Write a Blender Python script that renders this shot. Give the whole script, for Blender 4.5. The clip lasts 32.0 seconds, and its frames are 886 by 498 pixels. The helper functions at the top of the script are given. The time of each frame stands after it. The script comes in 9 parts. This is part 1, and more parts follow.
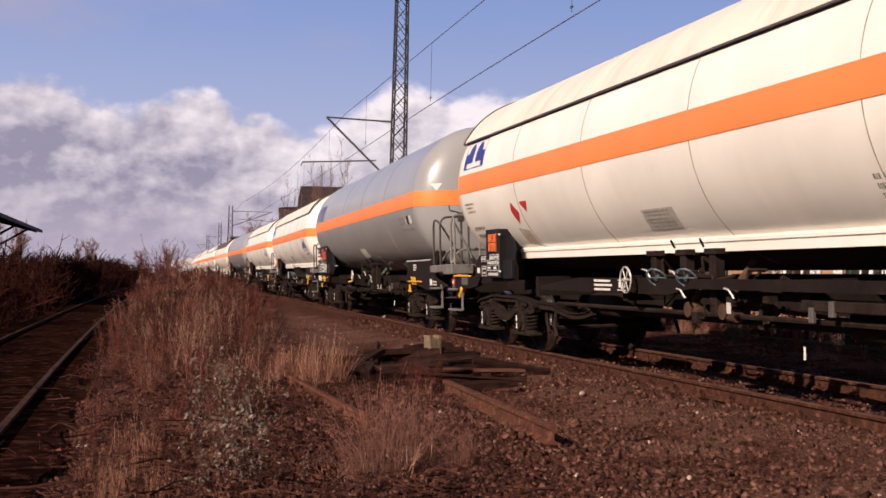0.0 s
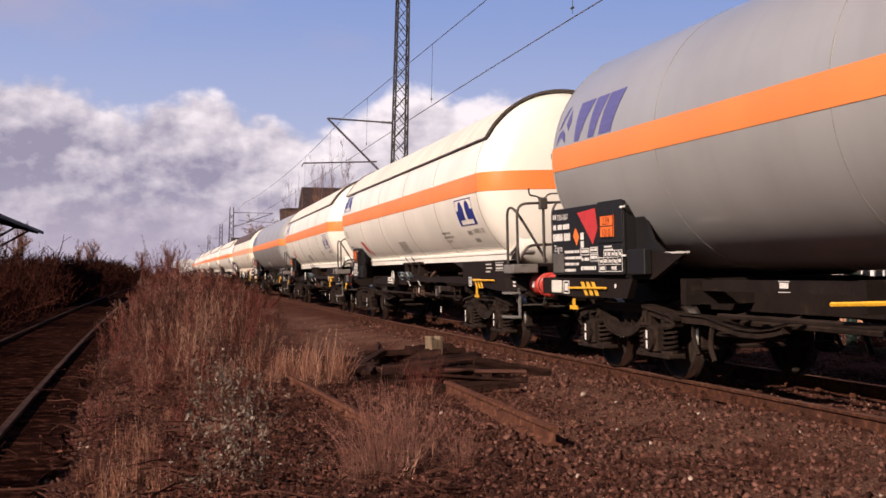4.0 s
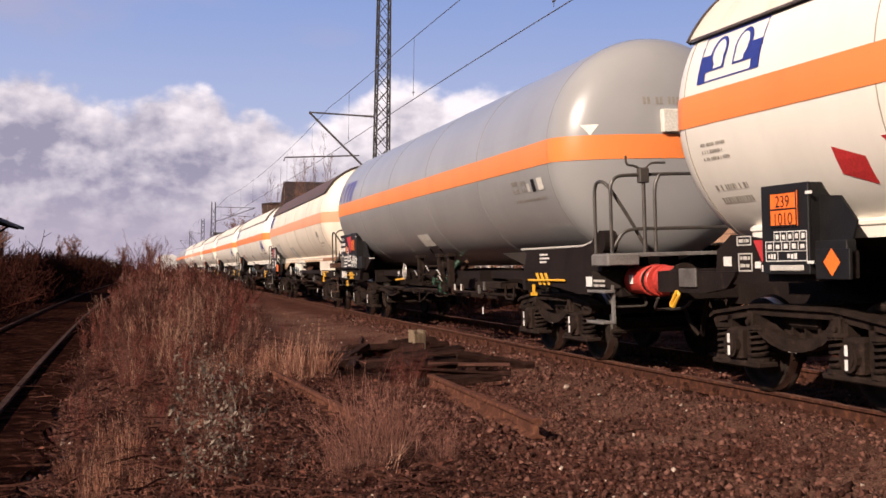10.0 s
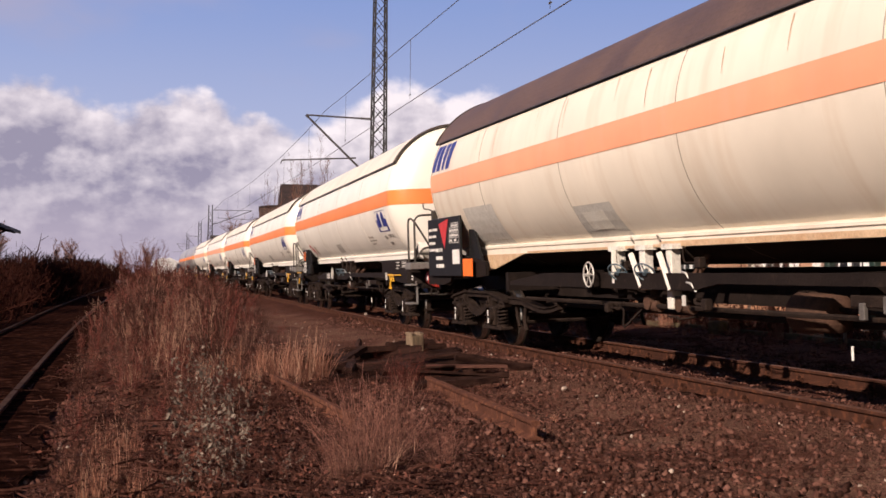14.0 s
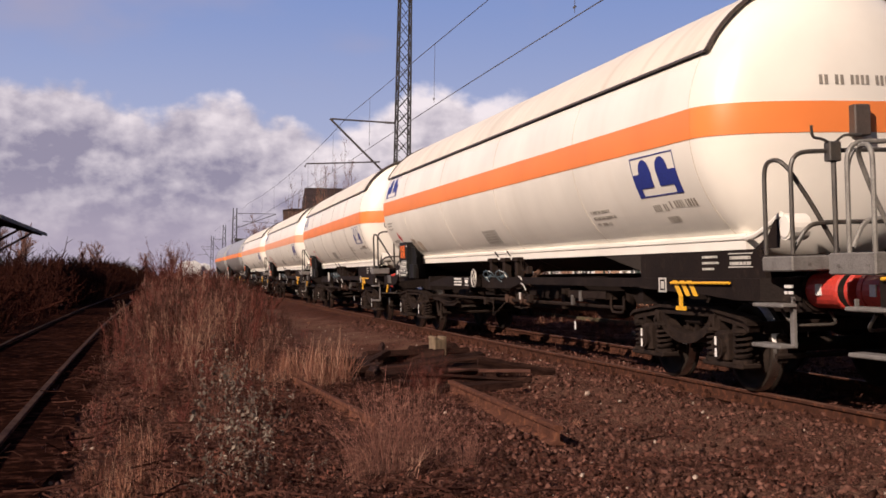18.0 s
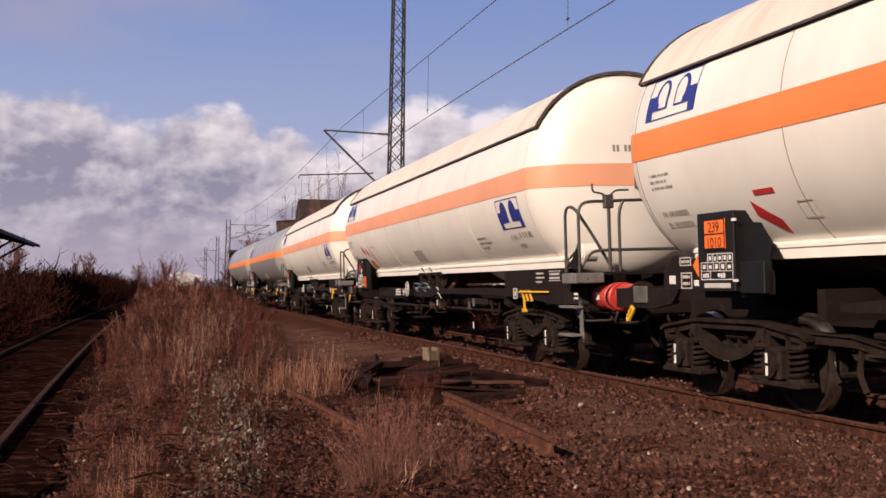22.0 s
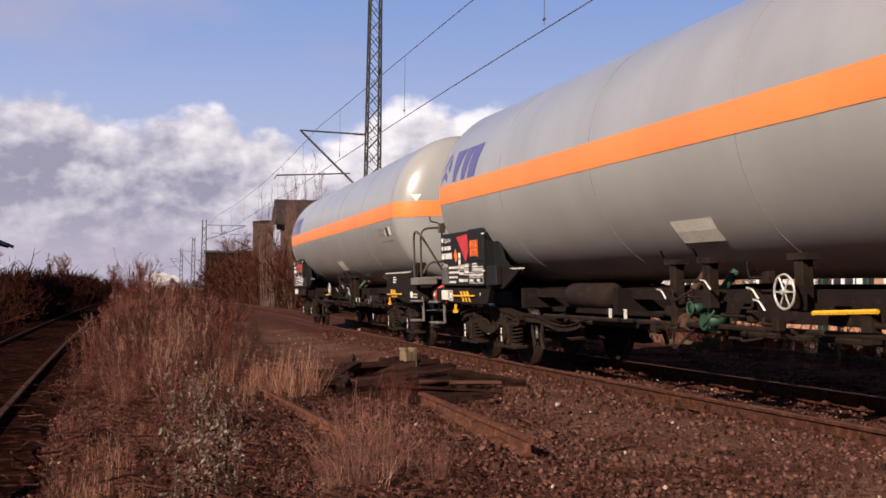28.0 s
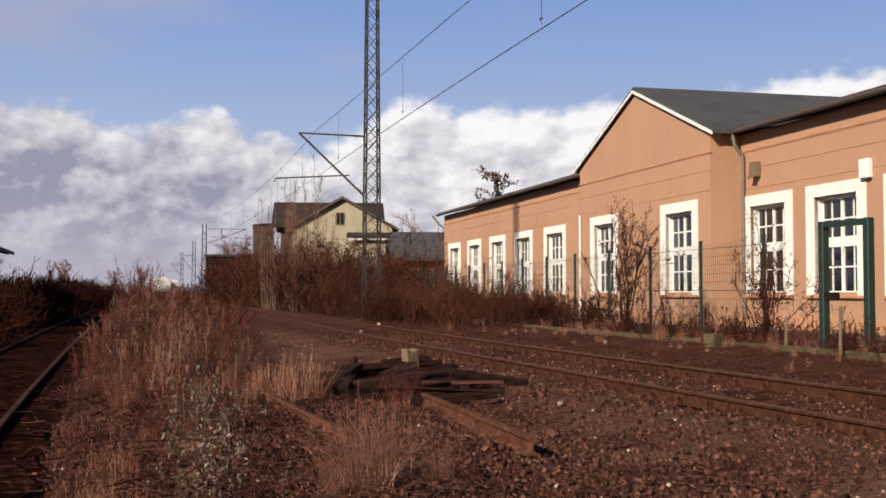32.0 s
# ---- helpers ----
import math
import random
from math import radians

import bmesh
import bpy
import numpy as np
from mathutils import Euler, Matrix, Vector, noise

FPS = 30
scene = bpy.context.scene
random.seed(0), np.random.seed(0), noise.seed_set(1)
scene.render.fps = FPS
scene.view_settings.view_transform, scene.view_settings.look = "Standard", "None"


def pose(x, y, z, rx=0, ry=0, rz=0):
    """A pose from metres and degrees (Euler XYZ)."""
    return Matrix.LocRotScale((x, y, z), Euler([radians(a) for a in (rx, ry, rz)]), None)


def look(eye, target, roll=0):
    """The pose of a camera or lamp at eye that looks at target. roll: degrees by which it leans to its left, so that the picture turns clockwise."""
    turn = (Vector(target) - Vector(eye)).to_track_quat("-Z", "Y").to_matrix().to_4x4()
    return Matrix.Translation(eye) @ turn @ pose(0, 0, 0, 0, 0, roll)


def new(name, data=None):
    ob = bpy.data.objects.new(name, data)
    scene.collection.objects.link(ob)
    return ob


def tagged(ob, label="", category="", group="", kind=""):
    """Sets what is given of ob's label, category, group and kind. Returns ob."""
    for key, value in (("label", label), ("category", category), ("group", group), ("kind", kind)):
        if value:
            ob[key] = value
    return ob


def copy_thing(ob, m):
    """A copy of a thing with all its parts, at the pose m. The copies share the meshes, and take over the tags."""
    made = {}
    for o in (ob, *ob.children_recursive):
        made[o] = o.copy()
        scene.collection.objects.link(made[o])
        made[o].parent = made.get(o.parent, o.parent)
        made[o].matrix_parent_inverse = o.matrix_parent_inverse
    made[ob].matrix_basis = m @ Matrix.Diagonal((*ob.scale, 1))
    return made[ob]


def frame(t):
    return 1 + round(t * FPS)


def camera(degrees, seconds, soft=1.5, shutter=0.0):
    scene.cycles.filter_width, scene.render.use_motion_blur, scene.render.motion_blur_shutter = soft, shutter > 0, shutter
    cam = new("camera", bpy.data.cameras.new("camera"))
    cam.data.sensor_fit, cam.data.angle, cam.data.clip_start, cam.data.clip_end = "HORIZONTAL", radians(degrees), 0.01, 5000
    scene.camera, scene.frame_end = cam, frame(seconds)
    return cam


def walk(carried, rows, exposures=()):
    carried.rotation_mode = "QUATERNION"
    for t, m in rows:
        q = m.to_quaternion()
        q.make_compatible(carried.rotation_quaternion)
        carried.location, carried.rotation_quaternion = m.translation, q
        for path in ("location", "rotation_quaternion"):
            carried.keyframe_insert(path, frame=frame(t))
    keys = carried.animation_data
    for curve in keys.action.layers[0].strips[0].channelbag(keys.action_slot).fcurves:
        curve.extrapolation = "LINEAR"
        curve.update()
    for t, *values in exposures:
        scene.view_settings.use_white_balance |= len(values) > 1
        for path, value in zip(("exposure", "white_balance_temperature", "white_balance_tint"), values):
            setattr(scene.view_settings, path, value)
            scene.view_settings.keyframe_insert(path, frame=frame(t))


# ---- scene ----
# Camera: one handheld stand beside the line, turning a little.
cam = camera(43.13, 32.0, soft=1.6)
EYE_Z = 1.095
CAM_ROWS = [
    (0, -16.364, 1.549, -1.286),
    (0.5, -16.998, 1.662, -1.073),
    (1, -16.726, 1.485, -0.957),
    (1.5, -16.497, 1.493, -1.218),
    (2, -16.361, 1.335, -1.224),
    (2.5, -16.200, 1.553, -1.165),
    (4.5, -16.333, 1.599, -1.229),
    (5, -16.071, 1.512, -1.103),
    (5.5, -16.744, 1.556, -0.889),
    (6, -16.510, 1.861, -0.622),
    (6.5, -16.087, 1.954, -1.004),
    (7, -15.986, 2.043, -1.150),
    (7.5, -15.532, 1.892, -0.983),
    (8, -15.267, 1.716, -0.936),
    (8.5, -16.220, 1.376, -1.098),
    (9, -17.084, 1.487, -1.097),
    (9.5, -17.171, 1.419, -0.604),
    (10, -17.201, 1.289, -0.894),
    (10.5, -17.343, 1.771, -0.844),
    (11, -17.142, 1.601, -0.671),
    (11.5, -16.554, 1.344, -0.867),
    (12, -16.101, 1.403, -0.831),
    (12.5, -16.349, 1.405, -0.831),
    (13, -16.831, 1.495, -0.830),
    (13.5, -16.957, 1.550, -0.773),
    (14, -17.341, 1.400, -0.673),
    (14.5, -17.111, 1.453, -0.716),
    (16.5, -17.100, 1.818, -0.687),
    (17, -17.146, 1.717, -0.683),
    (17.5, -16.635, 1.726, -0.608),
    (18, -16.144, 1.589, -0.951),
    (18.5, -15.761, 1.690, -0.986),
    (19, -15.104, 1.925, -0.933),
    (19.5, -15.035, 1.876, -0.918),
    (20, -15.713, 1.647, -1.029),
    (20.5, -16.564, 1.899, -0.960),
    (21, -16.414, 1.968, -1.072),
    (21.5, -16.375, 2.075, -0.979),
    (22, -16.464, 2.169, -0.918),
    (22.5, -16.479, 2.054, -0.687),
    (23, -16.639, 2.117, -0.829),
    (23.5, -16.601, 2.037, -0.921),
    (24, -16.652, 2.116, -0.859),
    (24.5, -17.128, 2.084, -0.921),
    (25, -17.074, 2.121, -0.932),
    (25.5, -17.213, 2.178, -1.044),
    (27.5, -17.773, 2.142, -0.879),
    (28, -17.641, 2.197, -0.789),
    (28.5, -17.677, 2.270, -0.779),
    (29, -17.755, 2.272, -0.758),
    (29.5, -17.693, 2.344, -0.852),
    (30, -17.816, 2.235, -0.532),
    (30.5, -17.752, 2.310, -0.697),
    (31, -17.620, 2.319, -0.328),
    (31.5, -17.717, 2.397, -0.175),
    (32, -17.622, 2.227, 0.019),
]


def aim(yaw, pitch, roll):
    return pose(0, 0, EYE_Z, 0, 0, yaw) @ pose(0, 0, 0, 90 + pitch) @ pose(0, 0, 0, 0, 0, -roll)


walk(cam, [(t, aim(a, b, c)) for t, a, b, c in CAM_ROWS],
     exposures=[(0, 0.52, 6600, 20), (1, 0.50, 6600, 20), (2, 0.76, 6600, 18), (3, 0.74, 6600, 18), (4.5, 0.50, 6600, 20), (6, 0.44, 6600, 20), (7.5, 0.32, 6600, 21), (8.5, 0.34, 6600, 21), (9, 0.50, 6600, 20), (10, 0.66, 6600, 18),
                (12, 0.70, 6600, 18), (13, 0.66, 6600, 19), (14.5, 0.52, 6600, 20), (19, 0.40, 6600, 20), (24, 0.32, 6600, 20), (25.5, 0.20, 6600, 19), (27.5, 0.60, 6550, 15), (29, 0.66, 6500, 14), (30, 0.62, 6500, 11), (31, 0.58, 6450, 9), (32, 0.58, 6450, 8)])

# ---- light ----
SUN_EL, SUN_AZ = 29.0, -124.0      # azimuth clockwise from +Y: the sun stands to the left
world = bpy.data.worlds.new("world")
scene.world = world
world.use_nodes = True
wn = world.node_tree
wn.nodes.clear()
w_out = wn.nodes.new("ShaderNodeOutputWorld")
w_bg = wn.nodes.new("ShaderNodeBackground")
w_sky = wn.nodes.new("ShaderNodeTexSky")
w_sky.sky_type = 'NISHITA'
w_sky.sun_disc = False
w_sky.sun_elevation, w_sky.sun_rotation = radians(SUN_EL), radians(SUN_AZ)
w_sky.air_density, w_sky.dust_density, w_sky.ozone_density = 1.0, 0.8, 1.0
w_bg.inputs["Strength"].default_value = 0.020
wn.links.new(w_sky.outputs[0], w_bg.inputs["Color"])
wn.links.new(w_bg.outputs[0], w_out.inputs["Surface"])

sun_data = bpy.data.lights.new("sun", 'SUN')
sun_data.energy, sun_data.angle, sun_data.color = 4.6, radians(0.6), (1.0, 0.86, 0.70)
sun = new("sun", sun_data)
_d = Vector((math.sin(radians(SUN_AZ)) * math.cos(radians(SUN_EL)), math.cos(radians(SUN_AZ)) * math.cos(radians(SUN_EL)), math.sin(radians(SUN_EL))))
sun.matrix_world = look(tuple(_d * 60), (0, 0, 0))


# ---- materials ----
def nodes_of(name):
    m = bpy.data.materials.new(name)
    m.use_nodes = True
    nt = m.node_tree
    return m, nt, nt.nodes["Principled BSDF"]


def surface(name, c1, c2, rough=0.7, scale=4.0, fine=40.0, bump=0.2, metal=0.0, c3=None, c3_amount=0.35, stretch=(1, 1, 1), spec=0.5, per_piece=0.0, coat=0.0):
    """Two-scale mottled surface: broad colour change, fine grain, optional third colour in stains."""
    m, nt, b = nodes_of(name)
    N, L = nt.nodes, nt.links
    tc = N.new("ShaderNodeTexCoord")
    mp = N.new("ShaderNodeMapping")
    mp.inputs["Scale"].default_value = stretch
    L.new(tc.outputs["Object"], mp.inputs[0])
    n1 = N.new("ShaderNodeTexNoise")
    n1.inputs["Scale"].default_value, n1.inputs["Detail"].default_value = scale, 6
    n2 = N.new("ShaderNodeTexNoise")
    n2.inputs["Scale"].default_value, n2.inputs["Detail"].default_value = fine, 4
    L.new(mp.outputs[0], n1.inputs["Vector"])
    L.new(mp.outputs[0], n2.inputs["Vector"])
    mix = N.new("ShaderNodeMix")
    mix.data_type = 'RGBA'
    ramp = N.new("ShaderNodeMapRange")
    ramp.inputs[1].default_value, ramp.inputs[2].default_value = 0.35, 0.65
    L.new(n1.outputs[0], ramp.inputs[0])
    L.new(ramp.outputs[0], mix.inputs[0])
    mix.inputs[6].default_value, mix.inputs[7].default_value = (*c1, 1), (*c2, 1)
    out = mix.outputs[2]
    hs = N.new("ShaderNodeHueSaturation")
    fr = N.new("ShaderNodeMapRange")
    fr.inputs[1].default_value, fr.inputs[2].default_value, fr.inputs[3].default_value, fr.inputs[4].default_value = 0.3, 0.7, 0.8, 1.2
    L.new(n2.outputs[0], fr.inputs[0])
    L.new(fr.outputs[0], hs.inputs["Value"])
    if per_piece:
        oi = N.new("ShaderNodeObjectInfo")
        gi = N.new("ShaderNodeNewGeometry")
        ad = N.new("ShaderNodeMath")
        ad.operation = 'ADD'
        L.new(oi.outputs["Random"], ad.inputs[0])
        L.new(gi.outputs["Random Per Island"], ad.inputs[1])
        pr = N.new("ShaderNodeMapRange")
        pr.inputs[2].default_value, pr.inputs[3].default_value, pr.inputs[4].default_value = 2.0, 1 - per_piece, 1 + per_piece
        L.new(ad.outputs[0], pr.inputs[0])
        mu = N.new("ShaderNodeMath")
        mu.operation = 'MULTIPLY'
        L.new(fr.outputs[0], mu.inputs[0])
        L.new(pr.outputs[0], mu.inputs[1])
        L.new(mu.outputs[0], hs.inputs["Value"])
    L.new(out, hs.inputs["Color"])
    out = hs.outputs[0]
    if c3:
        n3 = N.new("ShaderNodeTexNoise")
        n3.inputs["Scale"].default_value, n3.inputs["Detail"].default_value = scale * 2.7, 8
        L.new(mp.outputs[0], n3.inputs["Vector"])
        r3 = N.new("ShaderNodeMapRange")
        r3.inputs[1].default_value, r3.inputs[2].default_value = 0.72 - c3_amount * 0.5, 0.82 - c3_amount * 0.4
        L.new(n3.outputs[0], r3.inputs[0])
        m3 = N.new("ShaderNodeMix")
        m3.data_type = 'RGBA'
        L.new(r3.outputs[0], m3.inputs[0])
        L.new(out, m3.inputs[6])
        m3.inputs[7].default_value = (*c3, 1)
        out = m3.outputs[2]
    L.new(out, b.inputs["Base Color"])
    rr = N.new("ShaderNodeMapRange")
    rr.inputs[3].default_value, rr.inputs[4].default_value = max(rough - 0.12, 0.05), min(rough + 0.12, 1)
    L.new(n1.outputs[0], rr.inputs[0])
    L.new(rr.outputs[0], b.inputs["Roughness"])
    b.inputs["Metallic"].default_value = metal
    b.inputs["Specular IOR Level"].default_value = spec
    if coat:
        b.inputs["Coat Weight"].default_value, b.inputs["Coat Roughness"].default_value = coat, 0.12
    if bump:
        bp = N.new("ShaderNodeBump")
        bp.inputs["Strength"].default_value, bp.inputs["Distance"].default_value = bump, 0.02
        L.new(n2.outputs[0], bp.inputs["Height"])
        L.new(bp.outputs[0], b.inputs["Normal"])
    return m


def streaked(name, base, dirt, amount, rough, coat=0.0, belly=None):
    """Tank paint: broad fading and faint vertical runs of dirt."""
    m, nt, b = nodes_of(name)
    N, L = nt.nodes, nt.links
    tc = N.new("ShaderNodeTexCoord")
    mp = N.new("ShaderNodeMapping")
    mp.inputs["Scale"].default_value = (0.25, 2.2, 0.35)
    L.new(tc.outputs["Object"], mp.inputs[0])
    n1 = N.new("ShaderNodeTexNoise")
    n1.inputs["Scale"].default_value, n1.inputs["Detail"].default_value = 1.6, 7
    L.new(mp.outputs[0], n1.inputs["Vector"])
    n2 = N.new("ShaderNodeTexNoise")
    n2.inputs["Scale"].default_value, n2.inputs["Detail"].default_value = 0.9, 5
    L.new(tc.outputs["Object"], n2.inputs["Vector"])
    oi = N.new("ShaderNodeObjectInfo")
    add = N.new("ShaderNodeVectorMath")
    add.operation = 'ADD'
    cx = N.new("ShaderNodeCombineXYZ")
    sc = N.new("ShaderNodeMath")
    sc.operation = 'MULTIPLY'
    sc.inputs[1].default_value = 60
    L.new(oi.outputs["Random"], sc.inputs[0])
    L.new(sc.outputs[0], cx.inputs[1])
    L.new(tc.outputs["Object"], add.inputs[0])
    L.new(cx.outputs[0], add.inputs[1])
    L.new(add.outputs[0], mp.inputs[0])
    L.new(add.outputs[0], n2.inputs["Vector"])
    r1 = N.new("ShaderNodeMapRange")
    r1.inputs[1].default_value, r1.inputs[2].default_value, r1.inputs[4].default_value = 0.5, 0.8, amount
    L.new(n1.outputs[0], r1.inputs[0])
    mx = N.new("ShaderNodeMix")
    mx.data_type = 'RGBA'
    mx.inputs[6].default_value, mx.inputs[7].default_value = (*base, 1), (*dirt, 1)
    L.new(r1.outputs[0], mx.inputs[0])
    hs = N.new("ShaderNodeHueSaturation")
    r2 = N.new("ShaderNodeMapRange")
    r2.inputs[1].default_value, r2.inputs[2].default_value, r2.inputs[3].default_value, r2.inputs[4].default_value = 0.3, 0.7, 0.9, 1.06
    L.new(n2.outputs[0], r2.inputs[0])
    L.new(r2.outputs[0], hs.inputs["Value"])
    L.new(mx.outputs[2], hs.inputs["Color"])
    L.new(hs.outputs[0], b.inputs["Base Color"])
    b.inputs["Roughness"].default_value = rough
    if coat:
        b.inputs["Coat Weight"].default_value, b.inputs["Coat Roughness"].default_value = coat, 0.1
    n4 = N.new("ShaderNodeTexNoise")
    n4.inputs["Scale"].default_value = 2.2
    L.new(add.outputs[0], n4.inputs["Vector"])
    bp = N.new("ShaderNodeBump")
    bp.inputs["Strength"].default_value, bp.inputs["Distance"].default_value = 0.034, 0.03
    L.new(n4.outputs[0], bp.inputs["Height"])
    L.new(bp.outputs[0], b.inputs["Normal"])
    return m


MAT = {}


def M(key):
    return MAT[key]


MAT["white"] = streaked("white_paint", (0.76, 0.725, 0.655), (0.58, 0.51, 0.42), 0.18, 0.36)
MAT["dirty_white"] = streaked("aged_white_paint", (0.70, 0.635, 0.535), (0.50, 0.37, 0.26), 0.5, 0.5)
MAT["grey"] = streaked("grey_paint", (0.285, 0.285, 0.286), (0.235, 0.228, 0.218), 0.4, 0.33, coat=0.35)
MAT["shield"] = streaked("sunshield_paint", (0.70, 0.64, 0.54), (0.46, 0.38, 0.28), 0.6, 0.5)
MAT["brown_shield"] = surface("brown_shield", (0.075, 0.045, 0.038), (0.11, 0.065, 0.05), 0.65, 1.2, 30, 0.1)
MAT["orange"] = streaked("orange_band", (0.81, 0.225, 0.055), (0.62, 0.20, 0.07), 0.25, 0.42)
MAT["pale_orange"] = streaked("faded_orange_band", (0.78, 0.335, 0.19), (0.66, 0.36, 0.24), 0.5, 0.5)
MAT["seam"] = surface("weld_seam", (0.30, 0.26, 0.20), (0.22, 0.18, 0.14), 0.6, 3, 40, 0.1)
MAT["grey_seam"] = surface("grey_weld_seam", (0.17, 0.17, 0.16), (0.20, 0.20, 0.19), 0.5, 3, 40, 0.1)
MAT["frame_black"] = surface("underframe_black", (0.0105, 0.0070, 0.0058), (0.0150, 0.0102, 0.0085), 0.75, 3, 40, 0.2, spec=0.12, c3=(0.024, 0.016, 0.0125), c3_amount=0.25)
MAT["bogie"] = surface("bogie_grime", (0.0135, 0.0088, 0.0070), (0.0250, 0.0165, 0.0128), 0.8, 6, 60, 0.35, spec=0.1, c3=(0.038, 0.023, 0.016), c3_amount=0.25)
MAT["wheel"] = surface("wheel_steel", (0.016, 0.012, 0.010), (0.030, 0.021, 0.016), 0.7, 8, 60, 0.2, spec=0.12)
MAT["tread"] = surface("bright_tread", (0.35, 0.33, 0.30), (0.28, 0.26, 0.24), 0.3, 8, 60, 0.05, metal=1.0)
MAT["rail_steel"] = surface("grey_step_steel", (0.11, 0.10, 0.092), (0.075, 0.066, 0.058), 0.6, 5, 60, 0.15, metal=0.1)
MAT["tube"] = surface("dark_handrail", (0.04, 0.036, 0.033), (0.06, 0.05, 0.04), 0.45, 10, 60, 0.1)
MAT["buffer_red"] = surface("red_buffer", (0.50, 0.045, 0.03), (0.40, 0.04, 0.03), 0.45, 4, 40, 0.1)
MAT["buffer_orange"] = surface("orange_buffer", (0.62, 0.17, 0.05), (0.5, 0.13, 0.05), 0.5, 4, 40, 0.1)
MAT["yellow"] = surface("signal_yellow", (0.72, 0.38, 0.02), (0.66, 0.36, 0.03), 0.45, 6, 40, 0.1)
MAT["sign_orange"] = surface("hazard_plate_orange", (0.85, 0.16, 0.02), (0.8, 0.16, 0.02), 0.5, 6, 40, 0.05)
MAT["sign_red"] = surface("hazard_label_red", (0.48, 0.03, 0.03), (0.42, 0.03, 0.03), 0.5, 6, 40, 0.05)
MAT["black_panel"] = surface("black_panel", (0.0072, 0.0066, 0.0068), (0.0100, 0.0092, 0.0093), 0.55, 4, 50, 0.08, spec=0.3)
MAT["lettering"] = surface("white_lettering", (0.70, 0.68, 0.64), (0.62, 0.60, 0.56), 0.6, 8, 60, 0.0)
MAT["dark_lettering"] = surface("dark_lettering", (0.22, 0.195, 0.165), (0.26, 0.23, 0.195), 0.6, 8, 60, 0.0)
MAT["logo_blue"] = surface("logo_blue", (0.018, 0.030, 0.19), (0.02, 0.035, 0.21), 0.5, 3, 50, 0.0)
MAT["violet"] = surface("violet_lettering", (0.085, 0.08, 0.22), (0.095, 0.09, 0.24), 0.45, 3, 50, 0.0)
MAT["pale_panel"] = surface("pale_panel", (0.42, 0.40, 0.36), (0.50, 0.48, 0.44), 0.6, 9, 60, 0.1)
MAT["cream_panel"] = surface("cream_panel", (0.66, 0.64, 0.58), (0.6, 0.57, 0.5), 0.5, 6, 60, 0.1)
MAT["green_valve"] = surface("green_valve", (0.010, 0.040, 0.020), (0.016, 0.055, 0.030), 0.6, 9, 60, 0.15)
MAT["blue_wheel"] = surface("blue_handwheel", (0.055, 0.085, 0.105), (0.075, 0.105, 0.125), 0.45, 9, 60, 0.1)
MAT["silver"] = surface("pale_handwheel", (0.52, 0.5, 0.46), (0.42, 0.4, 0.36), 0.45, 9, 60, 0.1, metal=0.3)
MAT["rust"] = surface("rusty_rail", (0.0589, 0.0248, 0.0161), (0.0350, 0.0152, 0.0106), 0.9, 5, 70, 0.4, spec=0.05, c3=(0.105, 0.041, 0.023), c3_amount=0.4)
MAT["rail_head"] = surface("worn_rail_head", (0.082, 0.038, 0.027), (0.115, 0.060, 0.044), 0.7, 4, 60, 0.15, metal=0.1, spec=0.05)
MAT["old_wood"] = surface("weathered_sleeper", (0.0151, 0.0072, 0.0058), (0.0370, 0.0179, 0.0134), 0.95, 5, 50, 0.7, spec=0.05, stretch=(1, 6, 6), per_piece=0.45)
MAT["pale_wood"] = surface("pale_cut_timber", (0.20, 0.14, 0.085), (0.13, 0.09, 0.055), 0.85, 6, 60, 0.4, stretch=(6, 6, 1))
MAT["stone"] = surface("ballast_stone", (0.0764, 0.0305, 0.0217), (0.1639, 0.0794, 0.0597), 0.95, 9, 60, 0.4, spec=0.05, per_piece=0.95)
MAT["pale_stone"] = surface("pale_stone", (0.30, 0.235, 0.19), (0.19, 0.14, 0.11), 0.85, 12, 60, 0.3, per_piece=0.6)
MAT["concrete"] = surface("mossy_concrete", (0.10, 0.078, 0.052), (0.07, 0.054, 0.034), 0.95, 3, 50, 0.35, spec=0.05, c3=(0.055, 0.05, 0.02), c3_amount=0.45)
MAT["asphalt"] = surface("yard_asphalt", (0.055, 0.053, 0.055), (0.075, 0.07, 0.07), 0.9, 1.5, 80, 0.2)
MAT["galv"] = surface("galvanised_lattice", (0.021, 0.019, 0.016), (0.030, 0.027, 0.023), 0.7, 3, 40, 0.15, metal=0.1)
MAT["wire"] = surface("catenary_wire", (0.06, 0.055, 0.055), (0.08, 0.07, 0.07), 0.5, 3, 40, 0.0)
MAT["fence_green"] = surface("fence_green", (0.008, 0.022, 0.016), (0.012, 0.029, 0.021), 0.55, 4, 60, 0.1)
MAT["plaster"] = surface("terracotta_plaster", (0.400, 0.225, 0.142), (0.37, 0.208, 0.132), 0.9, 0.5, 30, 0.15, c3=(0.335, 0.18, 0.110), c3_amount=0.2)
MAT["plaster_edge"] = surface("plaster_moulding", (0.46, 0.23, 0.13), (0.40, 0.2, 0.11), 0.9, 2, 40, 0.15)
MAT["white_plaster"] = surface("white_surround", (0.74, 0.72, 0.70), (0.68, 0.66, 0.63), 0.85, 2, 40, 0.1)
MAT["window_white"] = surface("white_window_frame", (0.74, 0.74, 0.74), (0.68, 0.68, 0.68), 0.45, 5, 50, 0.05)
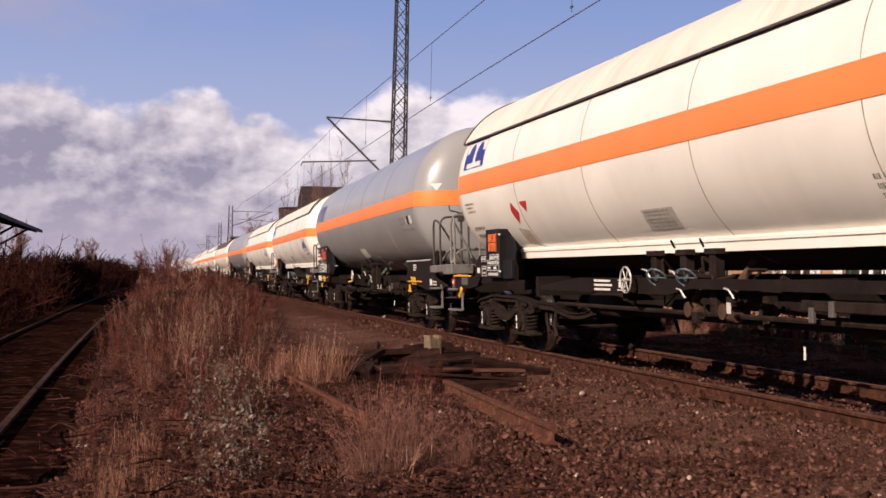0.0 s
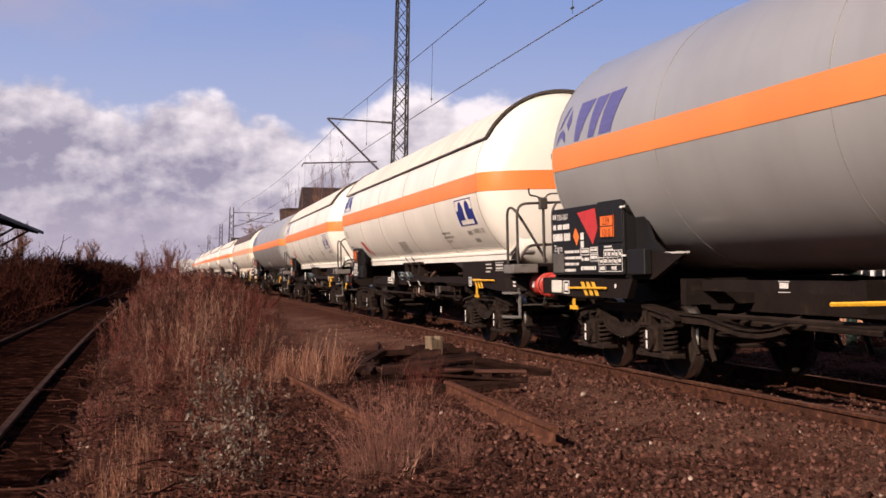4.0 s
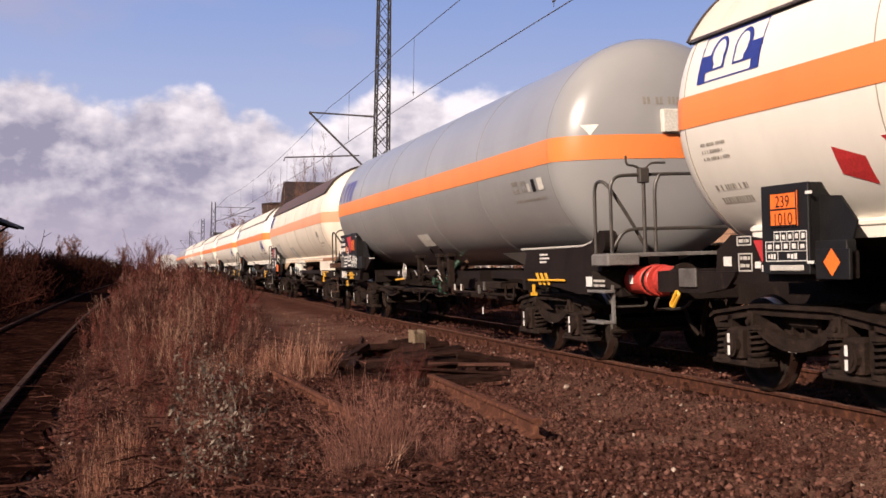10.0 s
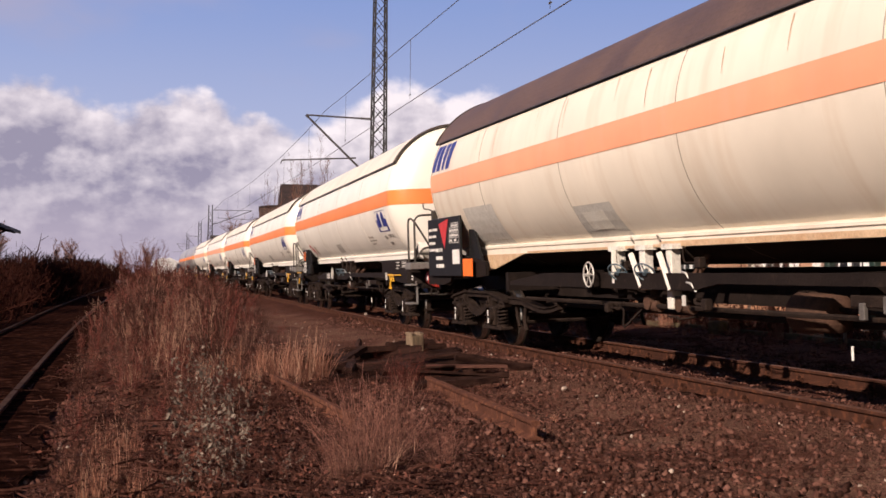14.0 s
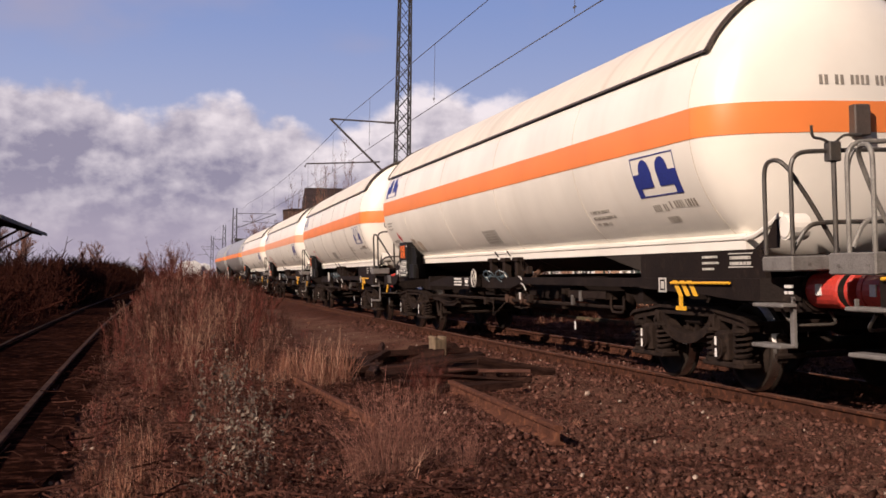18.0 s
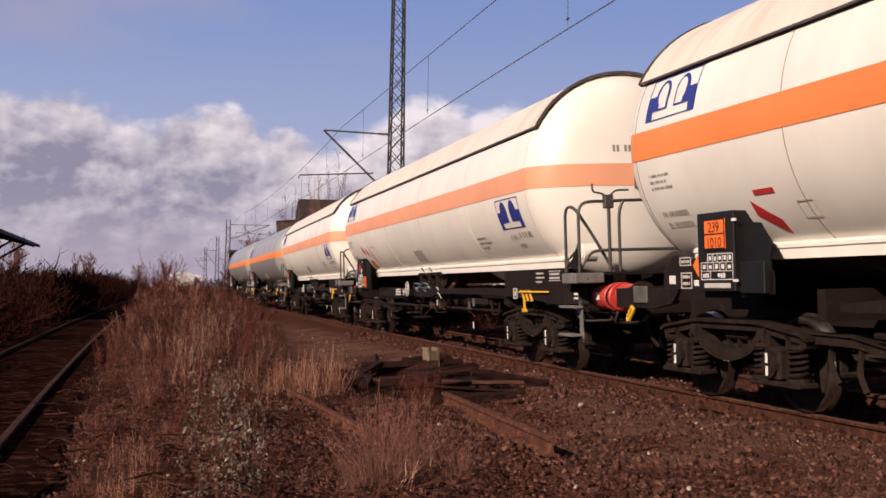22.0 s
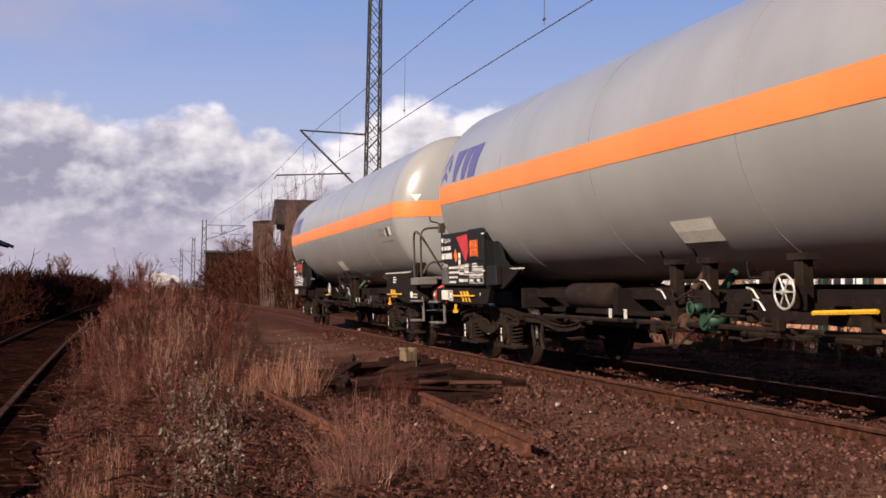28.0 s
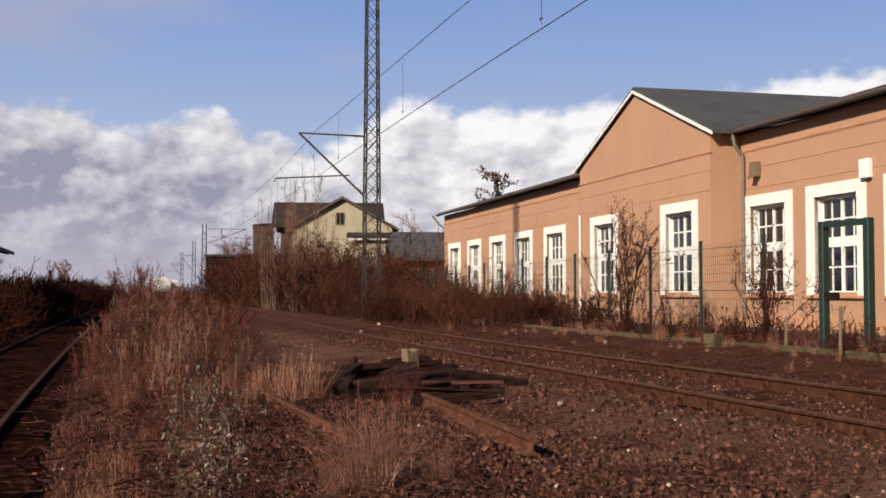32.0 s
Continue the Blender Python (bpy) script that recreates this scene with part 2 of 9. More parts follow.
MAT["roof_felt"] = surface("dark_roof_felt", (0.040, 0.040, 0.043), (0.06, 0.058, 0.06), 0.85, 1.2, 40, 0.25)
MAT["gutter"] = surface("brown_gutter", (0.055, 0.042, 0.036), (0.075, 0.055, 0.045), 0.6, 3, 40, 0.1)
MAT["downpipe"] = surface("zinc_downpipe", (0.20, 0.17, 0.15), (0.26, 0.21, 0.18), 0.5, 4, 40, 0.1, metal=0.4)
MAT["yellow_plaster"] = surface("cream_house_plaster", (0.37, 0.33, 0.245), (0.32, 0.28, 0.205), 0.9, 0.8, 30, 0.15)
MAT["brick"] = surface("dark_brick", (0.085, 0.048, 0.038), (0.06, 0.036, 0.03), 0.9, 1.5, 25, 0.3)
MAT["orange_brick"] = surface("orange_brick", (0.36, 0.16, 0.08), (0.30, 0.14, 0.07), 0.9, 1.5, 25, 0.3)
MAT["tile_roof"] = surface("brown_tile_roof", (0.040, 0.026, 0.024), (0.028, 0.020, 0.019), 0.9, 1.2, 18, 0.4, spec=0.2)
MAT["far_white"] = surface("far_white_shed", (0.7, 0.69, 0.68), (0.6, 0.6, 0.6), 0.8, 0.1, 3, 0.0)
MAT["bark"] = surface("bare_twigs", (0.0947, 0.0433, 0.0338), (0.2492, 0.1353, 0.1029), 0.9, 3, 40, 0.2, spec=0.05, per_piece=0.6)
MAT["red_twig"] = surface("reddish_bramble", (0.0779, 0.0211, 0.0165), (0.1460, 0.0476, 0.0365), 0.85, 2, 40, 0.2, spec=0.05, per_piece=0.6)
MAT["pale_bark"] = surface("pale_sapling_bark", (0.160, 0.118, 0.086), (0.105, 0.074, 0.054), 0.9, 3, 40, 0.2, per_piece=0.3)
MAT["dry_grass"] = surface("dry_grass", (0.2931, 0.1337, 0.0862), (0.1803, 0.0773, 0.0542), 0.85, 1.2, 30, 0.0, spec=0.05, per_piece=0.5)
MAT["straw"] = surface("pale_straw", (0.4386, 0.2598, 0.1814), (0.3028, 0.1701, 0.1193), 0.85, 2, 30, 0.0, spec=0.05, per_piece=0.4)
MAT["grey_leaf"] = surface("grey_green_leaf", (0.090, 0.066, 0.048), (0.245, 0.198, 0.160), 0.85, 9, 30, 0.0, spec=0.3, per_piece=0.6)
MAT["dead_leaf"] = surface("dead_leaf", (0.0498, 0.0166, 0.0119), (0.1296, 0.0469, 0.0311), 0.85, 3, 30, 0.0, spec=0.15, per_piece=0.7)
MAT["scrub_brown"] = surface("scrub_twigs", (0.0293, 0.0106, 0.0074), (0.0651, 0.0247, 0.0155), 0.9, 0.35, 8, 0.2, spec=0.05, per_piece=0.6)
MAT["tan_twig"] = surface("tan_twigs", (0.2670, 0.1320, 0.1003), (0.1626, 0.0740, 0.0581), 0.9, 3, 40, 0.1, spec=0.05, per_piece=0.55)
MAT["soil_twig"] = surface("rotten_twigs", (0.0357, 0.0142, 0.0106), (0.0785, 0.0339, 0.0245), 0.95, 3, 40, 0.1, per_piece=0.6, spec=0.05)
MAT["step_grey"] = surface("grey_step_paint", (0.16, 0.15, 0.14), (0.115, 0.105, 0.095), 0.6, 5, 60, 0.15, c3=(0.06, 0.05, 0.042), c3_amount=0.25)
MAT["pale_rail"] = surface("pale_handrail", (0.20, 0.19, 0.17), (0.14, 0.13, 0.115), 0.5, 8, 60, 0.1)
MAT["long_seam"] = surface("faint_weld_seam", (0.56, 0.50, 0.42), (0.50, 0.45, 0.37), 0.5, 3, 40, 0.1)
MAT["worn_label"] = surface("worn_label", (0.50, 0.42, 0.33), (0.34, 0.24, 0.17), 0.7, 14, 60, 0.1, c3=(0.62, 0.56, 0.48), c3_amount=0.45)
MAT["rust_valve"] = surface("rusty_casting", (0.050, 0.028, 0.020), (0.085, 0.045, 0.030), 0.85, 9, 60, 0.3, spec=0.15)
# near-black colour that puts the shade under the tank into the paint
MAT["belly"] = surface("shaded_underside", (0.020, 0.016, 0.013), (0.034, 0.026, 0.021), 0.85, 1.5, 40, 0.15, spec=0.2)
MAT["rotten_red"] = surface("rotten_red_timber", (0.10, 0.046, 0.034), (0.065, 0.030, 0.022), 0.95, 6, 60, 0.4, spec=0.05, stretch=(1, 6, 6))
# near-black siding colour stands in for the shade the hedge throws on it
MAT["siding_shade"] = surface("shade_dark_siding", (0.0079, 0.0031, 0.0024), (0.0199, 0.0078, 0.0058), 0.95, 2.5, 30, 0.8, spec=0.0, c3=(0.0504, 0.0199, 0.0139), c3_amount=0.4)
MAT["old_rail"] = surface("dull_siding_rail", (0.050, 0.019, 0.0125), (0.030, 0.012, 0.0085), 0.95, 5, 70, 0.4, spec=0.05)
MAT["siding_head"] = surface("dull_siding_rail_head", (0.060, 0.034, 0.026), (0.040, 0.021, 0.016), 0.95, 5, 70, 0.3, spec=0.03)
MAT["rust_band"] = surface("brown_rust", (0.235, 0.115, 0.070), (0.33, 0.19, 0.115), 0.85, 4, 40, 0.25, spec=0.1, c3=(0.15, 0.065, 0.040), c3_amount=0.35)
MAT["rust_stain"] = surface("rust_stain", (0.42, 0.27, 0.155), (0.50, 0.36, 0.23), 0.7, 5, 40, 0.0)
MAT["loose_rust"] = surface("orange_rust", (0.1008, 0.0423, 0.0270), (0.0666, 0.0279, 0.0189), 0.9, 5, 70, 0.4, spec=0.05, c3=(0.17, 0.070, 0.040), c3_amount=0.4)
# base taken very low, so part of the hedge's deep shade is in its colour
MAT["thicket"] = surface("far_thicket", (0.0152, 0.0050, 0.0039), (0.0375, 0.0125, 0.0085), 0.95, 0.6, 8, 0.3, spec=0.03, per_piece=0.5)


def ground_material():
    m, nt, b = nodes_of("trodden_soil")
    N, L = nt.nodes, nt.links
    tc = N.new("ShaderNodeTexCoord")

    def noise_at(scale, detail, lo, hi):
        n = N.new("ShaderNodeTexNoise")
        n.inputs["Scale"].default_value, n.inputs["Detail"].default_value = scale, detail
        L.new(tc.outputs["Object"], n.inputs["Vector"])
        r = N.new("ShaderNodeMapRange")
        r.inputs[1].default_value, r.inputs[2].default_value = lo, hi
        L.new(n.outputs[0], r.inputs[0])
        return n, r

    def blend(fac, a, bcol):
        x = N.new("ShaderNodeMix")
        x.data_type = 'RGBA'
        L.new(fac, x.inputs[0])
        for k, v in ((6, a), (7, bcol)):
            if isinstance(v, tuple):
                x.inputs[k].default_value = (*v, 1)
            else:
                L.new(v, x.inputs[k])
        return x.outputs[2]

    _, r1 = noise_at(0.45, 5, 0.38, 0.62)
    _, r2 = noise_at(2.2, 6, 0.45, 0.7)
    n3, r3 = noise_at(28, 5, 0.35, 0.75)
    _, r4 = noise_at(90, 3, 0.62, 0.72)
    _, r5 = noise_at(1.1, 6, 0.6, 0.72)
    c = blend(r1.outputs[0], (0.0425, 0.0143, 0.0091), (0.0813, 0.0308, 0.0202))
    c = blend(r2.outputs[0], c, (0.0222, 0.0079, 0.0055))
    c = blend(r5.outputs[0], c, (0.0508, 0.0266, 0.0160))
    c = blend(r3.outputs[0], c, (0.0970, 0.0391, 0.0260))
    c = blend(r4.outputs[0], c, (0.1452, 0.0853, 0.0669))
    sep = N.new("ShaderNodeSeparateXYZ")
    L.new(tc.outputs["Object"], sep.inputs[0])
    n6, r6 = noise_at(0.9, 5, 0.30, 0.62)
    edges = []
    for lo, hi in ((3.0, 4.3), (6.5, 5.7)):
        e = N.new("ShaderNodeMapRange")
        e.interpolation_type = 'SMOOTHSTEP'
        e.inputs[1].default_value, e.inputs[2].default_value = lo, hi
        L.new(sep.outputs[0], e.inputs[0])
        edges.append(e.outputs[0])
    path = r6.outputs[0]
    for e in edges:
        mu = N.new("ShaderNodeMath")
        mu.operation = 'MULTIPLY'
        L.new(path, mu.inputs[0])
        L.new(e, mu.inputs[1])
        path = mu.outputs[0]
    _, r7 = noise_at(55, 4, 0.35, 0.7)
    grit = blend(r7.outputs[0], (0.0804, 0.0392, 0.0267), (0.1845, 0.1005, 0.0722))
    c = blend(path, c, grit)
    L.new(c, b.inputs["Base Color"])
    b.inputs["Roughness"].default_value = 0.95
    b.inputs["Specular IOR Level"].default_value = 0.04
    bp = N.new("ShaderNodeBump")
    bp.inputs["Strength"].default_value, bp.inputs["Distance"].default_value = 1.0, 0.06
    L.new(n3.outputs[0], bp.inputs["Height"])
    L.new(bp.outputs[0], b.inputs["Normal"])
    return m


MAT["soil"] = ground_material()


def glass_material():
    m, nt, b = nodes_of("window_glass")
    b.inputs["Base Color"].default_value = (0.012, 0.013, 0.016, 1)
    b.inputs["Roughness"].default_value = 0.034
    b.inputs["Specular IOR Level"].default_value = 0.7
    return m


MAT["glass"] = glass_material()


# ---- mesh building ----
class Shape:
    """Collects vertices and faces of one part; faces may carry a material slot."""

    def __init__(self):
        self.v, self.f, self.s = [], [], []

    def add(self, verts, faces, slot=0):
        o = len(self.v)
        self.v.extend(tuple(p) for p in verts)
        self.f.extend(tuple(i + o for i in q) for q in faces)
        self.s.extend([slot] * len(faces))
        return self

    def box(self, x0, x1, y0, y1, z0, z1, m=None, slot=0, bevel=0.0):
        if bevel:
            k = bevel
            pts = []
            for z, e in ((z0, k), (z0 + k, 0), (z1 - k, 0), (z1, k)):
                a, b_, c, d = x0 + e, x1 - e, y0 + e, y1 - e
                pts += [(a + k, c, z), (b_ - k, c, z), (b_, c + k, z), (b_, d - k, z), (b_ - k, d, z), (a + k, d, z), (a, d - k, z), (a, c + k, z)]
            fs = [tuple(range(7, -1, -1)), tuple(range(24, 32))]
            for r in range(3):
                for i in range(8):
                    j = (i + 1) % 8
                    fs.append((r * 8 + i, r * 8 + j, r * 8 + 8 + j, r * 8 + 8 + i))
        else:
            pts = [(x0, y0, z0), (x1, y0, z0), (x1, y1, z0), (x0, y1, z0), (x0, y0, z1), (x1, y0, z1), (x1, y1, z1), (x0, y1, z1)]
            fs = [(3, 2, 1, 0), (4, 5, 6, 7), (0, 1, 5, 4), (1, 2, 6, 5), (2, 3, 7, 6), (3, 0, 4, 7)]
        if m is not None:
            pts = [m @ Vector(p) for p in pts]
        return self.add(pts, fs, slot)

    def tube(self, pts, r, n=6, slot=0, cap=True, taper=None):
        pts = [Vector(p) for p in pts]
        rings, k = [], len(pts)
        ref = None
        for i, p in enumerate(pts):
            d = (pts[min(i + 1, k - 1)] - pts[max(i - 1, 0)])
            d = d.normalized() if d.length > 1e-9 else Vector((0, 0, 1))
            if ref is None:
                ref = d.orthogonal().normalized()
            u = (ref - d * ref.dot(d))
            u = u.normalized() if u.length > 1e-6 else d.orthogonal().normalized()
            ref = u
            w = d.cross(u)
            rad = r if taper is None else r * (1 + (taper - 1) * i / max(k - 1, 1))
            rings.append([p + u * (rad * math.cos(2 * math.pi * j / n)) + w * (rad * math.sin(2 * math.pi * j / n)) for j in range(n)])
        fs = []
        for i in range(k - 1):
            for j in range(n):
                jj = (j + 1) % n
                fs.append((i * n + j, i * n + jj, i * n + n + jj, i * n + n + j))
        if cap:
            fs += [tuple(range(n - 1, -1, -1)), tuple(range((k - 1) * n, k * n))]
        return self.add([q for ring in rings for q in ring], fs, slot)

    def cyl(self, a, b_, r, n=16, slot=0, r2=None):
        return self.tube([a, b_], r, n, slot, taper=None if r2 is None else r2 / r)

    def extrude(self, poly, axis, a0, a1, slot=0, m=None):
        """A closed outline in two coordinates, drawn out along the third axis."""
        def put(p, a):
            q = {'x': (a, p[0], p[1]), 'y': (p[0], a, p[1]), 'z': (p[0], p[1], a)}[axis]
            return m @ Vector(q) if m is not None else q
        n = len(poly)
        v = [put(p, a0) for p in poly] + [put(p, a1) for p in poly]
        fs = [tuple(range(n - 1, -1, -1)), tuple(range(n, 2 * n))] + [(i, (i + 1) % n, n + (i + 1) % n, n + i) for i in range(n)]
        return self.add(v, fs, slot)

    def lathe_y(self, prof, n=48, a0=0.0, a1=2 * math.pi, cz=0.0, slot=0, slots=None):
        """prof: (y, radius) pairs turned about the y axis at height cz; angle 0 is up, positive towards +x."""
        full = abs(a1 - a0 - 2 * math.pi) < 1e-6
        k = n if full else n + 1
        v = [(r * math.sin(a0 + (a1 - a0) * j / n), y, cz + r * math.cos(a0 + (a1 - a0) * j / n)) for y, r in prof for j in range(k)]
        o = len(self.v)
        self.v.extend(v)
        for i in range(len(prof) - 1):
            for j in range(n):
                jj = (j + 1) % k
                self.f.append((o + i * k + j, o + i * k + k + j, o + i * k + k + jj, o + i * k + jj))
                self.s.append(slots[i] if slots else slot)
        return self

    def ring_x(self, c, r, tube_r, n=20, m=6, slot=0):
        """A torus about an axis along x."""
        pts = [(c[0], c[1] + r * math.cos(2 * math.pi * i / n), c[2] + r * math.sin(2 * math.pi * i / n)) for i in range(n)]
        v, fs = [], []
        for i in range(n):
            a = 2 * math.pi * i / n
            for j in range(m):
                q = 2 * math.pi * j / m
                rr = r + tube_r * math.cos(q)
                v.append((c[0] + tube_r * math.sin(q), c[1] + rr * math.cos(a), c[2] + rr * math.sin(a)))
        for i in range(n):
            for j in range(m):
                fs.append((i * m + j, i * m + (j + 1) % m, ((i + 1) % n) * m + (j + 1) % m, ((i + 1) % n) * m + j))
        return self.add(v, fs, slot)

    def mesh(self, name, mats, smooth=False):
        me = bpy.data.meshes.new(name)
        me.from_pydata(self.v, [], self.f)
        for mm in (mats if isinstance(mats, (list, tuple)) else [mats]):
            me.materials.append(mm)
        if any(self.s):
            me.polygons.foreach_set("material_index", self.s)
        if smooth:
            me.polygons.foreach_set("use_smooth", [True] * len(me.polygons))
        me.update()
        return me


def part(name, shape, mats, parent=None, label="", smooth=False, at=None):
    ob = new(name, shape.mesh(name, mats, smooth))
    if parent is not None:
        ob.parent = parent
    if at is not None:
        ob.matrix_basis = at
    if label:
        tagged(ob, label=label)
    return ob


def share(name, mesh, parent=None, at=None, label=""):
    ob = new(name, mesh)
    if parent is not None:
        ob.parent = parent
    if at is not None:
        ob.matrix_basis = at
    if label:
        tagged(ob, label=label)
    return ob


def thing(name, label, category, group="", at=None):
    ob = new(name)
    ob.empty_display_size = 0.2
    tagged(ob, label=label, category=category, group=group)
    if at is not None:
        ob.matrix_basis = at
    return ob


# ---- the line of the main track ----
TRACK_X, CANT = 7.059, 2.55
BEND_AT = [0, 25, 45, 70, 110, 170, 260]
BEND = [0.00141, 0.00193, -0.00085, -0.00030, 0.00000, 0.00040, 0.00050]
HALF = 0.7525
_g = np.linspace(-300, 420, 1441)
_k = np.interp(_g, BEND_AT, BEND)
_k[_g < 0] = 0
_th = np.cumsum(_k) * 0.5 - _k * 0.25
_th -= np.interp(0, _g, _th)
_X = np.cumsum(np.sin(_th)) * 0.5
_Y = np.cumsum(np.cos(_th)) * 0.5
_X -= np.interp(0, _g, _X) - TRACK_X
_Y -= np.interp(0, _g, _Y)


def line_at(s):
    return float(np.interp(s, _g, _X)), float(np.interp(s, _g, _Y)), float(np.interp(s, _g, _th))


def on_track(s, n=0.0, z=0.0):
    """A point by its way along the line, its offset to the right and its height over the rail heads."""
    x, y, a = line_at(s)
    c = radians(CANT)
    ln = n * math.cos(c) - z * math.sin(c)
    return Vector((x + ln * math.cos(a), y - ln * math.sin(a), z * math.cos(c) + (n + HALF) * math.sin(c)))


def track_x(y):
    return float(np.interp(y, _Y, _X))


# the left siding, nearly level, bending right far off
LEFT_Z = -0.27


def left_x(y):
    return -1.85 + 0.0195 * y + 0.00032 * max(0.0, y - 10) ** 2 / (1 + 0.006 * max(0.0, y - 10))


# ---- ground ----
def ground_z(x, y):
    """Height of the soil: a low bed under the tracks, a mound of spoil between them, hollows and humps."""
    near = 1.0 if y < 120 else max(0.0, 1 - (y - 120) / 80)
    tx = track_x(min(max(y, -250), 380)) if -250 < y < 380 else TRACK_X
    z = -0.24
    if x < 2.5 and y < 130:
        lx = left_x(min(max(y, -30), 130))
        z -= 0.19 * max(0.0, min(1, (lx + 2.3 - x) / 1.0)) * near
    d = x - tx
    if -2.6 < d < 3.2:
        z += 0.088 * min(1, (d + 2.6) / 0.8) * min(1, (3.2 - d) / 0.8) + math.sin(radians(CANT)) * max(0.0, min(d + HALF, 2 * HALF + 0.5)) * min(1, (3.2 - d) / 1.2)
    if d > 2.0:
        z += 0.20 * min(1, (d - 2.0) / 2.5)
    z += near * (0.05 * noise.noise((x * 0.5, y * 0.5, 1)) + 0.028 * noise.noise((x * 1.9, y * 1.9, 5)) + 0.012 * noise.noise((x * 6, y * 6, 9)))
    m = math.exp(-((x - 1.3 - 0.02 * y) / 1.5) ** 2) * min(1, max(0, (y - 5) / 6)) * near
    return z + 0.16 * m


def build_ground():
    xs = sorted(set([-4000, -1500, -600, -250, -120, -60, -35, -22] + [round(-15 + 0.5 * i, 2) for i in range(24)] + [round(-3 + 0.16 * i, 2) for i in range(85)] + [round(10.6 + 0.6 * i, 2) for i in range(50)] + [48, 60, 80, 120, 250, 600, 1500, 4000]))
    ys = sorted(set([-4000, -1500, -500, -200, -80, -40, -20, -10, -5] + [round(-2 + 0.5 * i, 2) for i in range(14)] + [round(5 + 0.16 * i, 2) for i in range(100)] + [round(21 + 0.6 * i, 2) for i in range(75)] + [68, 72, 78, 85, 95, 105, 120, 140, 165, 200, 260, 350, 500, 800, 1500, 4000]))
    sh = Shape()
    nx = len(xs)
    v = [(x, y, ground_z(x, y)) for y in ys for x in xs]
    f = [(j * nx + i, j * nx + i + 1, (j + 1) * nx + i + 1, (j + 1) * nx + i) for j in range(len(ys) - 1) for i in range(nx - 1)]
    sh.add(v, f)
    g = part("ground", sh, M("soil"), smooth=True)
    tagged(g, label="dark brown trodden soil with gravel and dead weeds", category="ground", kind="structure")


build_ground()


# ---- tracks ----
RAIL = [(-0.062, -0.155), (0.062, -0.155), (0.062, -0.143), (0.012, -0.122), (0.009, -0.045), (0.035, -0.032), (0.0355, -0.004), (0.028, 0.0), (-0.028, 0.0), (-0.0355, -0.004), (-0.035, -0.032), (-0.009, -0.045), (-0.012, -0.122), (-0.062, -0.143)]


def sweep_rail(frames, name, parent, label=""):
    """frames: matrices along the rail; the profile is drawn in their x and z."""
    sh = Shape()
    n = len(RAIL)
    v = [m @ Vector((px, 0, pz)) for m in frames for px, pz in RAIL]
    for i in range(len(frames) - 1):
        for j in range(n):
            jj = (j + 1) % n
            sh.f.append((i * n + j, i * n + jj, i * n + n + jj, i * n + n + j))
            sh.s.append(1 if 6 <= j <= 8 else 0)
    sh.v = [tuple(p) for p in v]
    for r in (0, len(frames) - 1):
        q = tuple(range(r * n, r * n + n))
        sh.f.append(q if r else q[::-1])
        sh.s.append(0)
    return part(name, sh, [M("rust"), M("rail_head")], parent, label)


def main_frame(s, n):
    x, y, a = line_at(s)
    return Matrix.Translation(on_track(s, n)) @ pose(0, 0, 0, 0, -CANT, -math.degrees(a))


main_track = tagged(new("railway_track"), label="rusty main-line track on old sleepers in dirt ballast", category="track", kind="structure")
STEPS = [-60 + 2.0 * i for i in range(30)] + [1.0 * i for i in range(60)] + [60 + 4.0 * i for i in range(50)]
for n_off in (-HALF, HALF):
    sweep_rail([main_frame(s, n_off) for s in STEPS], "rail", main_track)

def left_frame(y, n):
    a = math.atan(left_x(y + 0.5) - left_x(y - 0.5))
    c = Vector((left_x(y), y, LEFT_Z))
    return Matrix.Translation(c + Vector((math.cos(a), -math.sin(a), 0)) * n) @ pose(0, 0, 0, 0, 0, -math.degrees(a))


def siding_bed():
    ys = [-28 + 2.0 * i for i in range(16)] + [4 + 0.4 * i for i in range(130)] + [56 + 3 * i for i in range(26)]
    us = [-2.4 + 0.23 * i for i in range(17)]
    v = []
    for y in ys:
        for k, u in enumerate(us):
            x = left_x(y) + u + (0.25 * noise.noise((y * 0.7, k, 3)) if k in (0, 16) else 0)
            z = ground_z(x, y) + (0.02 if 0 < k < 16 else -0.03)
            if abs(u) < 1.3:        # dirt has filled the track up almost to the rail heads
                z = max(z, LEFT_Z - 0.07)
            v.append((x, y, z + 0.012 * noise.noise((x * 5, y * 5, 2))))
    n = len(us)
    sh = Shape().add(v, [(j * n + i, j * n + i + 1, j * n + n + i + 1, j * n + n + i) for j in range(len(ys) - 1) for i in range(n - 1)])
    tagged(part("siding_ballast", sh, M("siding_shade")), label="ballast bed of the disused siding, coloured dark for hedge shade", category="ballast", kind="structure")


siding_bed()
left_track = tagged(new("siding_track"), label="disused siding with rusty rails in dark weeds", category="track", kind="structure")
LSTEPS = [-30 + 3 * i for i in range(12)] + [6 + 1.5 * i for i in range(40)] + [66 + 4 * i for i in range(18)]
for n_off in (-HALF, HALF):
    rl = sweep_rail([left_frame(y, n_off) for y in LSTEPS], "rail", left_track)
    rl.data.materials[0], rl.data.materials[1] = M("old_rail"), M("siding_head")


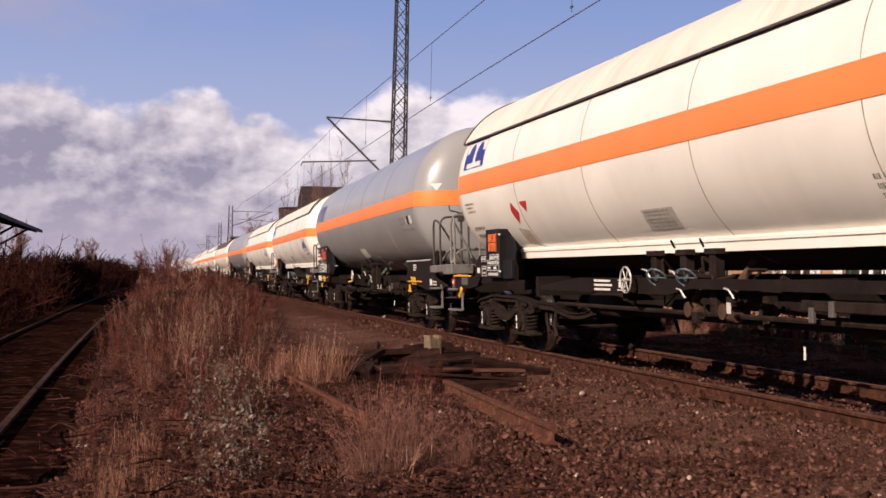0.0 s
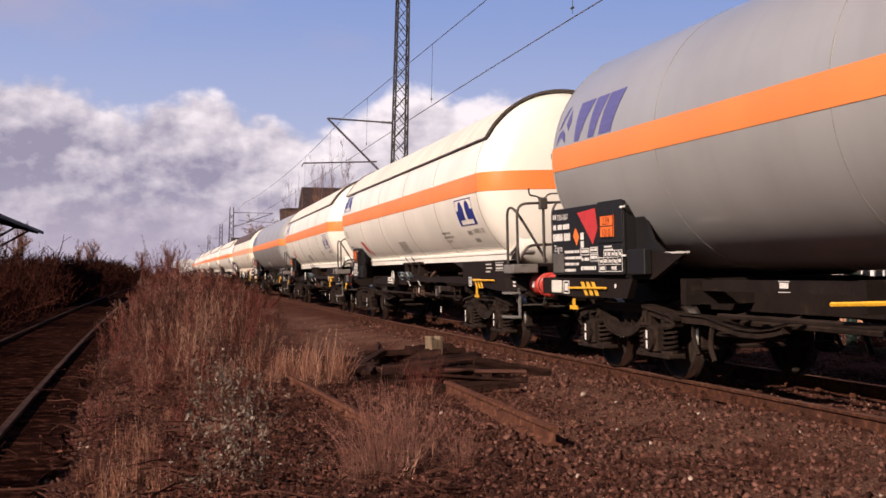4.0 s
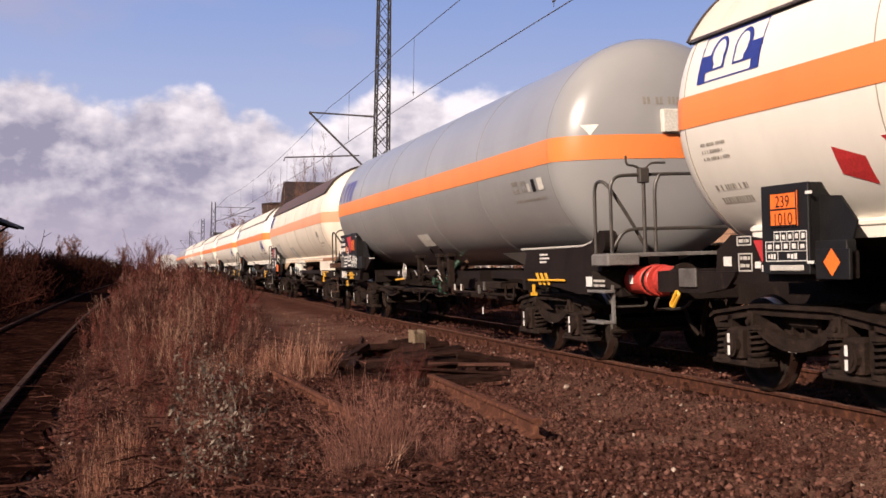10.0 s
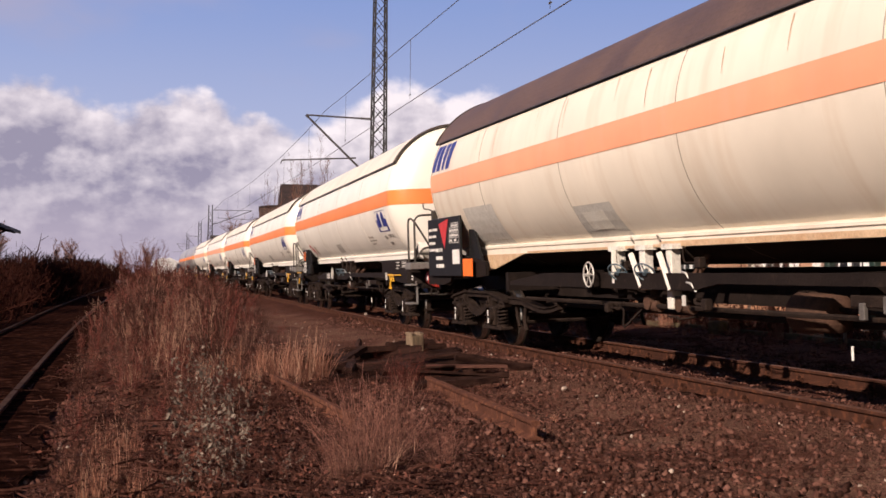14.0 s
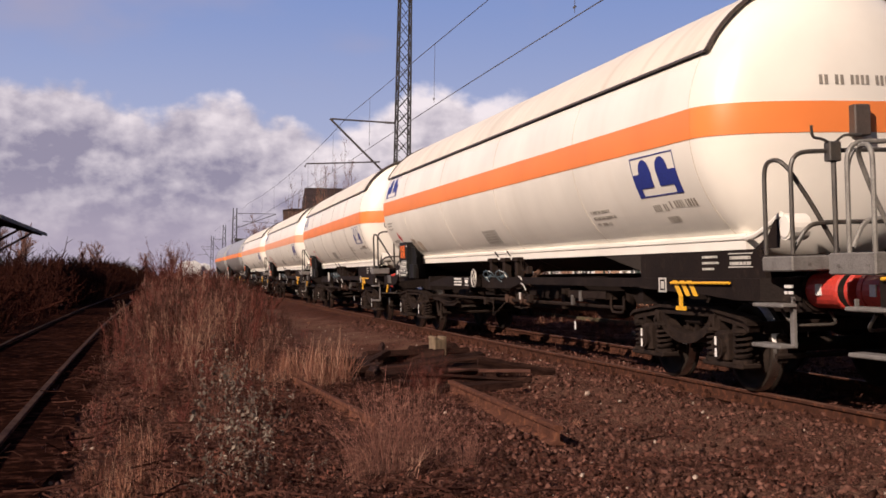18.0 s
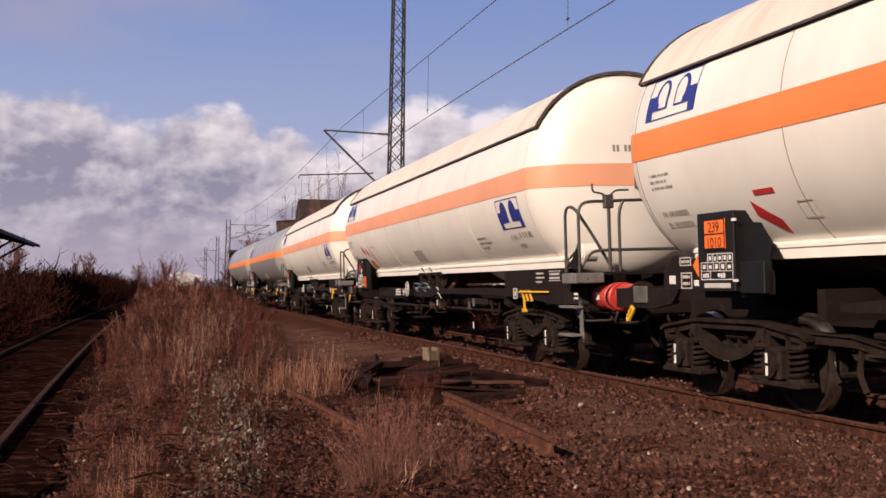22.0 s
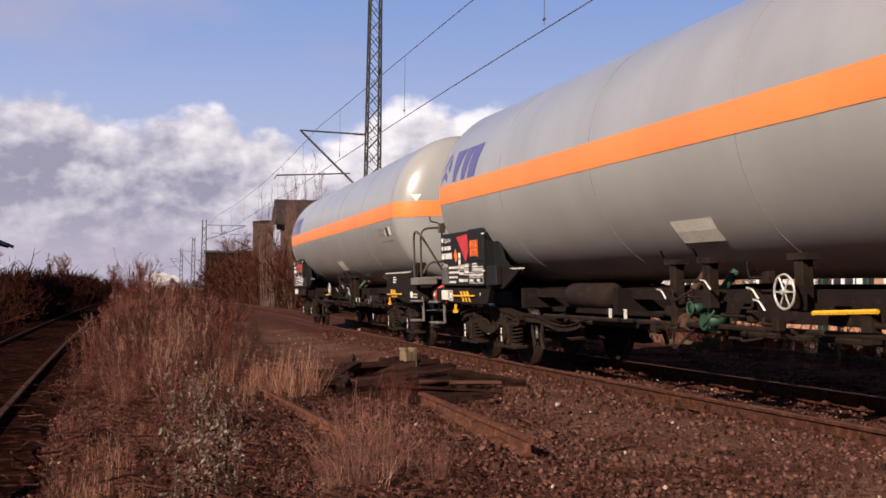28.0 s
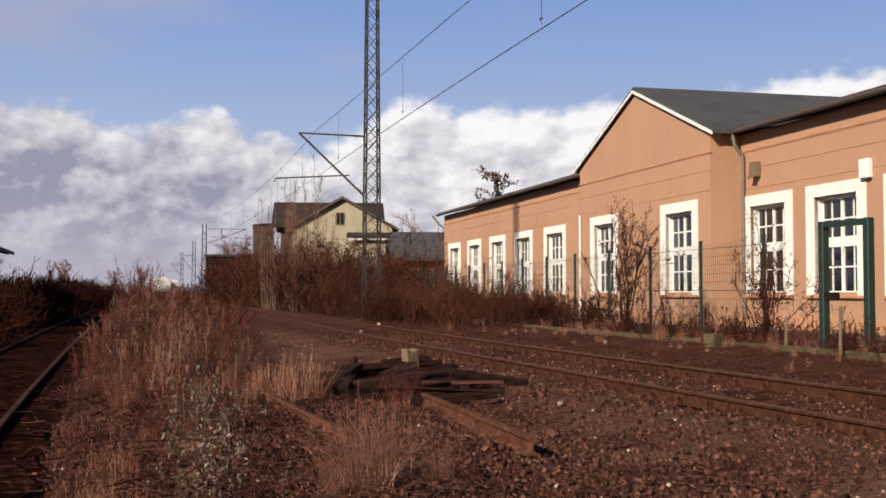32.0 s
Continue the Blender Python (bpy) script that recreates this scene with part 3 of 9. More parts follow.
# ---- lattice masts and catenary ----
def lattice_mast(sh, h, w0, w1, panel):
    def half(z):
        return 0.5 * (w0 + (w1 - w0) * z / h)
    leg = 0.045
    for sx in (-1, 1):
        for sy in (-1, 1):
            sh.tube([(sx * half(0), sy * half(0), 0), (sx * half(h), sy * half(h), h)], leg, 4)
    z, k = 0.3, 0
    while z + panel < h:
        a, b_ = half(z), half(z + panel)
        s = 1 if k % 2 else -1
        for q in (-1, 1):
            sh.tube([(-s * a, q * a, z), (s * b_, q * b_, z + panel)], 0.022, 4, cap=False)
            sh.tube([(q * a, -s * a, z), (q * b_, s * b_, z + panel)], 0.022, 4, cap=False)
            sh.tube([(s * a, q * a, z), (-s * b_, q * b_, z + panel)], 0.016, 4, cap=False)
        z += panel
        k += 1


def catenary_mast(x, y, h, w, detail, heading, arm, label, arm_side=-1, zc=5.75, zt=7.62):
    t = thing("catenary_mast", label, "mast", "catenary masts", pose(x, y, ground_z(x, y) - 0.1, 0, 0, heading))
    sh = Shape()
    lattice_mast(sh, h, w, w * 0.62, detail)
    part("lattice_column", sh, M("galv"), t)
    part("foundation", Shape().box(-0.55, 0.55, -0.55, 0.55, -0.6, 0.18, bevel=0.04), M("concrete"), t, "weathered concrete foot")
    z0 = -t.matrix_basis.translation.z
    s = arm_side
    b = Shape()
    b.tube([(s * 0.3, 0, zt + z0), (s * arm, 0, zt + z0 + 0.05)], 0.035, 6)
    part("top_tie", b, M("wire"), t)
    b = Shape()
    b.tube([(s * arm, 0, zt + z0 + 0.05), (s * 0.3, 0, zc + z0 - 0.65)], 0.045, 6)
    part("cantilever_tube", b, M("wire"), t)
    b = Shape()
    b.tube([(s * 0.95, 0, zc + z0 + 0.22), (s * (arm + 0.95), 0, zc + z0 + 0.02), (s * (arm + 1.0), 0, zc + z0 - 0.12)], 0.03, 6)
    part("registration_arm", b, M("wire"), t)
    for zz in (zt + z0, zc + z0 - 0.5):
        ins = Shape()
        for i in range(5):
            ins.lathe_y([(0.0, 0.03), (0.015, 0.075), (0.05, 0.03)], 10, cz=0)
            for j in range(len(ins.v) - 30, len(ins.v)):
                px, py, pz = ins.v[j]
                ins.v[j] = (s * (0.35 + i * 0.09 + py), px, zz + pz + (0 if zz > zc else i * 0.06))
        part("insulator", ins, M("gutter"), t, "brown ribbed insulator")
    return t


MX, MY = 11.3, 45.4
catenary_mast(MX, MY, 16.5, 0.66, 0.62, -3.0, 3.05, "tall grey-green lattice catenary mast beside the track")
catenary_mast(14.0, 143.0, 9.9, 0.7, 0.8, 0, 5.2, "distant lattice mast among bare shrubs", arm_side=1, zc=7.9, zt=9.1)
catenary_mast(17.8, 200.0, 10.4, 0.7, 0.9, 0, 2.4, "distant lattice mast among bare shrubs", arm_side=-1)
catenary_mast(20.1, 255.0, 10.2, 0.7, 1.1, 0, 2.4, "distant lattice mast among bare shrubs", arm_side=-1)


def build_wires():
    t = thing("overhead_line", "thin dark contact wire and carrier wire hung over the track", "cable")
    end = 42.8
    def over(s, z, n=0.0):
        x, y, a = line_at(s)
        return (x + n, y, z)
    c = Shape()
    pts = [over(s, 5.64, 0.12 * math.sin(s / 15)) for s in np.linspace(-25, 195, 70)]
    c.tube(pts, 0.011, 5)
    part("contact_wire", c, M("wire"), t)
    spans = [(-18.0, end), (end, 98.0), (98.0, 150.0), (150.0, 200.0)]
    for k, (a, b_) in enumerate(spans):
        c = Shape()
        pts = []
        for i in range(25):
            q = i / 24
            pts.append(over(a + (b_ - a) * q, 7.45 - 0.38 * 4 * q * (1 - q) * ((b_ - a) / 60) ** 2))
        c.tube(pts, 0.010, 5)
        part("carrier_wire", c, M("wire"), t)
        nd = 6 if k < 2 else 4
        for i in range(nd):
            q = (i + 0.5) / nd
            s = a + (b_ - a) * q
            zt = 7.45 - 0.38 * 4 * q * (1 - q) * ((b_ - a) / 60) ** 2
            dsh = Shape().tube([over(s, zt), over(s, 5.64)], 0.006, 4)
            dsh.tube([over(s - 0.04, 5.74), over(s + 0.04, 5.74)], 0.022, 5)
            part("dropper", dsh, M("wire"), t)


build_wires()

# ---- terracotta building ----
FX, FY, FH = 17.7, 29.5, 3.6      # foot of the gable's near corner, heading of the front
BM = pose(FX, FY, 0, 0, 0, -FH)   # local: y along the front (away), x into the building
GY0, GY1, SET = -0.17, 10.62, 1.0  # gable front; the wings stand back by SET
EAVE, BASE_Z = 5.82, -0.35


def wall_panel(sh, x0, x1, y0, y1, z0, z1, holes):
    """A wall slab along y with rectangular holes (ya, yb, za, zb)."""
    ys = sorted({y0, y1, *[h[0] for h in holes], *[h[1] for h in holes]})
    for a, b_ in zip(ys, ys[1:]):
        mid = 0.5 * (a + b_)
        hs = [h for h in holes if h[0] <= mid <= h[1]]
        if not hs:
            sh.box(x0, x1, a, b_, z0, z1)
        else:
            h = hs[0]
            sh.box(x0, x1, a, b_, z0, h[2])
            sh.box(x0, x1, a, b_, h[3], z1)


def window_unit(parent, x, y0, y1, z0, z1, sur):
    """A tall white window in a white plaster surround, with a sill, two sashes over two."""
    w = new("window")
    w.parent = parent
    w.matrix_basis = pose(x, 0, 0)
    s = Shape()
    s.box(-0.035, 0.10, y0 - sur, y0, z0 - 0.10, z1 + sur * 0.85)
    s.box(-0.035, 0.10, y1, y1 + sur, z0 - 0.10, z1 + sur * 0.85)
    s.box(-0.035, 0.10, y0, y1, z1, z1 + sur * 0.85)
    s.box(0.10, 0.30, y0 - 0.004, y0 + 0.02, z0, z1)
    s.box(0.10, 0.30, y1 - 0.02, y1 + 0.004, z0, z1)
    s.box(0.10, 0.30, y0 + 0.02, y1 - 0.02, z1 - 0.02, z1 + 0.004)
    part("surround", s, M("white_plaster"), w, "white plaster surround")
    part("sill", Shape().box(-0.10, 0.28, y0 - sur, y1 + sur, z0 - 0.16, z0 - 0.08, bevel=0.015), M("plaster_edge"), w, "brown sill")
    fr = Shape()
    t = 0.075
    ym, zm = 0.5 * (y0 + y1), z0 + (z1 - z0) * 0.52
    fx0, fx1 = 0.20, 0.27
    fr.box(fx0, fx1, y0 + 0.02, y0 + 0.02 + t, z0 - 0.08, z1 - 0.02)
    fr.box(fx0, fx1, y1 - 0.02 - t, y1 - 0.02, z0 - 0.08, z1 - 0.02)
    fr.box(fx0, fx1, y0 + 0.02 + t, y1 - 0.02 - t, z0 - 0.08, z0 + t - 0.04)
    fr.box(fx0, fx1, y0 + 0.02 + t, y1 - 0.02 - t, z1 - 0.02 - t, z1 - 0.02)
    fr.box(fx0 - 0.012, fx1, ym - 0.055, ym + 0.055, z0 + t - 0.04, z1 - 0.02 - t)
    fr.box(fx0 - 0.02, fx1, y0 + 0.02 + t, ym - 0.055, zm - 0.13, zm + 0.13)
    fr.box(fx0 - 0.02, fx1, ym + 0.055, y1 - 0.02 - t, zm - 0.13, zm + 0.13)
    for zz in (z0 + (zm - z0) * 0.5, zm + (z1 - zm) * 0.5):
        for a, b_ in ((y0 + 0.02 + t, ym - 0.055), (ym + 0.055, y1 - 0.02 - t)):
            fr.box(fx0 + 0.005, fx1 - 0.01, a, b_, zz - 0.022, zz + 0.022)
    for yy in (0.5 * (y0 + ym), 0.5 * (y1 + ym)):
        for a, b_ in ((z0 + t - 0.04, zm - 0.13), (zm + 0.13, z1 - 0.02 - t)):
            fr.box(fx0 + 0.006, fx1 - 0.011, yy - 0.016, yy + 0.016, a, b_)
    part("window_frame", fr, M("window_white"), w, "white cross-barred window frame")
    for a, b_ in ((y0 + 0.02 + t, ym - 0.055), (ym + 0.055, y1 - 0.02 - t)):
        for c, d in ((z0 + t - 0.04, zm - 0.13), (zm + 0.13, z1 - 0.02 - t)):
            part("pane", Shape().box(0.235, 0.243, a - 0.01, b_ + 0.01, c - 0.01, d + 0.01), M("glass"), w)
    return w


def build_hall():
    t = thing("terracotta_hall", "long terracotta plastered hall with white window surrounds and gabled centre", "building", at=BM)
    rw = [(-3.0 + 0.38, -0.34 - 0.38), (-6.34 + 0.38, -3.68 - 0.38), (-9.7 + 0.38, -7.05 - 0.38), (-13.1 + 0.38, -10.4 - 0.38), (-16.5 + 0.38, -13.8 - 0.38)]
    lw = [(14.93 + 0.38, 17.76 - 0.38), (19.4 + 0.38, 22.16 - 0.38), (23.7 + 0.38, 26.5 - 0.38), (28.15 + 0.38, 30.95 - 0.38), (32.5 + 0.38, 35.3 - 0.38)]
    gw = [(0.66 + 0.38, 3.3 - 0.38), (6.84 + 0.38, 9.5 - 0.38)]
    z0, z1 = 1.10, 3.62
    wall = Shape()
    wall_panel(wall, SET, SET + 0.4, -19.0, GY0, BASE_Z, EAVE, [(a, b_, z0, z1) for a, b_ in rw])
    part("wall", wall, M("plaster"), t, "terracotta plaster wall")
    wall = Shape()
    wall_panel(wall, SET, SET + 0.4, GY1, 36.4, BASE_Z, EAVE, [(a, b_, z0, z1 + 0.1) for a, b_ in lw])
    part("wall", wall, M("plaster"), t)
    wall = Shape()
    wall_panel(wall, 0, 0.4, GY0, GY1, BASE_Z, EAVE, [(a, b_, z0, z1) for a, b_ in gw])
    gm, gz = 0.5 * (GY0 + GY1), 8.0
    wall.extrude([(GY0, EAVE), (GY1, EAVE), (gm, gz)], 'x', 0, 0.4)
    part("wall", wall, M("plaster"), t, "gable wall")
    wall = Shape()
    wall.box(0.4, SET + 0.4, GY0, GY0 + 0.4, BASE_Z, EAVE)
    wall.box(0.4, SET + 0.4, GY1 - 0.4, GY1, BASE_Z, EAVE)
    wall.box(SET + 0.4, 13.0, 36.0, 36.4, BASE_Z, EAVE)
    wall.box(SET + 0.4, 13.0, -19.0, -18.6, BASE_Z, EAVE)
    wall.box(13.0, 13.4, -19.0, 36.4, BASE_Z, EAVE)
    part("wall", wall, M("plaster"), t)
    for y0, y1 in gw:
        window_unit(t, 0, y0, y1, z0, z1, 0.38)
    for y0, y1 in rw:
        window_unit(t, SET, y0, y1, z0, z1, 0.38)
    for y0, y1 in lw:
        window_unit(t, SET, y0, y1, z0, z1 + 0.1, 0.38)
    # string course, with finer score lines in the plaster
    for x, a, b_ in ((SET, -19.0, GY0), (0.0, GY0 - 0.05, GY1 + 0.05), (SET, GY1, 36.4)):
        s = Shape().box(x - 0.035, x, a, b_, 5.285, 5.33)
        s.box(x - 0.018, x, a, b_, 5.25, 5.285)
        part("string_course", s, M("plaster_edge"), t, "thin plaster moulding")
        for zz in (4.75, 4.15):
            s = Shape().box(x - 0.012, x, a, b_, zz, zz + 0.025)
            part("plaster_band", s, M("plaster_edge"), t)
        part("plinth", Shape().box(x - 0.05, x, a, b_, BASE_Z, 0.42), M("plaster_edge"), t, "stained plinth")
    # roofs: low dark felt roof with overhang, the centre roof at right angles
    ridge_x, rz = 7.0, 7.35
    for a, b_ in ((-19.6, GY0 + 0.2), (GY1 - 0.2, 36.75)):
        r = Shape()
        r.extrude([(SET - 0.34, EAVE + 0.02), (ridge_x, rz), (ridge_x, rz + 0.14), (SET - 0.34, EAVE + 0.16)], 'y', a, b_)
        r.extrude([(13.9, EAVE + 0.02), (ridge_x, rz), (ridge_x, rz + 0.14), (13.9, EAVE + 0.16)][::-1], 'y', a, b_)
        part("roof", r, M("roof_felt"), t, "dark felt roof")
        part("fascia", Shape().box(SET - 0.37, SET - 0.33, a, b_, EAVE - 0.02, EAVE + 0.17), M("gutter"), t)
        gt = Shape()
        gt.tube([(SET - 0.43, a, EAVE + 0.04), (SET - 0.43, b_, EAVE + 0.04)], 0.06, 8)
        part("gutter", gt, M("gutter"), t, "brown half-round gutter")
    r = Shape()
    for s in (-1, 1):
        e = gm + s * (0.5 * (GY1 - GY0) + 0.35)
        ez = EAVE - 0.02
        poly = [(e, ez), (gm, gz + 0.04), (gm, gz + 0.2), (e, ez + 0.14)]
        r.extrude(poly if s > 0 else poly[::-1], 'x', -0.10, 9.0)
    part("roof", r, M("roof_felt"), t, "dark roof of the gabled centre")
    b = Shape()
    for s in (-1, 1):
        e = gm + s * (0.5 * (GY1 - GY0) + 0.36)
        poly = [(e, EAVE - 0.06), (gm, gz - 0.02), (gm, gz + 0.08), (e, EAVE + 0.04)]
        b.extrude(poly if s > 0 else poly[::-1], 'x', -0.15, -0.104)
    part("barge_board", b, M("window_white"), t, "white barge board")
    for yy in (GY0 - 0.28, GY1 + 0.4):
        p = Shape().tube([(SET - 0.43, yy, EAVE), (SET - 0.35, yy, EAVE - 0.35), (SET - 0.1, yy, EAVE - 0.65), (SET - 0.1, yy, -0.1)], 0.055, 8)
        for zz in (1.0, 2.6, 4.2):
            p.tube([(SET - 0.1, yy, zz), (SET - 0.1, yy, zz + 0.06)], 0.07, 8)
        part("downpipe", p, M("downpipe"), t, "zinc downpipe")
    p = Shape().tube([(SET - 0.69, 36.65, EAVE), (SET - 0.3, 36.6, EAVE - 0.5), (SET + 0.2, 36.5, EAVE - 0.9), (SET + 0.2, 36.48, -0.1)], 0.06, 8)
    part("downpipe", p, M("downpipe"), t, "zinc downpipe")
    p = Shape().box(SET - 0.22, SET, -1.34, -1.02, 4.45, 4.9, bevel=0.02)
    p.box(SET - 0.3, SET - 0.22, -1.3, -1.06, 4.42, 4.5)
    part("wall_lamp", p, M("pale_wood"), t, "ochre wall lamp box")
    p = Shape().box(SET - 0.16, SET, -6.62, -6.24, 3.9, 4.38, bevel=0.02)
    part("wall_cabinet", p, M("window_white"), t, "white wall cabinet")
    part("pale_downpipe", Shape().tube([(-0.06, GY1 - 0.14, 4.1), (-0.06, GY1 - 0.14, -0.1)], 0.05, 8), M("window_white"), t, "white painted pipe")


build_hall()

# yard surface behind the fence, and the concrete edging along the line
yd = Shape()
yd.extrude([(13.6, -40), (14.4, 26), (16.6, 66), (30, 66), (30, -40)], 'z', -0.4, 0.06)
tagged(part("yard_pavement", yd, M("asphalt")), label="grey asphalt yard along the hall", category="pavement", kind="structure")
edge = tagged(new("edging"), label="low mossy concrete edging along the fence", category="kerb", kind="structure")
for i in range(40):
    y0 = 4 + i * 1.02
    x0 = 12.35 + 0.027 * y0 + 0.0004 * y0 * y0
    part("edging_slab", Shape().box(-0.07, 0.07, 0, 1.0, -0.4, 0.09 + 0.02 * noise.noise((i * 3.1, 0, 0)), bevel=0.012), M("concrete"), edge, at=pose(x0, y0, -0.03, 0, 0, -1.6 + noise.noise((i, 2, 2)) * 1.0))
mk = Shape().box(-0.16, 0.16, -0.16, 0.16, -0.3, 0.24, bevel=0.03)
tagged(part("marker_stone", mk, M("concrete"), at=pose(12.45, 20.6, 0, 0, 3, 12)), label="squat concrete marker stone beside the edging", category="stone")


# ---- fence ----
def build_fence():
    t = thing("mesh_fence", "dark green welded mesh fence along the railway yard", "fence")
    def fx(y):
        return 13.35 + 0.027 * y + 0.0009 * y * y
    ys = [21.6 + 3.05 * i for i in range(16)]
    top = 2.28
    for i, y in enumerate(ys):
        p = Shape().box(-0.035, 0.035, -0.035, 0.035, -0.35, top + 0.06, bevel=0.008)
        p.box(-0.045, 0.045, -0.045, 0.045, top + 0.06, top + 0.09)
        for zz in (0.35, 1.15, 2.0):
            p.box(-0.06, -0.035, -0.03, 0.03, zz, zz + 0.07)
        part("post", p, M("fence_green"), t, at=pose(fx(y), y, 0, 0, 0, -2))
    for y0, y1 in zip(ys, ys[1:]):
        if y0 > 62:
            break
        w = Shape()
        a, b_ = Vector((fx(y0), y0, 0)), Vector((fx(y1), y1, 0))
        for k in range(11):
            z = 0.12 + k * 0.205
            r = 0.0055 if k % 5 else 0.008
            w.tube([a + Vector((-0.045, 0, z)), b_ + Vector((-0.045, 0, z))], r, 3, cap=False)
        n = 30 if y0 < 35 else 16
        for k in range(n):
            q = a.lerp(b_, (k + 0.5) / n)
            w.tube([q + Vector((-0.05, 0, 0.08)), q + Vector((-0.05, 0, top))], 0.0035, 3, cap=False)
        part("mesh_panel", w, M("fence_green"), t)
    g = thing("fence_gate", "dark green steel gate frame in the mesh fence", "gate")
    for y, h in ((18.25, 2.45), (16.95, 2.45), (15.9, 2.5)):
        part("post", Shape().box(-0.075, 0.075, -0.075, 0.075, -0.35, h, bevel=0.012), M("fence_green"), g, at=pose(13.45, y, 0))
    part("top_bar", Shape().box(-0.06, 0.06, 17.03, 18.17, 2.33, 2.44), M("fence_green"), g, at=pose(13.45, 0, 0))
    lf = Shape().box(-0.025, 0.025, 14.3, 15.7, 0.15, 0.21).box(-0.025, 0.025, 14.3, 15.7, 2.2, 2.26)
    for i in range(12):
        lf.box(-0.012, 0.012, 14.32 + i * 0.12, 14.345 + i * 0.12, 0.21, 2.2)
    part("leaf", lf, M("fence_green"), g, at=pose(13.45, 0, 0))
    part("latch", Shape().box(-0.04, 0.04, 17.8, 18.16, 0.95, 1.1), M("frame_black"), g, at=pose(13.42, 0, 0))
    for x, y, h, m, lab in ((13.0, 18.85, 0.62, "pale_wood", "slim weathered timber stake by the fence"), (12.7, 16.8, 0.85, "pale_bark", "pale leaning birch stake by the gate")):
        s = Shape().tube([(0, 0, -0.2), (0.01, 0, h * 0.5), (0.035, 0.02, h)], 0.032, 7)
        tagged(part("stake", s, M(m), at=pose(x, y, 0)), label=lab, category="stake")


build_fence()


# ---- other buildings ----
def gabled_house(name, label, cx, cy, wid, dep, eave, apex, wall_mat, roof_mat, heading, wins=(), chim=False):
    t = thing(name, label, "house", at=pose(cx, cy, -0.3, 0, 0, heading))
    h = 0.5 * wid
    w = Shape()
    w.extrude([(-h, 0), (h, 0), (h, eave), (0, apex), (-h, eave)], 'y', 0, dep)
    part("wall", w, M(wall_mat), t)
    r = Shape()
    sl = (apex - eave) / h
    for s in (-1, 1):
        e = s * (h + 0.55)
        ez = eave - 0.55 * sl
        poly = [(e, ez + 0.05), (0, apex + 0.05), (0, apex + 0.27), (e, ez + 0.25)]
        r.extrude(poly if s < 0 else poly[::-1], 'y', -0.3, dep + 0.6)
    part("roof", r, M(roof_mat), t)
    for s in (-1, 1):
        e = s * (h + 0.6)
        poly = [(e, eave - 0.6 * sl + 0.02), (0, apex + 0.04), (0, apex + 0.24), (e, eave - 0.6 * sl + 0.22)]
        part("barge_board", Shape().extrude(poly if s < 0 else poly[::-1], 'y', -0.38, -0.31), M("gutter"), t)
    for wx, wz, ww, wh in wins:
        win = new("window")
        win.parent = t
        f = Shape().box(wx - ww / 2 - 0.07, wx + ww / 2 + 0.07, -0.06, -0.004, wz - 0.07, wz + wh + 0.07)
        part("window_frame", f, M("pale_wood"), win)
        part("pane", Shape().box(wx - ww / 2, wx - 0.04, -0.09, -0.064, wz, wz + wh), M("glass"), win)
        part("pane", Shape().box(wx + 0.04, wx + ww / 2, -0.09, -0.064, wz, wz + wh), M("glass"), win)
    if chim:
        c = Shape().box(-0.4, 0.4, dep * 0.5, dep * 0.5 + 0.8, apex - 0.6, apex + 1.1)
        c.box(-0.48, 0.48, dep * 0.5 - 0.08, dep * 0.5 + 0.88, apex + 1.1, apex + 1.25)
        part("chimney", c, M("brick"), t)
    return t


gabled_house("cream_house", "old cream plastered house with a dark gable roof behind bare saplings", 20.6, 93.0, 8.4, 11, 6.9, 9.3, "yellow_plaster", "tile_roof", -14, wins=((-0.2, 7.2, 0.55, 0.92), (-2.0, 1.8, 1.0, 1.4), (2.2, 1.8, 1.0, 1.4)))
t = thing("house_annex", "low lean-to porch with a dark roof on the cream house", "building", at=pose(22.6, 89.8, -0.3, 0, 0, -14))
part("wall", Shape().box(-1.8, 2.6, 0, 2.6, 0, 5.6), M("yellow_plaster"), t)
part("roof", Shape().extrude([(-0.5, 5.88), (3.0, 6.4), (3.0, 6.55), (-0.5, 6.03)], 'x', -2.3, 3.1), M("tile_roof"), t)
part("fascia", Shape().box(-2.2, 3.0, -0.44, -0.38, 5.72, 5.87), M("window_white"), t, "white fascia under the eaves")
part("window", Shape().box(0.9, 2.0, -0.06, -0.004, 4.3, 5.3), M("glass"), t)
t = thing("long_roof_house", "wide dark-roofed house behind the cream gable", "house", at=pose(19.6, 101.0, -0.3, 0, 0, -12))
part("wall", Shape().box(-2.9, 6.2, 0, 8, 0, 7.4), M("brick"), t)
part("roof", Shape().extrude([(-0.7, 7.3), (4, 9.7), (8.7, 7.3), (8.7, 7.55), (4, 9.95), (-0.7, 7.55)], 'x', -3.7, 6.6), M("tile_roof"), t)
part("chimney", Shape().box(2.0, 2.7, 3.6, 4.3, 8.8, 10.2), M("brick"), t)
t = thing("low_shed", "low brick shed with a dark pitched roof", "shed", at=pose(24.0, 80.5, -0.3, 0, 0, -14))
part("wall", Shape().box(-2.2, 9, 0, 6, 0, 4.0), M("orange_brick"), t)
part("wall", Shape().extrude([(0.0, 4.0), (6.0, 4.0), (3.0, 5.7)], 'x', -2.19, -2.0), M("orange_brick"), t)
part("roof", Shape().extrude([(-0.7, 3.75), (3, 5.85), (6.7, 3.75), (6.7, 4.0), (3, 6.1), (-0.7, 4.0)], 'x', -2.5, 9.4), M("roof_felt"), t)
t = thing("brick_tower_house", "tall narrow dark brick building in the saplings", "building", at=pose(16.5, 110.0, -0.3, 0, 0, -8))
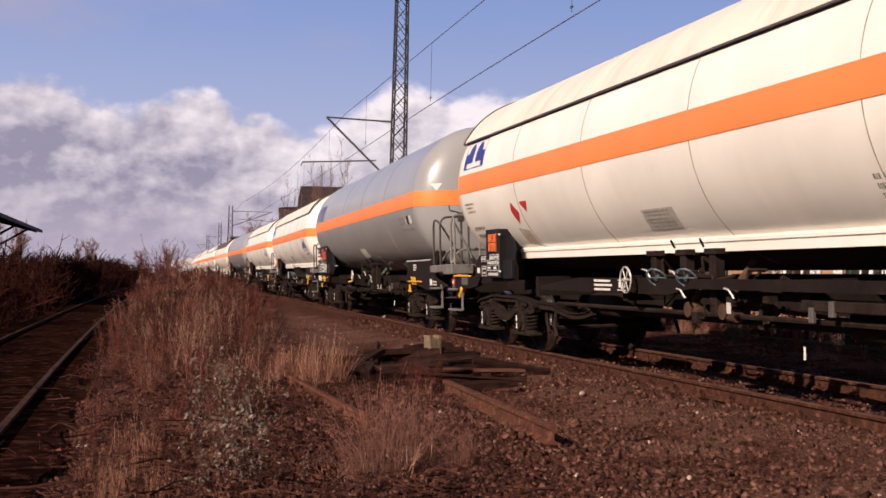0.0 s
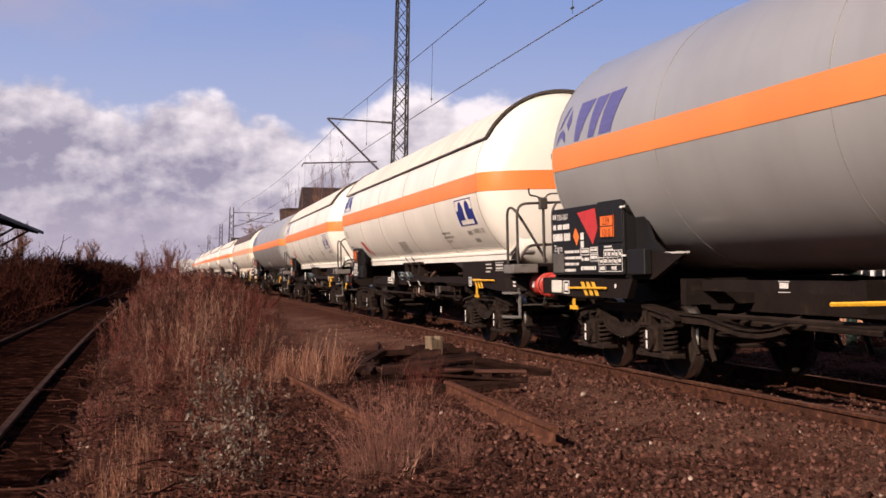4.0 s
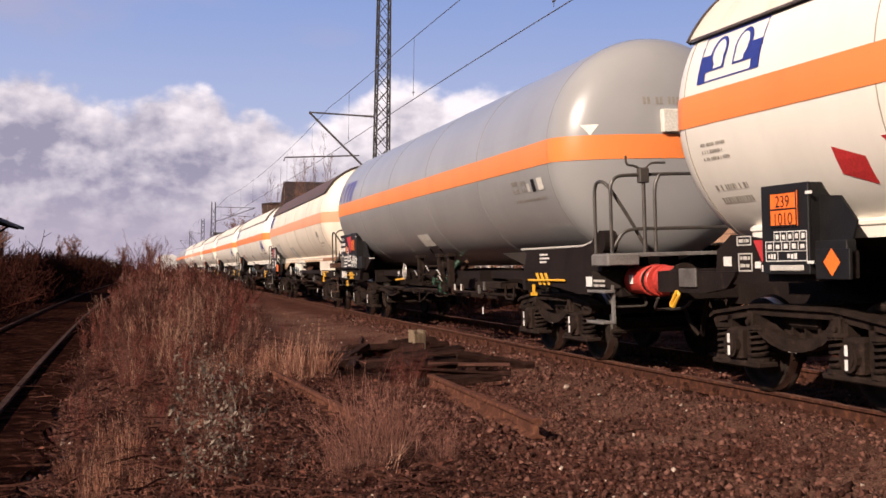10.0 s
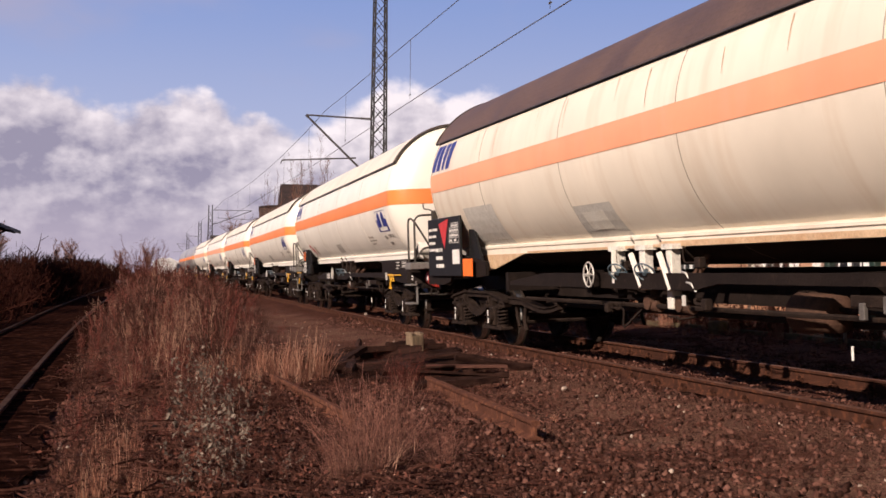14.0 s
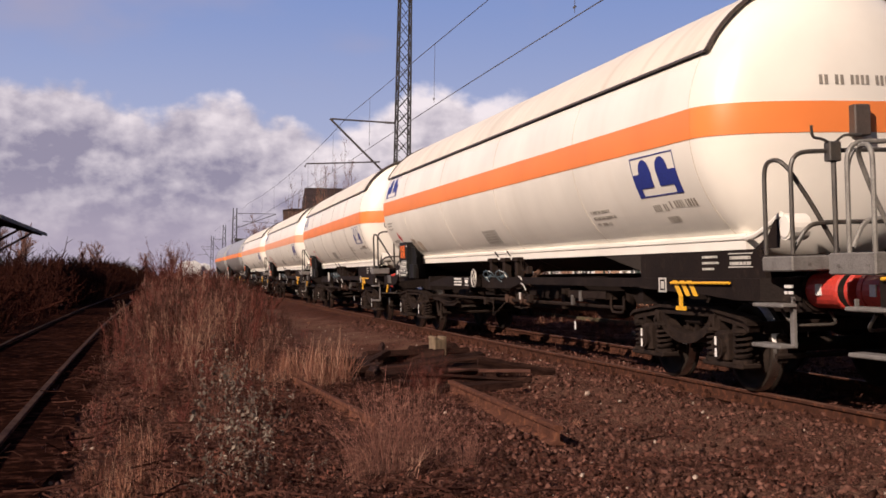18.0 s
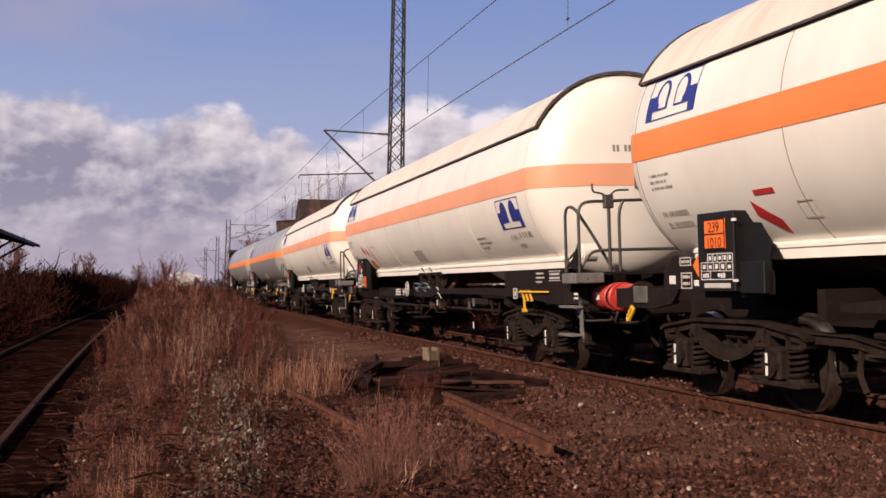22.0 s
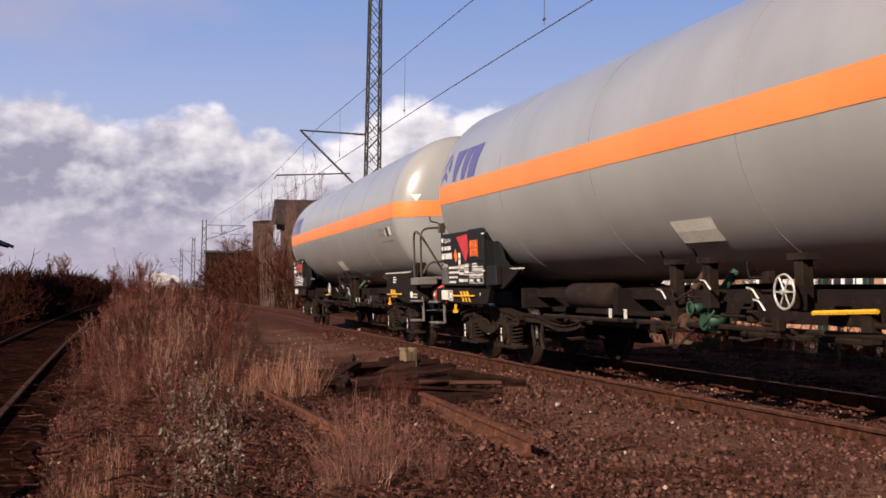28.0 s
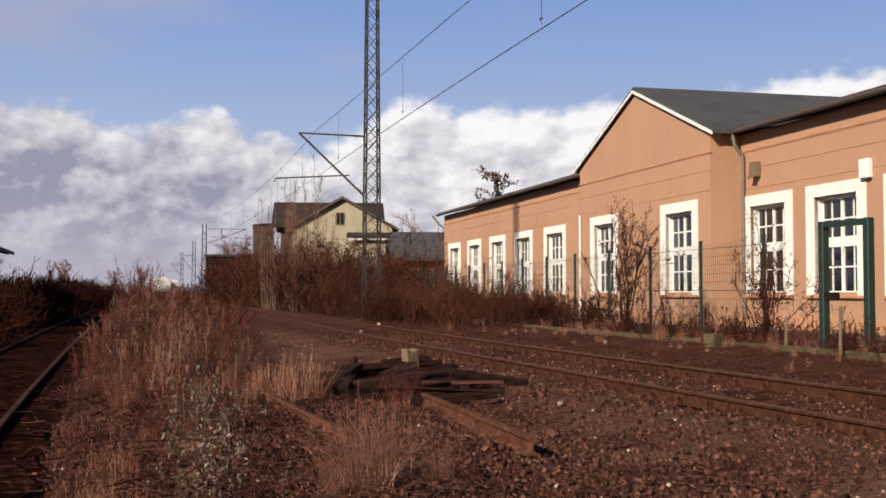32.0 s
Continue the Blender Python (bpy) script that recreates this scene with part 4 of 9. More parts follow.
part("wall", Shape().box(-1.05, 0.95, 0, 7, 0, 7.95), M("brick"), t)
part("roof", Shape().extrude([(-1.10, 7.96), (1.0, 7.96), (1.0, 8.22), (-0.2, 8.18), (-1.10, 8.06)], 'y', -0.05, 7.05), M("tile_roof"), t)
t = thing("dark_freight_hut", "dark flat-roofed hut beside the far track", "hut", at=pose(15.4, 135.0, -0.3, 0, 0, -6))
part("wall", Shape().box(-2.0, 3.4, 0, 5, 0, 5.7, bevel=0.05), M("frame_black"), t)
part("roof", Shape().box(-2.2, 3.6, -0.2, 5.2, 5.7, 5.95), M("roof_felt"), t)
part("lean_to_roof", Shape().extrude([(2.0, 5.2), (6.5, 7.0), (6.5, 7.3), (2.0, 5.5)], 'y', 5.0, 9.0), M("tile_roof"), t)

# platform canopy on the left
t = thing("platform_canopy", "dark open platform roof on timber brackets beyond the siding", "canopy", at=pose(-4.75, 46.0, -0.45, 0, 0, -1.5))
part("roof", Shape().extrude([(0.4, 3.62), (-3.0, 4.45), (-6.4, 3.62), (-6.4, 3.78), (-3.0, 4.62), (0.4, 3.78)], 'y', 0, 20), M("roof_felt"), t)
for k in range(4):
    yy = 1.0 + 5.6 * k
    part("post", Shape().box(-2.0, -1.8, yy, yy + 0.2, 0, 4.1), M("old_wood"), t)
    part("post", Shape().box(-4.4, -4.2, yy, yy + 0.2, 0, 4.1), M("old_wood"), t)
    part("bracket", Shape().tube([(-1.85, yy + 0.1, 2.7), (-0.2, yy + 0.1, 3.72)], 0.06, 5), M("old_wood"), t)
    part("rafter", Shape().tube([(-2.9, yy + 0.1, 4.4), (0.3, yy + 0.1, 3.62)], 0.06, 5), M("old_wood"), t)
part("back_wall", Shape().box(-4.6, -4.45, 0, 20, 0, 3.9), M("old_wood"), t)

# far white sheds and roofs on the skyline
for x, y, w, h, lab in ((0.5, 420, 9, 6.2, "far white shed on the skyline"), (4.5, 460, 7, 6.4, "far white shed on the skyline"), (25.0, 430, 6.5, 10.0, "far white shed on the skyline"), (30.0, 470, 5.5, 11.0, "far white shed on the skyline"), (35, 480, 5, 9.5, "far white shed on the skyline")):
    h = 1.1 + 0.62 * h
    t = thing("far_shed", lab, "shed", "far sheds", pose(x, y, -0.4))
    part("wall", Shape().box(-w / 2, w / 2, 0, 12, 0, h * 0.8), M("far_white"), t)
    part("roof", Shape().extrude([(-w / 2 - 0.3, h * 0.8), (w / 2 + 0.3, h * 0.8), (0, h)], 'y', -0.3, 12.3), M("far_white"), t)


# ---- tank wagons ----
TZ, TR = 2.75, 1.5                # tank axis over the rails, and its radius
DOME = [(0.0, 1.0), (0.10, 0.992), (0.22, 0.962), (0.34, 0.90), (0.44, 0.81), (0.52, 0.69), (0.58, 0.55), (0.625, 0.40), (0.65, 0.24), (0.662, 0.10), (0.665, 0.005)]


def side_x(z, r=TR):
    return -math.sqrt(max(r * r - (z - TZ) ** 2, 0.0))


def tank_profile(y0, y1, r=TR):
    return [(y0 - d, r * k) for d, k in reversed(DOME)] + [(y0 + (y1 - y0) * i / 8, r) for i in range(1, 8)] + [(y1 + d, r * k) for d, k in DOME]


def clip_z(poly, z, keep_above):
    out = []
    for i, p in enumerate(poly):
        q = poly[(i + 1) % len(poly)]
        a, b_ = (p[1] >= z) == keep_above, (q[1] >= z) == keep_above
        if a:
            out.append(p)
        if a != b_ and abs(q[1] - p[1]) > 1e-9:
            t = (z - p[1]) / (q[1] - p[1])
            out.append((p[0] + (q[0] - p[0]) * t, z))
    return out


def decal(sh, poly, lift=0.005, slot=0):
    """A convex outline (y, z) laid on the near flank of the tank."""
    zs = [p[1] for p in poly]
    lo, hi = min(zs), max(zs)
    n = max(1, int((hi - lo) / 0.12) + 1)
    for i in range(n):
        a, b_ = lo + (hi - lo) * i / n, lo + (hi - lo) * (i + 1) / n
        q = clip_z(clip_z(poly, a, True), b_, False)
        if len(q) >= 3:
            v = [(side_x(z, TR + lift), y, z) for y, z in q]
            area = sum(q[k][0] * q[(k + 1) % len(q)][1] - q[(k + 1) % len(q)][0] * q[k][1] for k in range(len(q)))
            f = tuple(range(len(q)))
            sh.add(v, [f if area < 0 else f[::-1]], slot)
    return sh


def rect(y_left, w, z0, h):
    """y_left is the far edge, which reads as the left one from the camera's side."""
    return [(y_left, z0), (y_left - w, z0), (y_left - w, z0 + h), (y_left, z0 + h)]


def disc(y, z, ry, rz, n=16):
    return [(y + ry * math.cos(2 * math.pi * i / n), z + rz * math.sin(2 * math.pi * i / n)) for i in range(n)]


def frame_lines(sh, y_left, w, z0, h, t):
    for r in ((y_left, w, z0, t), (y_left, w, z0 + h - t, t), (y_left, t, z0 + t, h - 2 * t), (y_left - w + t, t, z0 + t, h - 2 * t)):
        decal(sh, rect(*r))
    return sh


def text_lines(sh, y_left, z_top, widths, h, gap, rnd):
    """Rows of short bars that stand for small lettering."""
    z, h = z_top, h * 0.62
    gap = gap + h * 0.5
    for w in widths:
        y = y_left
        end = y_left - w
        while y > end:
            k = min(h * rnd.uniform(0.25, 0.8), y - end)
            if k > h * 0.2:
                decal(sh, rect(y, k, z - h, h))
            y -= k + h * (0.3 if rnd.random() < 0.8 else 1.0)
        z -= h + gap
    return sh


def flat_bars(sh, x, y_left, z_top, widths, h, gap, rnd):
    z, step, h = z_top, h + gap, h * 0.78
    for w in widths:
        y, end = y_left, y_left - w
        while y > end:
            k = min(h * rnd.uniform(0.28, 0.55), y - end)
            if k > h * 0.2:
                sh.box(x - 0.004, x, y - k, y, z - h, z)
            y -= k + h * (0.17 if rnd.random() < 0.82 else 0.6)
        z -= step
    return sh


def glyphs(text, size):
    """The mesh of a word in the built-in font: vertices (u, v) and faces."""
    c = bpy.data.curves.new("word", 'FONT')
    c.body, c.size = text, size
    ob = bpy.data.objects.new("word", c)
    scene.collection.objects.link(ob)
    me = ob.evaluated_get(bpy.context.evaluated_depsgraph_get()).to_mesh()
    v, f = [(p.co.x, p.co.y) for p in me.vertices], [tuple(p.vertices) for p in me.polygons]
    bpy.data.objects.remove(ob)
    bpy.data.curves.remove(c)
    return v, f


WORDS = {w: glyphs(w, 1.0) for w in ("239", "1010", "Zagns", "TEN-RIV")}


def word_flat(sh, word, x, y_left, z0, size):
    v, f = WORDS[word]
    sh.add([(x, y_left - p[0] * size, z0 + p[1] * size) for p in v], f)
    return sh


def handwheel(sh, c, r, spokes=6, tube_r=0.014):
    sh.ring_x(c, r, tube_r, 22, 6)
    for i in range(spokes):
        a = 2 * math.pi * i / spokes
        sh.tube([c, (c[0], c[1] + r * math.cos(a), c[2] + r * math.sin(a))], tube_r * 0.75, 5, cap=False)
    sh.tube([(c[0] - 0.03, c[1], c[2]), (c[0] + 0.05, c[1], c[2])], tube_r * 2.2, 8)
    return sh


def bent(pts, r=0.12, k=4):
    """Rounds the corners of a polyline."""
    pts = [Vector(p) for p in pts]
    out = [pts[0]]
    for a, b_, c in zip(pts, pts[1:], pts[2:]):
        u, w = (a - b_), (c - b_)
        ru, rw = min(r, u.length * 0.45), min(r, w.length * 0.45)
        p, q = b_ + u.normalized() * ru, b_ + w.normalized() * rw
        for i in range(k + 1):
            t = i / k
            out.append(p * (1 - t) ** 2 + b_ * 2 * t * (1 - t) + q * t * t)
    return out + [pts[-1]]


def wheel_shape():
    sh = Shape()
    for s in (-1, 1):
        o = len(sh.v)
        prof = [(0.66, 0.10), (0.69, 0.13), (0.705, 0.30), (0.70, 0.385), (0.683, 0.395), (0.683, 0.482), (0.705, 0.490), (0.722, 0.462), (0.81, 0.456), (0.815, 0.395), (0.775, 0.385), (0.76, 0.30), (0.80, 0.14), (0.84, 0.12), (0.84, 0.005)]
        n = 30
        v = [(s * x, r * math.cos(2 * math.pi * j / n), r * math.sin(2 * math.pi * j / n)) for x, r in prof for j in range(n)]
        f, sl = [], []
        for i in range(len(prof) - 1):
            for j in range(n):
                q = (i * n + j, i * n + (j + 1) % n, i * n + n + (j + 1) % n, i * n + n + j)
                f.append(q if s < 0 else q[::-1])
                sl.append(1 if i == 7 else 0)
        sh.v.extend(v)
        sh.f.extend(tuple(k + o for k in q) for q in f)
        sh.s.extend(sl)
    sh.cyl((-1.0, 0, 0), (1.0, 0, 0), 0.075, 10)
    return sh


def side_frame_shape(s):
    """One welded side of the bogie: thin bowed top flange, hanging belly, dark window with ribs set back, axle guides."""
    x0, x1 = sorted((s * 0.95, s * 1.075))
    sh = Shape()
    top = [(-1.40, 0.745), (-1.30, 0.79), (-0.60, 0.875), (0.60, 0.875), (1.30, 0.79), (1.40, 0.745)]
    for (ya, za), (yb, zb) in zip(top, top[1:]):
        sh.extrude([(ya, za), (yb, zb), (yb, zb - 0.035), (ya, za - 0.035)], 'x', *sorted((s * 0.93, s * 1.115)))
        sh.extrude([(ya * 0.99, za - 0.035), (yb * 0.99, zb - 0.035), (yb * 0.96, zb - 0.105), (ya * 0.96, za - 0.105)], 'x', x0, x1)
    n = 14
    out = [(0.72 * math.cos(math.pi * (1 - i / n)), 0.79 - 0.335 * math.sin(math.pi * i / n) ** 1.35) for i in range(n + 1)]
    inn = [(0.54 * math.cos(math.pi * (1 - i / n)), 0.775 - 0.205 * math.sin(math.pi * i / n) ** 1.2) for i in range(n + 1)]
    for i in range(n):
        sh.extrude([out[i], out[i + 1], inn[i + 1], inn[i]], 'x', x0, x1)
        lip = [out[i], out[i + 1], (out[i + 1][0] * 0.97, out[i + 1][1] + 0.028), (out[i][0] * 0.97, out[i][1] + 0.028)]
        sh.extrude(lip, 'x', *sorted((s * 1.0745, s * 1.10)))
    xa, xb = sorted((s * 0.86, s * 0.89))
    sh.extrude([(0.56, 0.80), (0.40, 0.60), (0.0, 0.50), (-0.40, 0.60), (-0.56, 0.80)], 'x', xa, xb)
    for y in (-0.20, 0.0, 0.20):
        sh.box(*sorted((s * 0.88, s * 0.955)), y - 0.014, y + 0.014, 0.52, 0.79)
    for q in (-1, 1):
        for e in (-0.17, 0.17):
            sh.box(x0, x1, q * 0.9 + e - 0.035, q * 0.9 + e + 0.035, 0.36, 0.76)
        sh.box(*sorted((s * 1.06, s * 1.115)), q * 0.66 - 0.05, q * 0.66 + 0.05, 0.66, 0.80, bevel=0.012)
        sh.cyl((s * 1.07, q * 0.66, 0.70), (s * 1.14, q * 0.66, 0.70), 0.03, 8)
    return sh


def spring_shape(x, y):
    sh = Shape()
    pts = []
    for i in range(5 * 12 + 1):
        a = 2 * math.pi * i / 12
        pts.append((x + 0.082 * math.cos(a), y + 0.082 * math.sin(a), 0.36 + 0.28 * i / 60))
    sh.tube(pts, 0.019, 5)
    sh.cyl((x, y, 0.32), (x, y, 0.36), 0.115, 12)
    sh.cyl((x, y, 0.63), (x, y, 0.67), 0.115, 12)
    return sh


BOGIE = {}


def bogie_meshes():
    B = BOGIE
    B["wheelset"] = wheel_shape().mesh("wheelset", [M("wheel"), M("tread")], True)
    for s in (-1, 1):
        B["side", s] = side_frame_shape(s).mesh("side_frame", M("bogie"))
        sh = Shape()        # long sagging brake lever reaching towards the middle of the wagon
        pts = [(1.12, 0.79), (1.40, 0.775), (1.95, 0.765), (2.25, 0.715), (2.62, 0.665), (2.95, 0.66), (3.25, 0.69), (3.40, 0.72)]
        for k, ((ya, za), (yb, zb)) in enumerate(zip(pts, pts[1:])):
            ha, hb = (0.095 - 0.0055 * k, 0.095 - 0.0055 * (k + 1))
            sh.extrude([(ya, za - ha), (yb, zb - hb), (yb, zb), (ya, za)], 'x', *sorted((s * 0.90, s * 1.0)))
            sh.extrude([(ya, za), (yb, zb), (yb, zb + 0.014), (ya, za + 0.014)], 'x', *sorted((s * 0.86, s * 1.03)))
        for y in (1.95, 2.95):
            sh.tube([(s * 0.93, y, 0.70), (s * 0.72, y + 0.35, 0.80)], 0.03, 6)
        sh.tube([(s * 0.9, 2.0, 0.58), (s * 0.9, 3.3, 0.60)], 0.02, 6)
        sh.tube(bent([(s * 0.95, 2.0, 0.70), (s * 0.98, 1.98, 0.46), (s * 0.98, 2.08, 0.30)], 0.08), 0.03, 6)
        sh.tube(bent([(s * 0.92, 1.52, 0.72), (s * 0.92, 1.50, 0.50), (s * 0.92, 1.62, 0.34)], 0.08), 0.026, 6)
        B["lever", s] = sh.mesh("brake_lever", M("bogie"))
        x = s * 1.092
        mk = Shape().box(min(x, x + s * 0.004), max(x, x + s * 0.004), -0.055, 0.055, 0.452, 0.478)
        mk.box(min(x, x + s * 0.004), max(x, x + s * 0.004), -0.10, -0.07, 0.46, 0.472).box(min(x, x + s * 0.004), max(x, x + s * 0.004), 0.07, 0.10, 0.46, 0.472)
        B["centre", s] = mk.mesh("paint_mark", M("pale_panel"))
        for q in (-1, 1):
            sh = Shape().box(s * 1.05 - 0.10, s * 1.05 + 0.10, q * 0.9 - 0.13, q * 0.9 + 0.13, 0.32, 0.64, bevel=0.03)
            sh.cyl((s * 1.13, q * 0.9, 0.47), (s * 1.185, q * 0.9, 0.47), 0.118, 14)
            sh.cyl((s * 1.185, q * 0.9, 0.47), (s * 1.195, q * 0.9, 0.47), 0.085, 12)
            sh.box(s * 1.03 - 0.11, s * 1.03 + 0.11, q * 0.9 - 0.42, q * 0.9 + 0.42, 0.27, 0.325, bevel=0.012)
            B["box", s, q] = sh.mesh("axle_box", M("bogie"))
            mk = Shape()
            for zz in (0.375, 0.495):
                x = s * 1.197
                mk.box(min(x, x + s * 0.004), max(x, x + s * 0.004), q * 0.9 - 0.019, q * 0.9 + 0.019, zz, zz + 0.09)
            B["mark", s, q] = mk.mesh("paint_mark", M("lettering"))
            for k in (-1, 1):
                B["spring", s, q, k] = spring_shape(s * 1.04, q * 0.9 + k * 0.285).mesh("coil_spring", M("bogie"))
    sh = Shape().box(-0.98, 0.98, -0.24, 0.24, 0.66, 0.88, bevel=0.03)
    sh.box(-0.9, 0.9, -1.34, -1.22, 0.62, 0.74).box(-0.9, 0.9, 1.22, 1.34, 0.62, 0.74)
    sh.cyl((0, 0, 0.86), (0, 0, 0.98), 0.3, 16)
    B["bolster"] = sh.mesh("bolster", M("bogie"))
    for q in (-1, 1):
        for e in (-1, 1):
            yy = q * 0.9 + e * 0.56
            sh = Shape()
            for s in (-1, 1):
                sh.box(s * 0.75 - 0.05, s * 0.75 + 0.05, min(yy, yy - e * 0.07), max(yy, yy - e * 0.07), 0.32, 0.62, bevel=0.015)
            sh.tube([(-0.85, yy + e * 0.01, 0.4), (0.85, yy + e * 0.01, 0.4)], 0.03, 6)
            B["brake", q, e] = sh.mesh("brake_beam", M("bogie"))


bogie_meshes()


def add_bogie(wagon, y, inward):
    """inward: 1 if the middle of the wagon lies towards +y, else -1."""
    b = new("bogie")
    b.parent, b.matrix_basis = wagon, pose(0, y, 0)
    tagged(b, label="grimy two-axle bogie with coil springs")
    share("bolster", BOGIE["bolster"], b)
    for s in (-1, 1):
        share("side_frame", BOGIE["side", s], b)
        if inward < 0:
            share("brake_lever", BOGIE["lever", s * inward], b, pose(0, 0, 0, 0, 0, 180))
        for q in (-1, 1):
            share("axle_box", BOGIE["box", s, q], b)
            if s < 0:
                share("paint_mark", BOGIE["mark", s, q], b, label="white paint mark")
            for k in (-1, 1):
                share("coil_spring", BOGIE["spring", s, q, k], b)
    share("paint_mark", BOGIE["centre", -1], b, label="worn white paint mark")
    for q in (-1, 1):
        for e in (-1, 1):
            share("brake_beam", BOGIE["brake", q, e], b)
        share("wheelset", BOGIE["wheelset"], b, pose(0, q * 0.9, 0.46))
    return b


def buffer_shape(s, x):
    """s: -1 at the front end, 1 at the rear; drawn from the headstock outwards along y."""
    sh = Shape()
    for a, b_, r, sl in ((0, 0.03, 0.20, 2), (0.03, 0.40, 0.165, 0), (0.40, 0.46, 0.172, 0), (0.46, 0.525, 0.14, 1)):
        o = len(sh.f)
        sh.cyl((x, s * a, 1.07), (x, s * b_, 1.07), r, 22)
        sh.s[o:] = [sl] * (len(sh.f) - o)
    o = len(sh.v)
    prof = [(0.51, 0.12), (0.515, 0.185), (0.525, 0.195), (0.565, 0.195), (0.575, 0.18), (0.592, 0.10), (0.60, 0.005)]
    n = 22
    sh.v.extend((x + r * math.cos(2 * math.pi * j / n) * 1.12, s * y, 1.07 + r * math.sin(2 * math.pi * j / n) * 0.95) for y, r in prof for j in range(n))
    for i in range(len(prof) - 1):
        for j in range(n):
            sh.f.append((o + i * n + j, o + i * n + (j + 1) % n, o + i * n + n + (j + 1) % n, o + i * n + n + j))
            sh.s.append(0 if i < 4 else 1)
    return sh


SEAMS = {"white": (4.85, 7.66, 10.5, 13.12), "long": (5.12, 8.6, 12.0, 15.2), "grey": (5.0, 8.25, 11.43, 14.56), "aged": (5.3, 8.47, 11.6, 14.8)}
WHEEL_AT = {"white": 9.52, "long": 10.3, "grey": 10.65, "aged": 11.03}
TANK_F, TANK_R = 1.86, 1.79       # ends of the straight shell from the front and rear buffers
PIVOT = 2.89


def hand_rails(w, Y, mat):
    """The end platform's rails; Y gives the way in from the buffers."""
    loops = [[(-1.31, Y(0.76), 1.40), (-1.31, Y(0.76), 2.26), (-1.28, Y(0.50), 2.26), (-1.05, Y(0.42), 1.86), (-0.80, Y(0.40), 1.42)],
             [(-1.27, Y(0.38), 1.40), (-1.27, Y(0.38), 2.31), (-0.55, Y(0.36), 2.33), (0.55, Y(0.36), 2.33), (1.27, Y(0.38), 2.31), (1.27, Y(0.38), 1.40)],
             [(-1.25, Y(0.40), 1.44), (-1.12, Y(0.37), 1.66), (-0.95, Y(0.36), 1.68), (0.9, Y(0.36), 1.68), (1.2, Y(0.38), 1.68)],
             [(-0.71, Y(0.36), 1.40), (-0.71, Y(0.36), 2.20), (-0.64, Y(0.36), 2.33)],
             [(1.31, Y(0.76), 1.40), (1.31, Y(0.76), 2.26), (1.28, Y(0.50), 2.26), (1.05, Y(0.42), 1.86), (0.80, Y(0.40), 1.42)]]
    for lp in loops:
        part("hand_rail", Shape().tube(bent(lp, 0.17, 5), 0.0215, 7), mat, w)


def end_steps(w, Y, s, post, mat):
    """Two small plates below the sill, hung from one post at the end named by post."""
    y0, y1 = sorted((Y(0.94), Y(0.42)))
    st = Shape().box(*sorted((s * 1.22, s * 1.37)), y0, y1, 0.925, 0.962, bevel=0.008)
    y2, y3 = sorted((Y(0.96), Y(0.46)))
    st.box(*sorted((s * 1.22, s * 1.38)), y2, y3, 0.555, 0.592, bevel=0.008)
    y4, y5 = sorted((Y(post - 0.035), Y(post + 0.035)))
    st.box(*sorted((s * 1.215, s * 1.24)), y4, y5, 0.565, 0.95)
    for yy in (y0, y1 - 0.02):
        st.box(*sorted((s * 1.24, s * 1.27)), yy, yy + 0.02, 0.96, 1.02)
    part("step", st, mat, w, "steel foot step")


